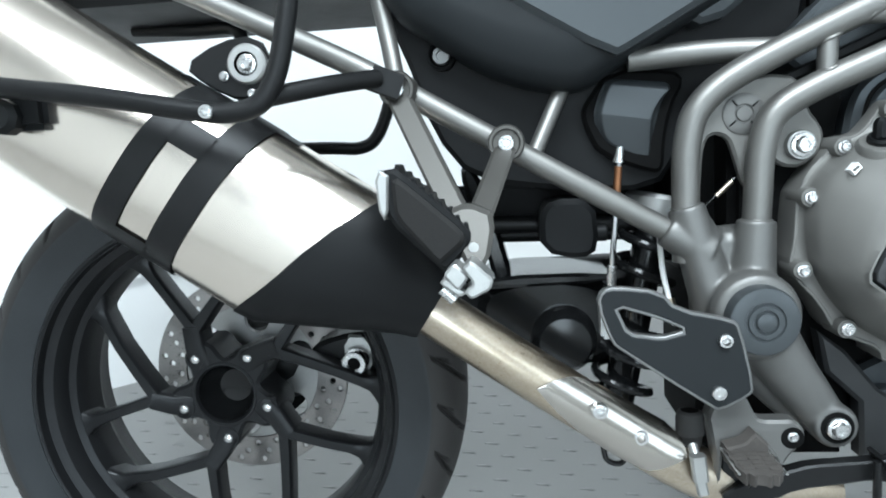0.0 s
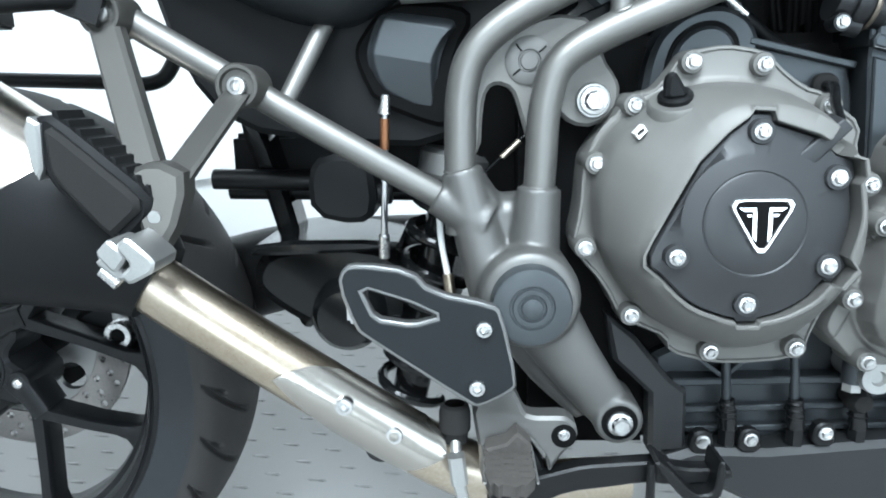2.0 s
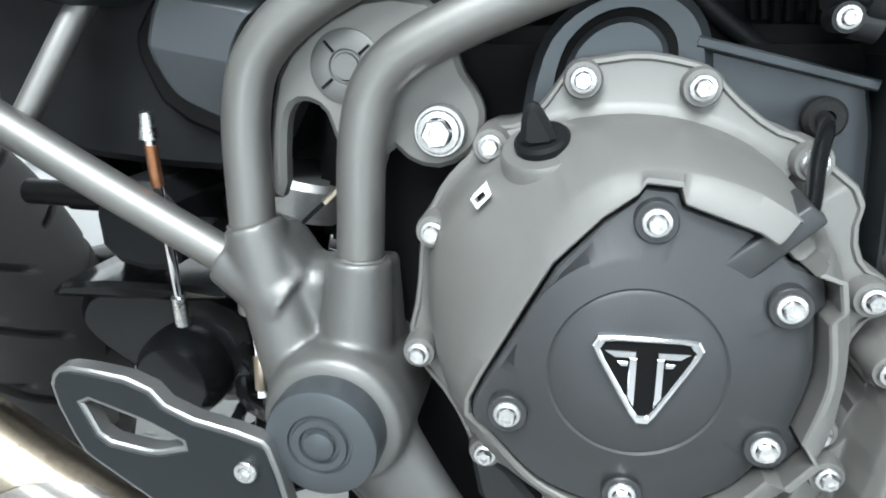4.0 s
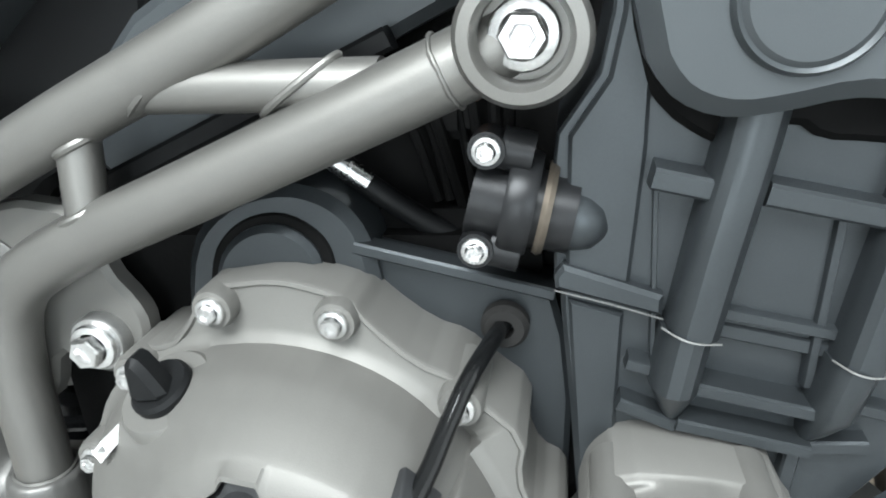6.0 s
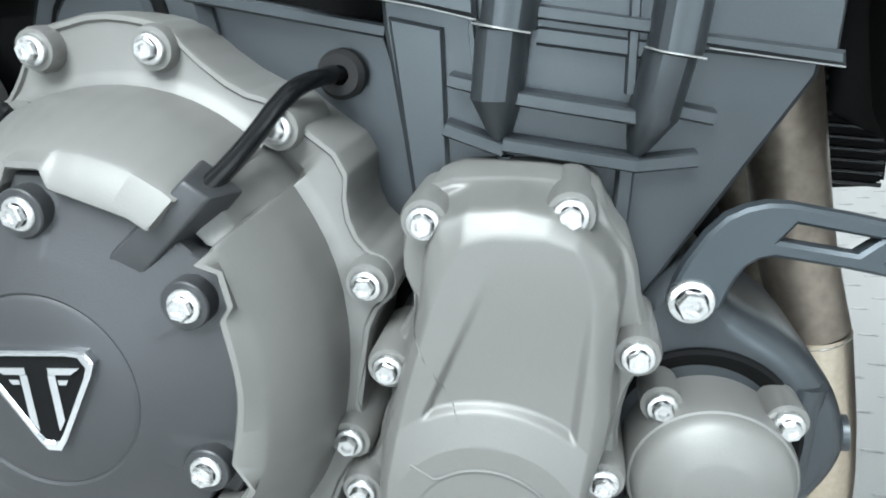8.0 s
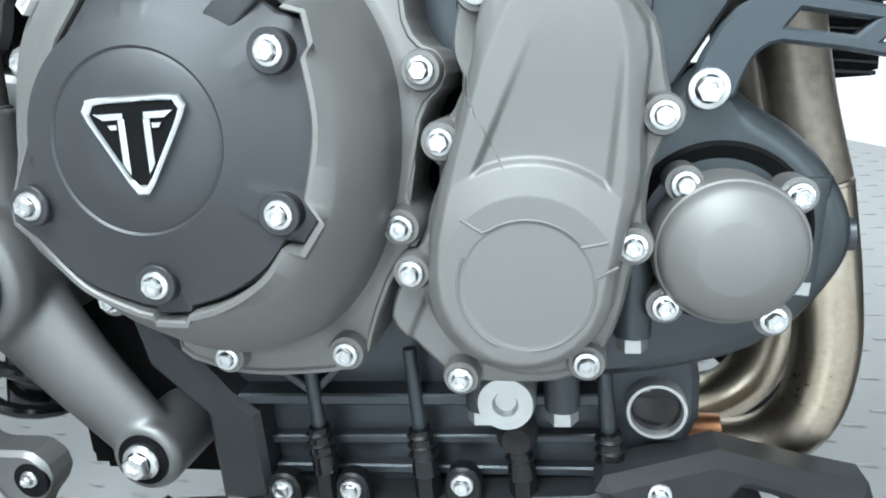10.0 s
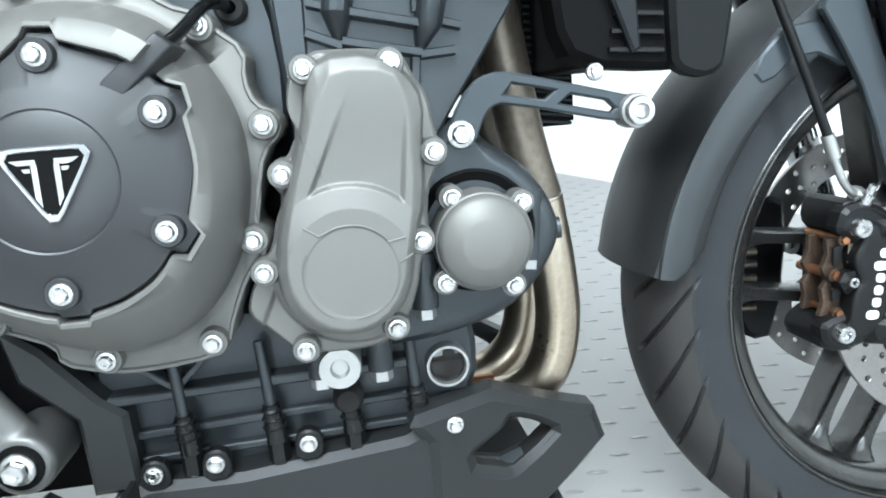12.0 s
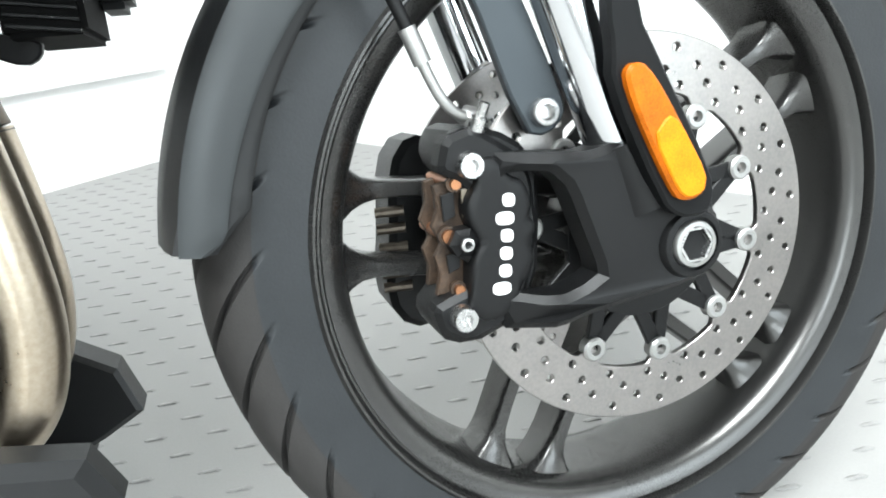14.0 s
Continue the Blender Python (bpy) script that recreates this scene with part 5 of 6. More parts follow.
# -- brake pedal and footrest --
pedal = part("brake_pedal", plate(rounded([(0.586, 0.262), (0.612, 0.275), (0.6537, 0.2862), (0.6698, 0.2909), (0.7055, 0.2932), (0.7441, 0.2962), (0.752, 0.288), (0.80, 0.288), (0.802, 0.276), (0.745, 0.272), (0.729, 0.2753), (0.6972, 0.2706), (0.6571, 0.2653), (0.6367, 0.2549), (0.6041, 0.2493), (0.588, 0.2530)], 1), -0.205, -0.19, 0.002), BLACK_METAL, bike, "black metal brake pedal lever")
part("toe_plate", plate(rounded([(0.727, 0.302), (0.733, 0.305), (0.758, 0.278), (0.765, 0.273), (0.776, 0.274), (0.780, 0.280), (0.782, 0.304), (0.788, 0.304), (0.787, 0.274), (0.780, 0.266), (0.762, 0.265), (0.752, 0.270)], 1, 0.2), -0.222, -0.190, 0.0015), BLACK_METAL, pedal)
for k in range(8):
    x, z = 0.7345 + 0.0038 * k, 0.3055 - 0.0041 * k
    part("tooth", bar((x, -0.224, z), (x, -0.190, z), 0.0026, 0.0034), BLACK_METAL, pedal)
part("stop_pin", tube([(0.727, -0.215, 0.300), (0.727, -0.215, 0.255)], 0.004, 10, smooth=False), BLACK_METAL, pedal)
HANGER = [(0.573, 0.345), (0.600, 0.372), (0.6114, 0.358), (0.6198, 0.3390), (0.6278, 0.3361), (0.6547, 0.3363), (0.6642, 0.3285), (0.6661, 0.3187), (0.6610, 0.309), (0.6510, 0.2988), (0.6412, 0.2815), (0.6384, 0.2963), (0.6270, 0.3124), (0.6139, 0.3251), (0.6015, 0.3133), (0.5887, 0.3067), (0.5870, 0.295), (0.5850, 0.268), (0.5795, 0.268), (0.5800, 0.300)]
hanger = part("footrest_hanger", plate(rounded(HANGER, 1, 0.16), -0.202, -0.182, 0.003, bow=lambda x, z: 0.5 * max(0.0, 0.586 - x)), CAST_PAINT, bike, "bronze-grey cast footrest hanger", 20)
part("hanger_ridge", tube([(0.5930, -0.2025, 0.3105), (0.6025, -0.2030, 0.3155), (0.6139, -0.2035, 0.3270), (0.6270, -0.2030, 0.3150), (0.6370, -0.2025, 0.3005)], 0.0022, 10, smooth=False), CAST_PAINT, hanger)
# near-black disc for the shade round the hanger bolt
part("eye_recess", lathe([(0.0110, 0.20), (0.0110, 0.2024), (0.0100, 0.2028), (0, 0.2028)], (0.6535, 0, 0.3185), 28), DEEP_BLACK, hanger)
bolt(hanger, (0.6535, -0.203, 0.320), 0.0056)
part("pivot_block", plate(rounded([(0.586, 0.300), (0.602, 0.309), (0.614, 0.318), (0.628, 0.306), (0.640, 0.284), (0.638, 0.252), (0.612, 0.238), (0.588, 0.250)], 1), -0.194, -0.176, 0.003), BLACK_METAL, hanger, "dark pivot block under the footrest")
bolt(hanger, (0.628, -0.195, 0.266), 0.0048, "socket")


def flat(outline, z0, z1):
    """A level slab with the given outline in x and y."""
    bm = bmesh.new()
    low = [bm.verts.new((x, y, z0)) for x, y in outline]
    top = [bm.verts.new((x, y, z1)) for x, y in outline]
    bm.faces.new(low[::-1])
    bm.faces.new(top)
    for k in range(len(outline)):
        m = (k + 1) % len(outline)
        bm.faces.new((low[k], low[m], top[m], top[k]))
    return bm


PEG = [(0.5840, -0.205)] + [(0.5842 - 0.0016 * (k % 2), -0.212 - 0.0085 * k) for k in range(7)]
PEG += [(0.5865, -0.2745), (0.5895, -0.2700), (0.5930, -0.2775), (0.5965, -0.2725), (0.6020, -0.2740), (0.6065, -0.2785), (0.6105, -0.2730), (0.6145, -0.2755), (0.6185, -0.2690)]
PEG += [(0.6222 + 0.0016 * (k % 2), -0.263 + 0.0085 * k) for k in range(7)] + [(0.6230, -0.205)]
peg = part("footrest", flat(PEG, 0.3045, 0.3150), WORN_RUBBER, bike, "worn brown-grey rubber footrest with small studs")
part("peg_tip", plate([(0.5850, 0.304), (0.5846, 0.3175), (0.6022, 0.3225), (0.6115, 0.3325), (0.6235, 0.3210), (0.6235, 0.304)], -0.224, -0.204, 0.002), WORN_RUBBER, peg)
part("peg_core", block((0.590, -0.266, 0.296), (0.617, -0.195, 0.305), 0.003), BLACK_METAL, peg)
for x in (0.5832, 0.6245):
    part("peg_edge", tube([(x, -0.208, 0.3120), (x, -0.266, 0.3115)], 0.0011, 8, smooth=False), DULL_ALLOY, peg, "worn bright peg edge")
for i in range(3):
    for j in range(5):
        x, y = 0.5915 + 0.0120 * i, -0.2620 + 0.0095 * j + 0.002 * (i % 2)
        part("stud", block((x - 0.0050, y - 0.0030, 0.3145), (x + 0.0050, y + 0.0026, 0.3160), 0.0006), WORN_RUBBER, peg)
GUARD = rounded([(0.465, 0.462), (0.470, 0.476), (0.483, 0.479), (0.526, 0.473), (0.541, 0.455), (0.592, 0.444), (0.599, 0.436), (0.612, 0.376), (0.607, 0.368), (0.580, 0.354), (0.572, 0.357), (0.487, 0.416), (0.478, 0.424)], 1)
HOLE = rounded([(0.484, 0.459), (0.524, 0.446), (0.548, 0.434), (0.526, 0.428), (0.495, 0.433)], 1, 0.15)
guard = part("heel_guard", plate(GUARD, -0.2205, -0.210, 0.0012, [HOLE]), EDGE_GREY, bike, "dark heel guard plate with a pale edge and slot")
part("guard_face", plate(inset(GUARD, 0.0028), -0.2215, -0.212, 0.0008, [inset(HOLE, -0.0030)]), PANEL_DARK, guard)
part("guard_boss", block((0.470, -0.212, 0.425), (0.486, -0.19, 0.465), 0.003), DULL_ALLOY, guard)
bolt(guard, (0.584, -0.2215, 0.424), 0.0068, "socket")
bolt(guard, (0.578, -0.2215, 0.373), 0.0068, "socket")
# switch rod, sleeve and cable beside the guard
rodb = part("adjuster_rod", tube([(0.501, -0.146, 0.606), (0.493, -0.122, 0.468)], 0.0032, 12, smooth=False), CHROME, bike, "thin bright adjuster rod with a copper sleeve")
part("rod_end", tube([(0.5015, -0.146, 0.612), (0.500, -0.144, 0.596)], (0.0036, 0.0058), 12, smooth=False), ZINC, rodb)
part("sleeve", tube([(0.5000, -0.143, 0.592), (0.4985, -0.139, 0.565)], 0.0040, 12, smooth=False), COPPER, rodb)
part("rod_end", tube([(0.4938, -0.125, 0.484), (0.493, -0.122, 0.462)], 0.0052, 12, smooth=False), ZINC, rodb)
part("cable", tube([(0.545, -0.12, 0.52), (0.547, -0.125, 0.48), (0.552, -0.13, 0.45), (0.556, -0.14, 0.42)], 0.003, 10), EMBLEM_WHITE, bike, "pale plastic cable")
part("cable_end", tube([(0.553, -0.131, 0.447), (0.556, -0.138, 0.425)], 0.0052, 12, smooth=False), PIPE, bike, "brass cable end")
part("switch_boot", lathe([(0.009, 0.036), (0.0125, 0.034), (0.0140, 0.028), (0.0140, 0.012), (0.0118, 0.009), (0.0112, 0.0), (0.006, -0.002)], (0.5585, -0.190, 0.3085), 20, axis=(0, 0, 1)), RUBBER, bike, "black rubber switch boot")
lead = part("thin_lead", tube([(0.578, -0.125, 0.532), (0.5933, -0.125, 0.546), (0.630, -0.122, 0.579)], 0.0014, 8, smooth=False), GLOSS_BLACK, bike, "thin black lead with a metal barrel")
part("barrel", tube([(0.6036, -0.125, 0.5546), (0.6199, -0.124, 0.5696)], 0.0030, 14, smooth=False), PIPE, lead)

# -- reservoir, side panel and seat side --
part("side_inner_panel", plate(rounded([(0.22, 0.84), (0.272, 0.735), (0.300, 0.640), (0.345, 0.582), (0.448, 0.566), (0.550, 0.562), (0.575, 0.60), (0.600, 0.655), (0.70, 0.70), (0.72, 0.84)], 1), -0.085, 0.085, 0.006), BLACK_PLASTIC, bike, "black inner side panel under the seat")
def tank_front(x, z, e):
    """A rounded cover folded along two level creases."""
    y = -0.112 + 0.009 * (1 - soft(e[0], 0.0, 0.008))
    low = 0.6495 - 0.178 * (x - 0.482) - z
    high = z - 0.679 + 0.168 * (x - 0.499)
    return y + 0.34 * max(0.0, low) + 1.3 * max(0.0, high)


TANK = [(0.500, 0.6915), (0.566, 0.6845), (0.5660, 0.6735), (0.5576, 0.6661), (0.5505, 0.6512), (0.5466, 0.636), (0.5440, 0.6144), (0.5430, 0.5895), (0.5192, 0.5984), (0.4944, 0.610), (0.4858, 0.6243), (0.4818, 0.6402), (0.4814, 0.6526), (0.4889, 0.6740)]
resv = part("expansion_tank_cover", relief((0.520, 0.645), [rounded(TANK, 2, 0.2)], -0.07, tank_front, 160, 40), PANEL_GREY, bike, "dark grey rounded plastic cover")
part("cover_surround", plate(rounded([(0.4685, 0.6503), (0.4719, 0.6346), (0.4864, 0.6042), (0.5425, 0.5815), (0.5560, 0.5840), (0.5570, 0.6144), (0.5640, 0.6512), (0.5800, 0.6800), (0.5664, 0.6920), (0.4997, 0.6960), (0.4725, 0.6624)], 1), -0.099, -0.07, 0.004), DEEP_BLACK, resv)
# side panels run higher and deeper than seen, to shade the floor behind
SEAT = [(0.20, 0.97), (0.252, 0.776), (0.309, 0.733), (0.367, 0.695), (0.425, 0.675), (0.468, 0.672), (0.500, 0.692), (0.607, 0.752), (0.70, 0.81), (0.72, 1.00)]
seat = part("side_panel", star_loft((0.45, 0.80), [(rounded(SEAT, 2), d, y) for d, y in ((0.05, 0.15), (0.0, 0.12), (0.0, -0.122), (0.006, -0.136), (0.02, -0.146), (0.05, -0.152))], 120), PANEL_DARK, bike, "dark grey moulded side panel below the seat")
part("upper_panel", plate(rounded([(0.30, 0.90), (0.340, 0.800), (0.390, 0.766), (0.495, 0.702), (0.512, 0.709), (0.615, 0.766), (0.70, 0.82), (0.70, 0.90)], 1), -0.158, 0.13, 0.006), PANEL_GREY, seat, "smooth grey upper panel")
part("panel_bolt", lathe([(0.0100, 0.08), (0.0100, 0.1035), (0.0090, 0.1055), (0.0055, 0.1055), (0.0050, 0.1020), (0, 0.1020)], (0.317, 0, 0.722), 24), EDGE_GREY, bike, "dark panel bolt")
part("panel_bolt_cup", lathe([(0.0155, 0.08), (0.0155, 0.1), (0.013, 0.103), (0.0105, 0.099)], (0.317, 0, 0.722), 28), BLACK_PLASTIC, bike)
# skirt and airbox cover: unseen height and depth added to block light
part("tank_skirt", plate(rounded([(0.600, 0.728), (0.66, 0.775), (0.70, 0.80), (0.80, 0.86), (1.02, 0.92), (1.00, 1.06), (0.74, 1.06), (0.60, 0.90), (0.56, 0.75)], 1), -0.125, 0.12, 0.006), PANEL_GREY, bike, "grey panel under the tank, built up out of view to block light")
part("airbox_cover", plate(rounded([(0.672, 0.676), (0.690, 0.742), (0.80, 0.80), (0.905, 0.83), (0.900, 0.768), (0.812, 0.728), (0.742, 0.694)], 1), -0.118, 0.11, 0.005), PANEL_GREY, bike, "grey airbox cover behind the tubes")
part("black_trim", bar((0.672, -0.128, 0.672), (0.84, -0.128, 0.742), 0.010, 0.012), BLACK_PLASTIC, bike)

# -- hose, clip and wiring above the clutch --
hose = part("breather_hose", tube([(0.806, -0.112, 0.686), (0.826, -0.110, 0.668), (0.856, -0.105, 0.646), (0.875, -0.10, 0.635)], 0.0058, 16), BLACK_PLASTIC, bike, "black breather hose with a bright clip")
part("hose_clip", tube([(0.800, -0.113, 0.690), (0.819, -0.111, 0.675)], 0.0058, 16, smooth=False), ZINC, hose)
for k in range(7):
    a = random.Random(k)
    p = [(0.82 + 0.012 * k, -0.10 - 0.012 * a.random(), 0.735 - 0.01 * a.random()), (0.838 + 0.008 * k, -0.115 + 0.02 * a.random(), 0.702 + 0.02 * a.random()), (0.85 + 0.006 * k, -0.10, 0.668 - 0.01 * a.random())]
    part("wire", tube(p, 0.0020 + 0.0012 * a.random(), 8), DEEP_BLACK, hose)
part("junction", block((0.850, -0.112, 0.694), (0.868, -0.095, 0.716), 0.005), DEEP_BLACK, hose)
part("brass_tip", tube([(0.872, -0.128, 0.719), (0.884, -0.132, 0.727)], 0.005, 12, smooth=False), COPPER, hose)

# -- electrical box and bars under the tail --
absu = part("brake_pump_unit", plate(rounded([(0.418, 0.540), (0.432, 0.558), (0.480, 0.556), (0.485, 0.500), (0.465, 0.488), (0.420, 0.498)], 1), -0.10, -0.02, 0.006), BLACK_PLASTIC, bike, "black brake pump unit")
part("unit_cap", lathe([(0.010, 0), (0.010, 0.012), (0.008, 0.014), (0, 0.014)], (0.483, -0.07, 0.515), 20, axis=(1, 0, 0)), BLACK_PLASTIC, absu)
part("cross_bar", tube([(0.30, -0.02, 0.527), (0.56, -0.02, 0.520)], 0.011, 14, smooth=False), BLACK_METAL, bike, "black steel bar under the tail")
part("battery_tray", block((0.30, 0.045, 0.522), (0.60, 0.085, 0.572), 0.006), BLACK_PLASTIC, bike, "black tray under the seat")
part("cross_bar", tube([(0.30, 0.03, 0.508), (0.56, 0.03, 0.503)], 0.010, 14, smooth=False), BLACK_METAL, bike)

# -- pillion bracket and folded footrest --
def strap(p0, p1, w0, w1):
    """The outline of a tapered flat arm from p0 to p1."""
    d = Vector((p1[0] - p0[0], p1[1] - p0[1])).normalized()
    return [(p0[0] - d.y * w0, p0[1] + d.x * w0), (p1[0] - d.y * w1, p1[1] + d.x * w1), (p1[0] + d.y * w1, p1[1] - d.x * w1), (p0[0] + d.y * w0, p0[1] - d.x * w0)]


# bracket and arms take the darkened copy of the paint as their shade
brk = part("pillion_bracket", plate([(0.330, 0.562), (0.343, 0.567), (0.354, 0.567), (0.370, 0.560), (0.372, 0.545), (0.368, 0.524), (0.359, 0.508), (0.347, 0.515), (0.340, 0.530)], -0.291, -0.266, 0.004, bow=lambda x, z: 0.45 * (z - 0.530)), BRACKET_SHADED, bike, "bronze-grey cast pillion footrest bracket", 20)
part("bracket_arm", plate(strap((0.2765, 0.677), (0.343, 0.548), 0.0115, 0.0118), -0.180, -0.166, 0.003, bow=lambda x, z: -0.70 * (0.680 - z)), BRACKET_SHADED, brk, sharp=20)
part("bracket_arm", plate(strap((0.3845, 0.618), (0.356, 0.548), 0.0108, 0.0115), -0.180, -0.166, 0.003, bow=lambda x, z: -1.32 * (0.621 - z)), BRACKET_SHADED, brk, sharp=20)
for x, z in ((0.278, 0.680), (0.385, 0.621)):
    part("eye", lathe([(0.0185, 0.145), (0.0185, 0.184), (0.0170, 0.187), (0.0142, 0.187), (0.0130, 0.1835), (0, 0.1835)], (x, 0, z), 40), BRACKET_SHADED, brk)
    bolt(brk, (x, -0.1835, z), 0.0080, "socket")
part("drain_hole", lathe([(0.0045, 0.0), (0.0045, 0.0008), (0, 0.0009)], (0.354, -0.2915, 0.531), 16), DULL_ALLOY, brk)
clamp = part("peg_clamp", plate(rounded([(0.346, 0.520), (0.354, 0.526), (0.371, 0.510), (0.369, 0.502), (0.353, 0.494), (0.347, 0.500), (0.355, 0.507)], 1, 0.15), -0.336, -0.300, 0.002), DULL_ALLOY, bike, "bright alloy pillion peg clamp")
part("clamp_jaw", plate(rounded([(0.330, 0.514), (0.340, 0.524), (0.352, 0.512), (0.342, 0.500)], 1, 0.15), -0.332, -0.300, 0.002), DULL_ALLOY, clamp)
part("clamp_jaw", plate(rounded([(0.326, 0.506), (0.332, 0.512), (0.350, 0.498), (0.342, 0.494)], 1, 0.15), -0.326, -0.296, 0.002), DULL_ALLOY, clamp)
part("pin", tube([(0.328, -0.318, 0.501), (0.338, -0.318, 0.491)], 0.0055, 14, smooth=False), ZINC, clamp)
PPEG = [(0.274, 0.592), (0.279, 0.601), (0.290, 0.602), (0.352, 0.546), (0.351, 0.530), (0.331, 0.511), (0.324, 0.513), (0.281, 0.556)]
ppeg = part("pillion_footrest", plate(rounded(PPEG, 1, 0.15), -0.292, -0.245, 0.004), BLACK_PLASTIC, bike, "folded black rubber pillion footrest with toothed edge")
part("peg_pad", plate(rounded([(0.286, 0.591), (0.292, 0.594), (0.346, 0.545), (0.346, 0.536), (0.326, 0.519), (0.321, 0.521), (0.288, 0.560)], 1, 0.12), -0.298, -0.285, 0.0035), RUBBER, ppeg, "raised rubber pad")
part("peg_end", plate([(0.272, 0.592), (0.276, 0.601), (0.284, 0.596), (0.282, 0.566), (0.278, 0.558), (0.274, 0.566)], -0.296, -0.250, 0.002), DULL_ALLOY, ppeg, "bright worn end cap")
for k in range(9):
    t = k / 8
    x, z = 0.290 + 0.058 * t, 0.6035 - 0.0525 * t
    part("tooth", plate([(x - 0.0030, z - 0.004), (x - 0.0012, z + 0.0020), (x + 0.0012, z + 0.0012), (x + 0.0030, z - 0.006)], -0.286, -0.252, 0.0006), BLACK_PLASTIC, ppeg)

# -- silencer --
AX, NX = Vector((0.833, 0, -0.554)), Vector((0.554, 0, 0.833))
M0 = NX * 0.5316 + Vector((0, -0.185, 0))


def oval(s, rh, rd, n=72, lean=0.0, off=0.0):
    """A ring round the silencer's axis, s metres along it. lean: how far its top lies further on."""
    out = []
    for k in range(n):
        a = 2 * math.pi * k / n
        c, e = math.copysign(abs(math.cos(a)) ** 0.85, math.cos(a)), math.copysign(abs(math.sin(a)) ** 0.85, math.sin(a))
        out.append(M0 + AX * (s + lean * math.cos(a)) + NX * (rh * c + off) - Vector((0, rd * e, 0)))
    return out


def skin(rings, cap=True, arc=None):
    bm = bmesh.new()
    vs = [[bm.verts.new(p) for p in ring] for ring in rings]
    n = len(vs[0])
    for a, b in zip(vs, vs[1:]):
        for k in range(n):
            if arc and not arc(k / n):
                continue
            bm.faces.new((a[k], a[(k + 1) % n], b[(k + 1) % n], b[k]))
    if cap:
        bm.faces.new(vs[0])
        bm.faces.new(vs[-1][::-1])
    else:
        for v in [v for v in bm.verts if not v.link_faces]:
            bm.verts.remove(v)
    return bm


muff = part("silencer", skin([oval(s, 0.091, 0.070) for s in (-0.66, -0.55, -0.40, -0.28, -0.20)] + [oval(-0.125, 0.091, 0.070, lean=0.040)]), STEEL, bike, "brushed stainless steel oval silencer")
part("end_cap", skin([oval(-0.74, 0.050, 0.040), oval(-0.72, 0.075, 0.056), oval(-0.665, 0.0925, 0.0715), oval(-0.655, 0.0925, 0.0715)]), BLACK_PLASTIC, muff)
part("front_cover", skin([oval(-0.137, 0.0928, 0.0720, lean=0.040), oval(-0.115, 0.0915, 0.0715, lean=0.037, off=0.001), oval(-0.085, 0.077, 0.066, lean=0.026, off=0.007), oval(-0.045, 0.056, 0.053, lean=0.014, off=0.012), oval(-0.012, 0.040, 0.041, lean=0.006, off=0.016), oval(0.000, 0.034, 0.036, off=0.016)]), BLACK_PLASTIC, muff, "matt black tapered silencer cover")
part("seam", skin([oval(-0.34, 0.0922, 0.0712), oval(-0.20, 0.0922, 0.0712)], False, lambda a: a < 0.015 or a > 0.985), BLACK_METAL, muff)
band = bmesh.new()
for s0, s1, arc in ((-0.328, -0.301, None), (-0.267, -0.236, None), (-0.303, -0.264, lambda a: not (0.06 < a < 0.13 or 0.19 < a < 0.36))):
    got = skin([oval(s0, 0.0932, 0.0722, lean=0.012), oval(s1, 0.0932, 0.0722, lean=0.012)], False, arc)
    tmp = bpy.data.meshes.new("band")
    got.to_mesh(tmp)
    band.from_mesh(tmp)
    got.free()
    bpy.data.meshes.remove(tmp)
part("strap", band, BLACK_METAL, muff, "black pierced metal strap")
hang = part("silencer_hanger", plate(rounded([(0.060, 0.716), (0.100, 0.738), (0.140, 0.742), (0.152, 0.715), (0.146, 0.690), (0.120, 0.676), (0.085, 0.694)], 1), -0.190, -0.178, 0.002), BLACK_METAL, bike, "black silencer hanger plate")
part("rubber_ring", lathe([(0.020, 0.18), (0.020, 0.196), (0.018, 0.198), (0.012, 0.198)], (0.130, 0, 0.713), 36), DULL_ALLOY, hang)
bolt(hang, (0.130, -0.194, 0.713), 0.0110)
bolt(hang, (0.104, -0.191, 0.703), 0.0055)
bolt(hang, (0.132, -0.191, 0.684), 0.0055)
pipe = part("exhaust_pipe", tube([(0.285, -0.190, 0.468), (0.335, -0.190, 0.432), (0.415, -0.188, 0.376), (0.50, -0.184, 0.318), (0.56, -0.178, 0.278), (0.63, -0.16, 0.245), (0.72, -0.12, 0.225)], 0.0262, 32), PIPE, bike, "heat-tinted stainless exhaust pipe")
def glide(t, marks):
    """Goes from mark to mark with soft turns."""
    for (a, u), (b, v) in zip(marks, marks[1:]):
        if t <= b:
            return u + (v - u) * (t - a) / (b - a)
    return marks[-1][1]


def pipe_shell():
    """A half shell over the pipe, cut slantwise above and to a point below."""
    bm = bmesh.new()
    rows = []
    for k in range(31):
        t = k / 30
        c = Vector((0.408 + 0.136 * t, -0.1875 + 0.006 * t, 0.3815 - 0.0905 * t))
        along = Vector((0.833, 0.03, -0.554)).normalized()
        up = Vector((0.554, 0, 0.833))
        out = Vector((0, -1, 0))
        low = glide(t, ((0.0, -0.15), (0.2, -0.55), (0.45, -0.95), (0.68, -1.1), (0.86, -0.75), (1.0, 0.45)))
        high = glide(t, ((0.0, -0.1), (0.05, 0.35), (0.14, 0.85), (0.28, 1.2), (0.8, 1.35), (0.93, 1.0), (1.0, 0.5)))
        ring = []
        for r in (0.0300, 0.0278):
            for j in range(17):
                a = low + (high - low) * j / 16
                ring.append(bm.verts.new(c + r * (math.cos(a) * out + math.sin(a) * up)))
        rows.append(ring[:17] + ring[:16:-1])
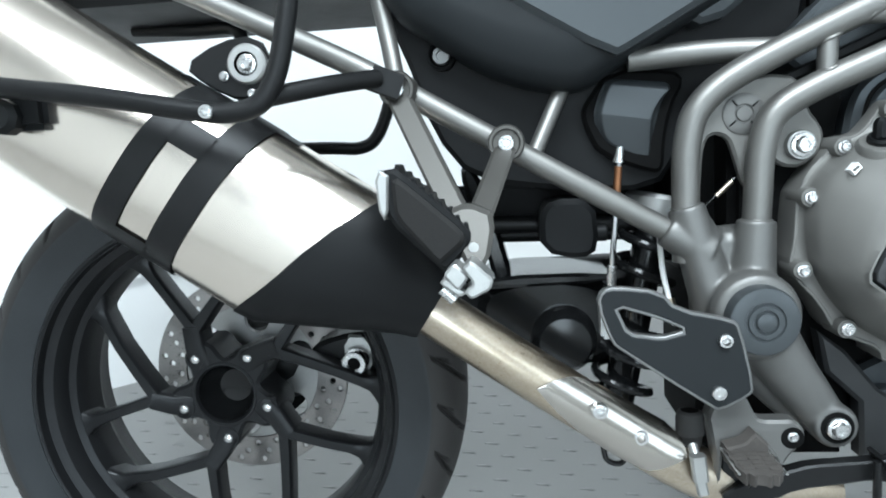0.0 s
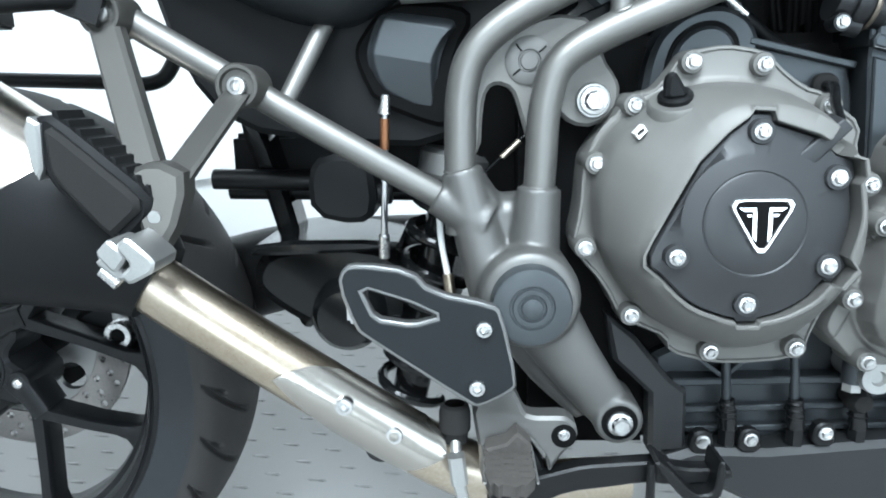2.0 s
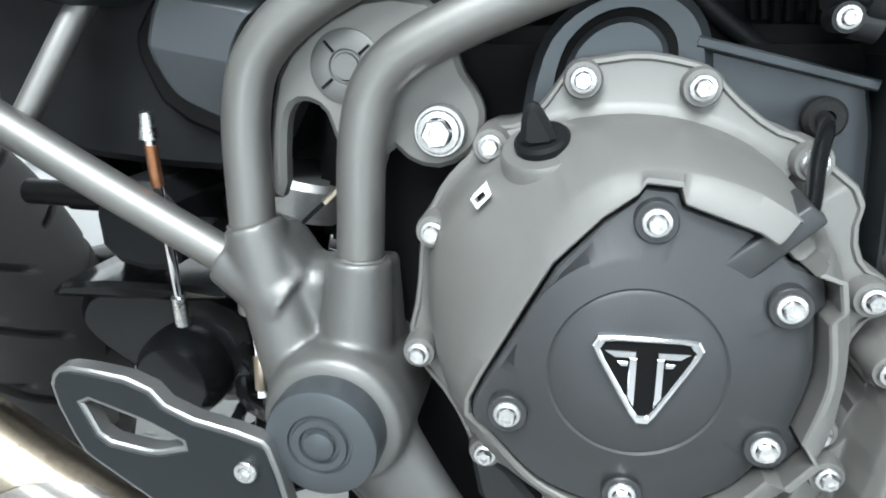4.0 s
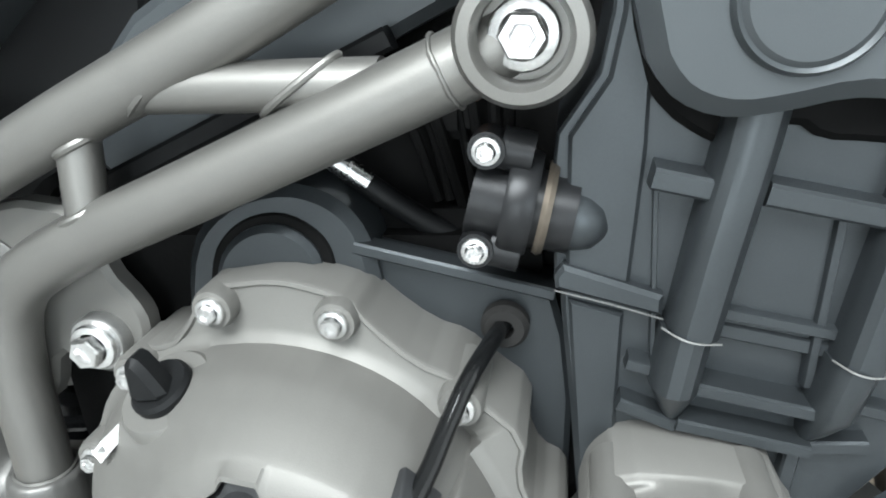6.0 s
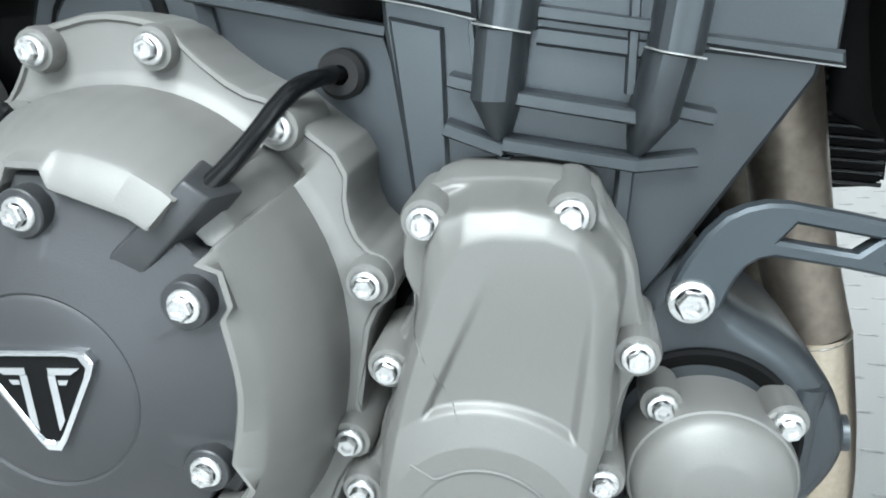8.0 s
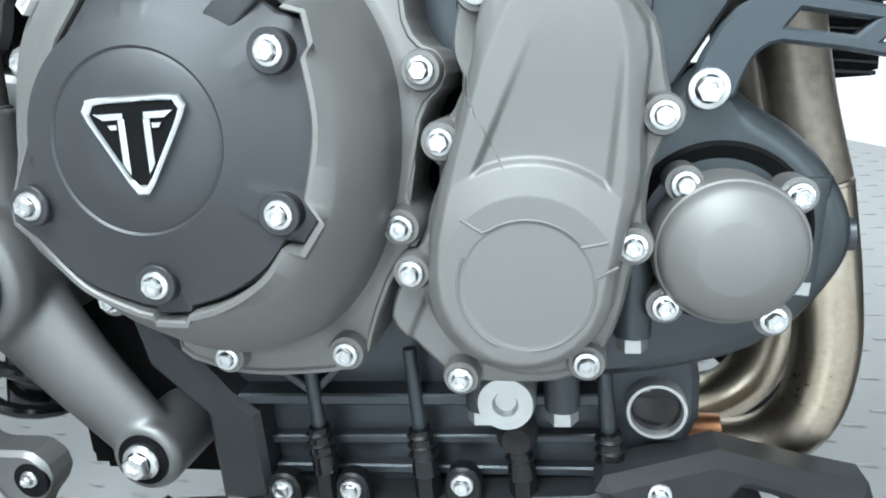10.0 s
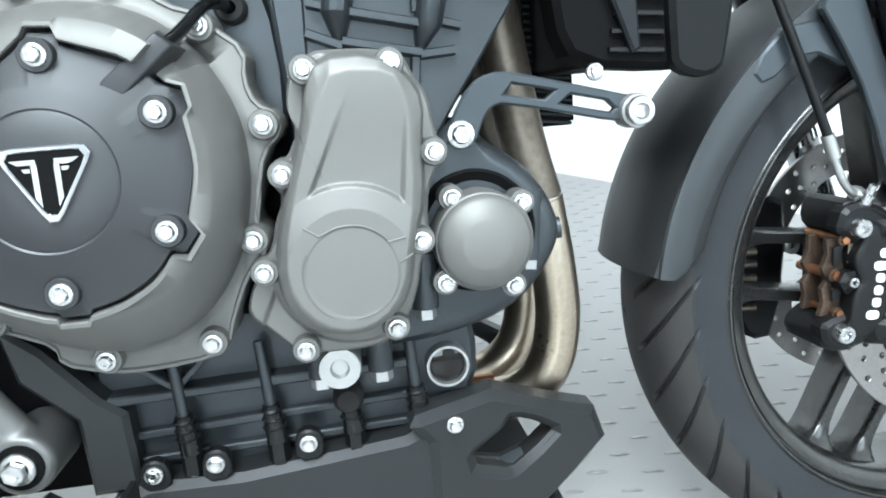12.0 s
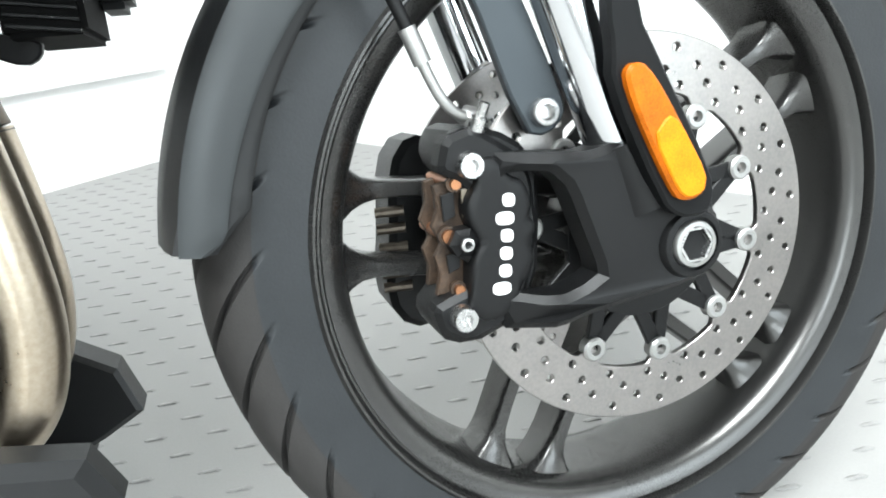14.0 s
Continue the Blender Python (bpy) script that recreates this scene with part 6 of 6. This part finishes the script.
    for a, b in zip(rows, rows[1:]):
        for j in range(34):
            bm.faces.new((a[j], a[(j + 1) % 34], b[(j + 1) % 34], b[j]))
    bmesh.ops.remove_doubles(bm, verts=bm.verts, dist=0.00005)
    return bm


shield = part("pipe_guard", pipe_shell(), GUARD_STEEL, bike, "bright steel guard on the exhaust pipe", 50)
bolt(shield, (0.466, -0.218, 0.356), 0.0078, "socket")
bolt(shield, (0.506, -0.2075, 0.324), 0.0078, "socket")
pclip = part("pipe_clip", bar((0.5595, -0.214, 0.307), (0.5625, -0.214, 0.281), 0.0145, 0.012), DULL_ALLOY, bike, "bright pipe clamp")
part("clip_neck", tube([(0.5585, -0.195, 0.314), (0.5595, -0.207, 0.302)], 0.0052, 12, smooth=False), DULL_ALLOY, pclip)
part("clip_foot", bar((0.5615, -0.214, 0.283), (0.5650, -0.214, 0.267), 0.0105, 0.010), DULL_ALLOY, pclip)
part("hook", tube([(0.475, -0.16, 0.300), (0.478, -0.165, 0.282), (0.492, -0.165, 0.277), (0.505, -0.16, 0.288)], 0.003, 10), BLACK_METAL, bike)

# -- pannier rack and tail --
rack = part("pannier_rack", tube([(-0.24, -0.27, 0.720), (-0.072, -0.285, 0.694), (0.035, -0.287, 0.677), (0.115, -0.288, 0.661), (0.150, -0.288, 0.658), (0.174, -0.287, 0.665), (0.189, -0.285, 0.688), (0.199, -0.283, 0.725), (0.206, -0.280, 0.770), (0.215, -0.27, 0.88)], 0.0092, 18), BLACK_METAL, bike, "black tubular pannier rack")
part("rack_arm", tube([(0.172, -0.287, 0.668), (0.225, -0.245, 0.681), (0.262, -0.20, 0.690)], 0.0088, 16), BLACK_METAL, rack)
part("rack_eye", bar((0.255, -0.197, 0.692), (0.284, -0.192, 0.680), 0.026, 0.010), BLACK_METAL, rack)
bolt(rack, (0.129, -0.297, 0.659), 0.0062, "socket")
part("far_rack_bar", tube([(-0.30, 0.18, 0.655), (-0.10, 0.17, 0.645), (0.110, 0.15, 0.636), (0.168, 0.15, 0.634), (0.196, 0.15, 0.655), (0.222, 0.15, 0.72)], 0.0095, 16), BLACK_METAL, bike, "black rack tube on the far side")
part("tail_bracket", tube([(-0.10, 0.02, 0.80), (-0.02, 0.02, 0.795), (0.04, 0.02, 0.79), (0.045, 0.02, 0.74), (0.048, 0.02, 0.69)], 0.0095, 12), BLACK_METAL, bike, "black tail bracket")
part("hose_stub", block((0.04, 0.0, 0.69), (0.075, 0.03, 0.712), 0.003), BLACK_PLASTIC, bike)
# upper part is unseen bulk, added for its shadow on the floor
part("tail_underside", block((-0.30, -0.13, 0.80), (0.25, 0.13, 0.98), 0.02), BLACK_PLASTIC, bike, "black tail underside, raised out of view to cast shade")
knob = part("rack_clamp", block((-0.098, -0.268, 0.655), (-0.040, -0.225, 0.690), 0.006), BLACK_PLASTIC, bike, "black plastic rack clamp")
part("clamp_knob", lathe([(0.0, 0.02), (0.012, 0.02), (0.017, 0.014), (0.017, 0.0)], (-0.078, -0.262, 0.668), 9), BLACK_PLASTIC, knob)

# -- header pipes --
for y, dx in ((-0.055, 0.0), (0.025, -0.010)):
    pts = [(1.072 + dx, y, 0.68), (1.088 + dx, y, 0.595), (1.102 + dx, y, 0.508), (1.116 + dx, y, 0.450), (1.125 + dx, y, 0.385), (1.127 + dx, y, 0.335), (1.116 + dx, y, 0.292), (1.088 + dx, y * 0.9, 0.266), (1.04, y * 0.7, 0.258), (0.98, y * 0.5, 0.25)]
    hp = part("header_pipe", tube(pts[3:], 0.0205, 28), PIPE, bike, "heat-tinted stainless header pipe")
    part("header_top", tube(pts[:4], 0.0200, 28), PIPE_DULL, hp, "brown sooted upper pipe")
    bead(hp, (1.1165 + dx, y, 0.447), (0.187, 0, -1), 0.0203, 0.0005)
part("collector_union", tube([(1.02, -0.06, 0.283), (1.062, -0.06, 0.283)], 0.0105, 18, smooth=False), COPPER, bike, "brass-tinted pipe union")
part("frame_front_leg", tube([(1.12, 0.02, 0.72), (1.075, 0.03, 0.50), (1.04, 0.03, 0.33)], 0.016, 16), BLACK_METAL, bike)

# -- radiator --
radi = part("radiator", block((1.130, 0.035, 0.507), (1.182, 0.155, 0.80), 0.004), DEEP_BLACK, bike, "black radiator with fine fins")
part("upper_core", block((1.140, -0.10, 0.556), (1.205, 0.034, 0.80), 0.004), DEEP_BLACK, radi)
for k in range(34):
    part("fin", tube([(1.134, 0.0335, 0.515 + 0.0072 * k), (1.178, 0.0335, 0.509 + 0.0072 * k)], 0.0016, 6, smooth=False), BLACK_METAL, radi)
part("end_tank", block((1.178, 0.12, 0.532), (1.206, 0.175, 0.80), 0.006), BLACK_PLASTIC, radi)
part("radiator_side", plate(rounded([(1.105, 0.70), (1.110, 0.590), (1.126, 0.556), (1.205, 0.548), (1.222, 0.552), (1.240, 0.70)], 1), -0.140, -0.105, 0.005), DEEP_BLACK, radi)
for k in range(5):
    part("vent_slat", bar((1.150 + 0.002 * k, -0.142, 0.566 + 0.013 * k), (1.192, -0.142, 0.563 + 0.013 * k), 0.004, 0.006), BLACK_METAL, radi)
part("side_tank", plate(rounded([(1.195, 0.70), (1.194, 0.558), (1.203, 0.545), (1.226, 0.540), (1.240, 0.552), (1.255, 0.70)], 1), -0.152, -0.135, 0.004), BLACK_PLASTIC, radi)
part("shroud_fin", plate([(1.120, 0.68), (1.166, 0.562), (1.172, 0.565), (1.165, 0.68)], -0.150, -0.143, 0.002), PANEL_DARK, radi)
bolt(radi, (1.139, -0.142, 0.551), 0.0070)
part("lower_bracket", plate(rounded([(1.050, 0.527), (1.110, 0.517), (1.148, 0.508), (1.146, 0.496), (1.134, 0.490), (1.112, 0.500), (1.050, 0.509)], 1), 0.060, 0.068, 0.0015, [[(1.062, 0.513), (1.105, 0.507), (1.105, 0.511), (1.062, 0.519)]]), BLACK_METAL, radi)

# -- front wheel --
FX, FZ, FR = 1.533, 0.328, 0.314
h1 = slash(2 * math.pi / 34, -0.26, 0.0135, 0.10, 0.84, 0.0060, -0.10)
tyre("front_tyre", FX, FZ, FR, 0.060, 0.2405, h1, "black grooved front tyre", 0.80, -0.26, -0.10)
FRONT_HALF = [(0.2135, 0.020), (0.2140, 0.034), (0.2165, 0.0425), (0.2205, 0.0475), (0.2265, 0.0505), (0.2315, 0.0520), (0.2322, 0.0492), (0.2338, 0.0492), (0.2350, 0.0555), (0.2362, 0.0582), (0.2380, 0.0582), (0.2392, 0.0560), (0.2422, 0.0540), (0.2422, 0.0420)]
frim = part("front_wheel", lathe(FRONT_HALF + [(r, -y) for r, y in FRONT_HALF[::-1]], (FX, 0, FZ), 140, closed=True), RIM_PAINT, bike, "dark grey cast front wheel with paired spokes", 28)
for k in range(5):
    for s in (-1, 1):
        c = 172.5 + 72.3 * k
        at = lambda r, off: polar(FX, FZ, r, c + s * math.degrees(math.asin(off / r)))
        cast_spoke([(at(0.046, 0.030), 0.018, -0.022), (at(0.10, 0.031), 0.0140, -0.021), (at(0.17, 0.0295), 0.0130, -0.019), (at(0.188, 0.029), 0.0145, -0.0195), (at(0.199, 0.0285), 0.020, -0.021), (at(0.207, 0.0285), 0.030, -0.024), (at(0.215, 0.0285), 0.046, -0.028)], 0.040, frim, RIM_PAINT)
part("hub", lathe([(0.030, -0.06), (0.048, -0.055), (0.048, -0.03), (0.036, -0.015), (0.036, 0.015), (0.048, 0.03), (0.048, 0.055), (0.030, 0.06), (0, 0.06)], (FX, 0, FZ), 40), RIM_PAINT, frim)


def front_disc(y0, label):
    rows = ((0.1085, 20, 0.0030, 0), (0.117, 20, 0.0030, 7), (0.1255, 20, 0.0030, 13), (0.1335, 20, 0.0030, 4))
    ring = []
    for k in range(200):
        a = 2 * math.pi * k / 200
        r = 0.1025 - 0.0150 * max(0.0, math.cos(10 * (a - radians(24)))) ** 4
        ring.append((FX + r * math.cos(a), FZ + r * math.sin(a)))
    d = part("front_brake_disc", plate(circle(FX, FZ, 0.1430, 120), y0 - 0.0025, y0 + 0.0025, 0.0007, [ring] + holes_on(FX, FZ, rows)), DISC_STEEL, bike, label)
    for k in range(10):
        tip = polar(FX, FZ, 0.092, 24 + 36 * k)
        for off in (-12, 12):
            q = polar(FX, FZ, 0.055, 24 + 36 * k + off)
            part("carrier_arm", bar((q[0], y0, q[1]), (tip[0], y0, tip[1]), 0.0115, 0.005), BLACK_METAL, d)
    part("carrier_ring", plate(circle(FX, FZ, 0.062, 60), y0 - 0.003, y0 + 0.003, 0.0008, [circle(FX, FZ, 0.034, 40)]), BLACK_METAL, d)
    for k in range(10):
        x, z = polar(FX, FZ, 0.092, 24 + 36 * k)
        part("button", lathe([(0.0035, 0.004), (0.0042, 0.0065), (0.0075, 0.0065), (0.0092, 0.005), (0.0092, -0.003), (0.0035, -0.003)], (x, y0, z), 20, closed=True), DULL_ALLOY, d)
    return d


front_disc(-0.070, "drilled steel front brake disc")
front_disc(0.070, "drilled steel front brake disc, far side")

# -- fork --
def fork(y):
    a, b = Vector((1.449, y, 0.540)), Vector((1.502, y, 0.385))
    up = (a - b).normalized()
    leg = part("fork_leg", tube([b, a + up * 0.02], 0.0205, 32, smooth=False), CHROME, bike, "chromed fork tube")
    part("fork_slider", tube([a - up * 0.006, a + up * 0.25], 0.0275, 32, smooth=False), GLOSS_BLACK, leg, "black upper fork tube")
    part("fork_ring", lathe([(0.0278, -0.004), (0.0290, 0), (0.0278, 0.004)], a - up * 0.004, 36, axis=up), ORANGE_RING, leg, "orange ring at the seal")
    part("dust_seal", lathe([(0.0208, -0.012), (0.0255, -0.009), (0.0275, 0.0)], a - up * 0.006, 36, axis=up), RUBBER, leg)
    return leg


fork(-0.100)
fork(0.100)
HOLE = [(1.424, 0.393), (1.441, 0.391), (1.452, 0.380), (1.471, 0.321), (1.459, 0.314), (1.445, 0.310), (1.431, 0.311), (1.410, 0.315), (1.410, 0.390)]
SHOE = [(1.404, 0.406), (1.451, 0.402), (1.466, 0.400), (1.496, 0.406), (1.514, 0.394), (1.538, 0.362), (1.556, 0.350), (1.561, 0.330), (1.552, 0.308), (1.524, 0.302), (1.464, 0.294), (1.444, 0.289), (1.404, 0.289)]
shoe = part("fork_bottom", plate(rounded(SHOE, 1, 0.15), -0.1185, -0.092, 0.005, [rounded(HOLE, 1, 0.12)], lambda x, z: -0.10 * max(0.0, min(x, 1.53) - 1.45) + 0.62 * max(0.0, 1.438 - x)), BLACK_METAL, bike, "black cast fork bottom with caliper arms", 25)
# this facet's highlight is put into its paler colour
part("arm_ledge", plate([(1.449, 0.302), (1.472, 0.320), (1.520, 0.3105), (1.505, 0.3015), (1.464, 0.2965)], -0.1175, -0.105, 0.002, bow=lambda x, z: 0.55 * (z - 0.300)), LEDGE_HIGHLIGHT, shoe, "lower arm ledge with a warm highlight painted in", 25)
part("stanchion_clamp", tube([(1.4955, -0.103, 0.405), (1.512, -0.103, 0.362)], (0.0235, 0.028), 28, smooth=False), BLACK_METAL, shoe)
part("axle_eye", lathe([(0.0245, 0.085), (0.0245, 0.124), (0.022, 0.128), (0.018, 0.1285)], (1.535, 0, 0.331), 40), BLACK_METAL, shoe)
axle = part("front_axle", lathe([(0.0140, 0.09), (0.0140, 0.129), (0.0132, 0.1300), (0.0112, 0.1300), (0.0104, 0.121), (0, 0.120)], (1.535, 0, 0.331), 6), ZINC, bike, "hollow bright axle end with a hexagon hole")
part("axle_ring", lathe([(0.0122, 0.12), (0.0122, 0.1302), (0.0150, 0.1298), (0.0160, 0.1280), (0.0160, 0.12)], (1.535, 0, 0.331), 40), DULL_ALLOY, axle)
part("reflector_holder", plate(rounded([(1.474, 0.520), (1.471, 0.480), (1.474, 0.462), (1.472, 0.440), (1.503, 0.366), (1.516, 0.353), (1.536, 0.352), (1.5425, 0.362), (1.5405, 0.380), (1.504, 0.454), (1.492, 0.478), (1.491, 0.520), (1.492, 0.62), (1.470, 0.62)], 1), -0.139, -0.128, 0.002), BLACK_PLASTIC, bike, "black fork guard holding the reflector")
REFL = rounded([(1.476, 0.440), (1.481, 0.452), (1.496, 0.448), (1.532, 0.380), (1.530, 0.367), (1.516, 0.364), (1.507, 0.371)], 2)
refl = part("side_reflector", plate(REFL, -0.1455, -0.138, 0.002), ORANGE_DEEP, bike, "amber side reflector")
part("lower_lens", plate(rounded([(1.4935, 0.407), (1.5040, 0.4190), (1.5120, 0.4145), (1.5305, 0.380), (1.5285, 0.369), (1.517, 0.3665), (1.5095, 0.372)], 1, 0.2), -0.1472, -0.143, 0.001), ORANGE, refl, "bright amber lower lens")
# brake caliper
CAL = rounded([(1.380, 0.410), (1.390, 0.425), (1.416, 0.420), (1.440, 0.404), (1.446, 0.378), (1.438, 0.305), (1.404, 0.281), (1.372, 0.282), (1.364, 0.300), (1.378, 0.314), (1.398, 0.320), (1.401, 0.350), (1.399, 0.386), (1.384, 0.394)], 1)
cal = part("front_brake_caliper", plate(CAL, -0.090, -0.035, 0.004), BLACK_METAL, bike, "black four-piston front brake caliper")
CFACE = [(1.399, 0.403), (1.411, 0.404), (1.420, 0.390), (1.429, 0.386), (1.434, 0.373), (1.431, 0.363), (1.436, 0.355), (1.431, 0.345), (1.433, 0.332), (1.427, 0.321), (1.422, 0.318), (1.417, 0.303), (1.403, 0.297), (1.391, 0.299), (1.384, 0.310), (1.387, 0.322), (1.389, 0.340), (1.396, 0.350), (1.389, 0.366), (1.389, 0.377), (1.396, 0.388)]
face = part("caliper_body", star_loft((1.411, 0.350), [(rounded(CFACE, 1, 0.2), d, y) for d, y in ((0, -0.085), (0, -0.0985), (0.0012, -0.1010), (0.0035, -0.1022), (0.008, -0.1026))], 160), BLACK_METAL, cal, sharp=35)
# a row of plain white shapes where the mark is printed
for k, tall in enumerate((0.0125, 0.0085, 0.0085, 0.0085, 0.0125, 0.0085)):
    x, z = 1.4130 + 0.00150 * k, 0.3185 + 0.0113 * k
    part("printed_shape", plate(rounded([(x, z - 0.0042), (x + 0.0005, z + 0.0042), (x + 0.0005 - tall, z + 0.0050), (x - tall, z - 0.0034)], 2, 0.22), -0.1036, -0.100, 0.0003 ), EMBLEM_WHITE, cal)
part("caliper_half", plate(rounded([(1.374, 0.398), (1.380, 0.418), (1.400, 0.423), (1.430, 0.402), (1.437, 0.386), (1.439, 0.352), (1.426, 0.306), (1.409, 0.290), (1.382, 0.283), (1.365, 0.295), (1.362, 0.312), (1.378, 0.318), (1.397, 0.322), (1.393, 0.334), (1.383, 0.342), (1.385, 0.356), (1.400, 0.362), (1.397, 0.380), (1.388, 0.390)], 1, 0.18), -0.0975, -0.080, 0.004), BLACK_METAL, cal, sharp=20)
for x, y, z in ((1.394, -0.094, 0.400), (1.380, -0.096, 0.304)):
    part("caliper_bolt", lathe([(0.0085, -0.01), (0.0085, 0.010), (0.0075, 0.0115), (0.004, 0.0115), (0.0035, 0.007), (0, 0.007)], (x, y, z), 24), ZINC, cal)
part("pad_pin_boss", lathe([(0.010, -0.01), (0.010, 0.004), (0.007, 0.006), (0.005, 0.009), (0, 0.009)], (1.386, -0.095, 0.352), 6), BLACK_METAL, cal)
bolt(cal, (1.386, -0.103, 0.352), 0.0046, "socket")
for y, lean in ((-0.0835, 0.0), (-0.0570, 0.002)):
    pad = part("brake_pad", plate([(1.374 + lean, 0.388), (1.400, 0.392), (1.400, 0.316), (1.369 + lean, 0.316), (1.373, 0.330), (1.3705, 0.342), (1.376, 0.350), (1.3705, 0.362), (1.376, 0.374)], y, y + 0.006, 0.0008), PAD_BROWN, cal, "brown brake pad backing plate")
    part("friction_lining", block((1.376, y + 0.006, 0.324), (1.400, y + 0.0105, 0.384), 0.001), BLACK_METAL, pad)
for x, z, r in ((1.3785, 0.3560, 0.0045), (1.3820, 0.3200, 0.0034), (1.3860, 0.3885, 0.0034)):
    part("pad_pin", tube([(x, -0.094, z), (x, -0.040, z)], r, 16, smooth=False), COPPER, cal, "copper-tinted pad pin")
    part("pin_collar", tube([(x, -0.0905, z), (x, -0.0865, z)], r + 0.0020, 16, smooth=False), PAD_BROWN, cal)
for z0, z1 in ((0.385, 0.364), (0.346, 0.330)):
    part("pad_spring", plate([(1.3895, z0), (1.3965, z0), (1.3955, z1), (1.3890, z1 + 0.003)], -0.0925, -0.0905, 0.0004), PIPE, cal, "bright pad spring")
    part("pad_spring", plate([(1.3765, z0 - 0.003), (1.3855, z0 - 0.001), (1.3850, z1 + 0.004), (1.3770, z1 + 0.001)], -0.0895, -0.0875, 0.0004), BLACK_METAL, cal)
part("bleed_nipple", lathe([(0.006, 0), (0.006, 0.008), (0.0035, 0.010), (0.0035, 0.018), (0, 0.018)], (1.404, -0.090, 0.420), 14, axis=(0.3, -0.3, 0.9)), ZINC, cal)
far_cal = part("front_brake_caliper", plate(rounded([(1.377, 0.388), (1.398, 0.414), (1.427, 0.401), (1.415, 0.250), (1.380, 0.247), (1.362, 0.278), (1.372, 0.33)], 1), 0.045, 0.10, 0.006), BLACK_METAL, bike, "black brake caliper on the far disc")
for z in (0.352, 0.338, 0.322, 0.300, 0.288):
    part("pad_pin", tube([(1.362, 0.050, z), (1.385, 0.044, z)], 0.0045, 10, smooth=False), PIPE_DULL, far_cal)
# hose, stay and mudguard
bhose = part("brake_hose", tube([(1.312, -0.085, 0.62), (1.330, -0.088, 0.575), (1.349, -0.090, 0.528), (1.369, -0.090, 0.478)], 0.0042, 12), BLACK_METAL, bike, "black brake hose with a steel end")
part("hose_end", tube([(1.3665, -0.090, 0.484), (1.374, -0.090, 0.463)], 0.0058, 12, smooth=False), DULL_ALLOY, bhose)
part("hose_pipe", tube([(1.373, -0.090, 0.465), (1.382, -0.090, 0.444), (1.392, -0.088, 0.432), (1.402, -0.084, 0.428)], 0.0036, 12), DULL_ALLOY, bhose)
part("banjo", lathe([(0.0085, -0.004), (0.0085, 0.004), (0.006, 0.006), (0, 0.007)], (1.404, -0.082, 0.427), 6, axis=(0.3, -0.5, 0.8)), DULL_ALLOY, bhose)
stay2 = part("mudguard_stay", plate(rounded([(1.352, 0.600), (1.378, 0.560), (1.404, 0.512), (1.436, 0.414), (1.452, 0.410), (1.466, 0.422), (1.464, 0.436), (1.438, 0.504), (1.412, 0.556), (1.392, 0.61)], 1), -0.092, -0.084, 0.0015), STRUT_PAINT, bike, "blue-grey metal mudguard stay")
bolt(stay2, (1.449, -0.093, 0.426), 0.0092, "socket")
part("mudguard_bridge", plate(rounded([(1.300, 0.545), (1.345, 0.590), (1.410, 0.56), (1.404, 0.535), (1.350, 0.560), (1.315, 0.528)], 1), -0.080, -0.068, 0.002), STRUT_PAINT, bike)


def mudguard():
    """A curved blade over the tyre, its sides turned down."""
    bm = bmesh.new()
    prof = [(-0.074, -0.050), (-0.075, -0.030), (-0.071, -0.015), (-0.055, -0.004), (-0.030, 0.001), (0, 0.003)]
    prof += [(-y, r) for y, r in prof[-2::-1]]
    rows = []
    n = 60
    for k in range(n + 1):
        a = radians(172.8 - 109.3 * k / n)
        t = k / n
        end = min(1.0, t / 0.05)
        ring_o = [(y, 0.331 + (r if abs(y) < 0.06 else r * (0.62 + 0.38 * end))) for y, r in prof]
        ring_i = [(y * 0.965, r - 0.0035) for y, r in ring_o[::-1]]
        rows.append([bm.verts.new((FX + r * math.cos(a), y, FZ + r * math.sin(a))) for y, r in ring_o + ring_i])
    m = len(rows[0])
    for a, b in zip(rows, rows[1:]):
        for j in range(m):
            bm.faces.new((a[j], a[(j + 1) % m], b[(j + 1) % m], b[j]))
    bm.faces.new(rows[0])
    bm.faces.new(rows[-1][::-1])
    return bm


guard_f = part("front_mudguard", mudguard(), MATT_PLASTIC, bike, "matt dark front mudguard with turned-down sides")


def mudguard_side():
    bm = bmesh.new()
    rows = []
    n = 50
    for k in range(n + 1):
        t = k / n
        a = radians(172.9 - 75.3 * t)
        lo = 0.291 - 0.018 * t
        lo = lo + (0.012 * (1 - t / 0.04) ** 2 if t < 0.04 else 0)
        rows.append([bm.verts.new((FX + r * math.cos(a), y, FZ + r * math.sin(a))) for y, r in ((-0.0765, 0.318), (-0.078, 0.314), (-0.0785, lo + 0.003), (-0.077, lo), (-0.072, lo), (-0.071, 0.318))])
    for a, b in zip(rows, rows[1:]):
        for j in range(6):
            bm.faces.new((a[j], a[(j + 1) % 6], b[(j + 1) % 6], b[j]))
    bm.faces.new(rows[0])
    bm.faces.new(rows[-1][::-1])
    return bm


part("side_flank", mudguard_side(), FLANK_GREY, guard_f, "paler grey flank of the mudguard")
# side stand on the far side
part("side_stand", tube([(0.70, 0.10, 0.28), (0.66, 0.26, 0.08), (0.65, 0.30, -0.035)], 0.012, 14), BLACK_METAL, bike, "black side stand")
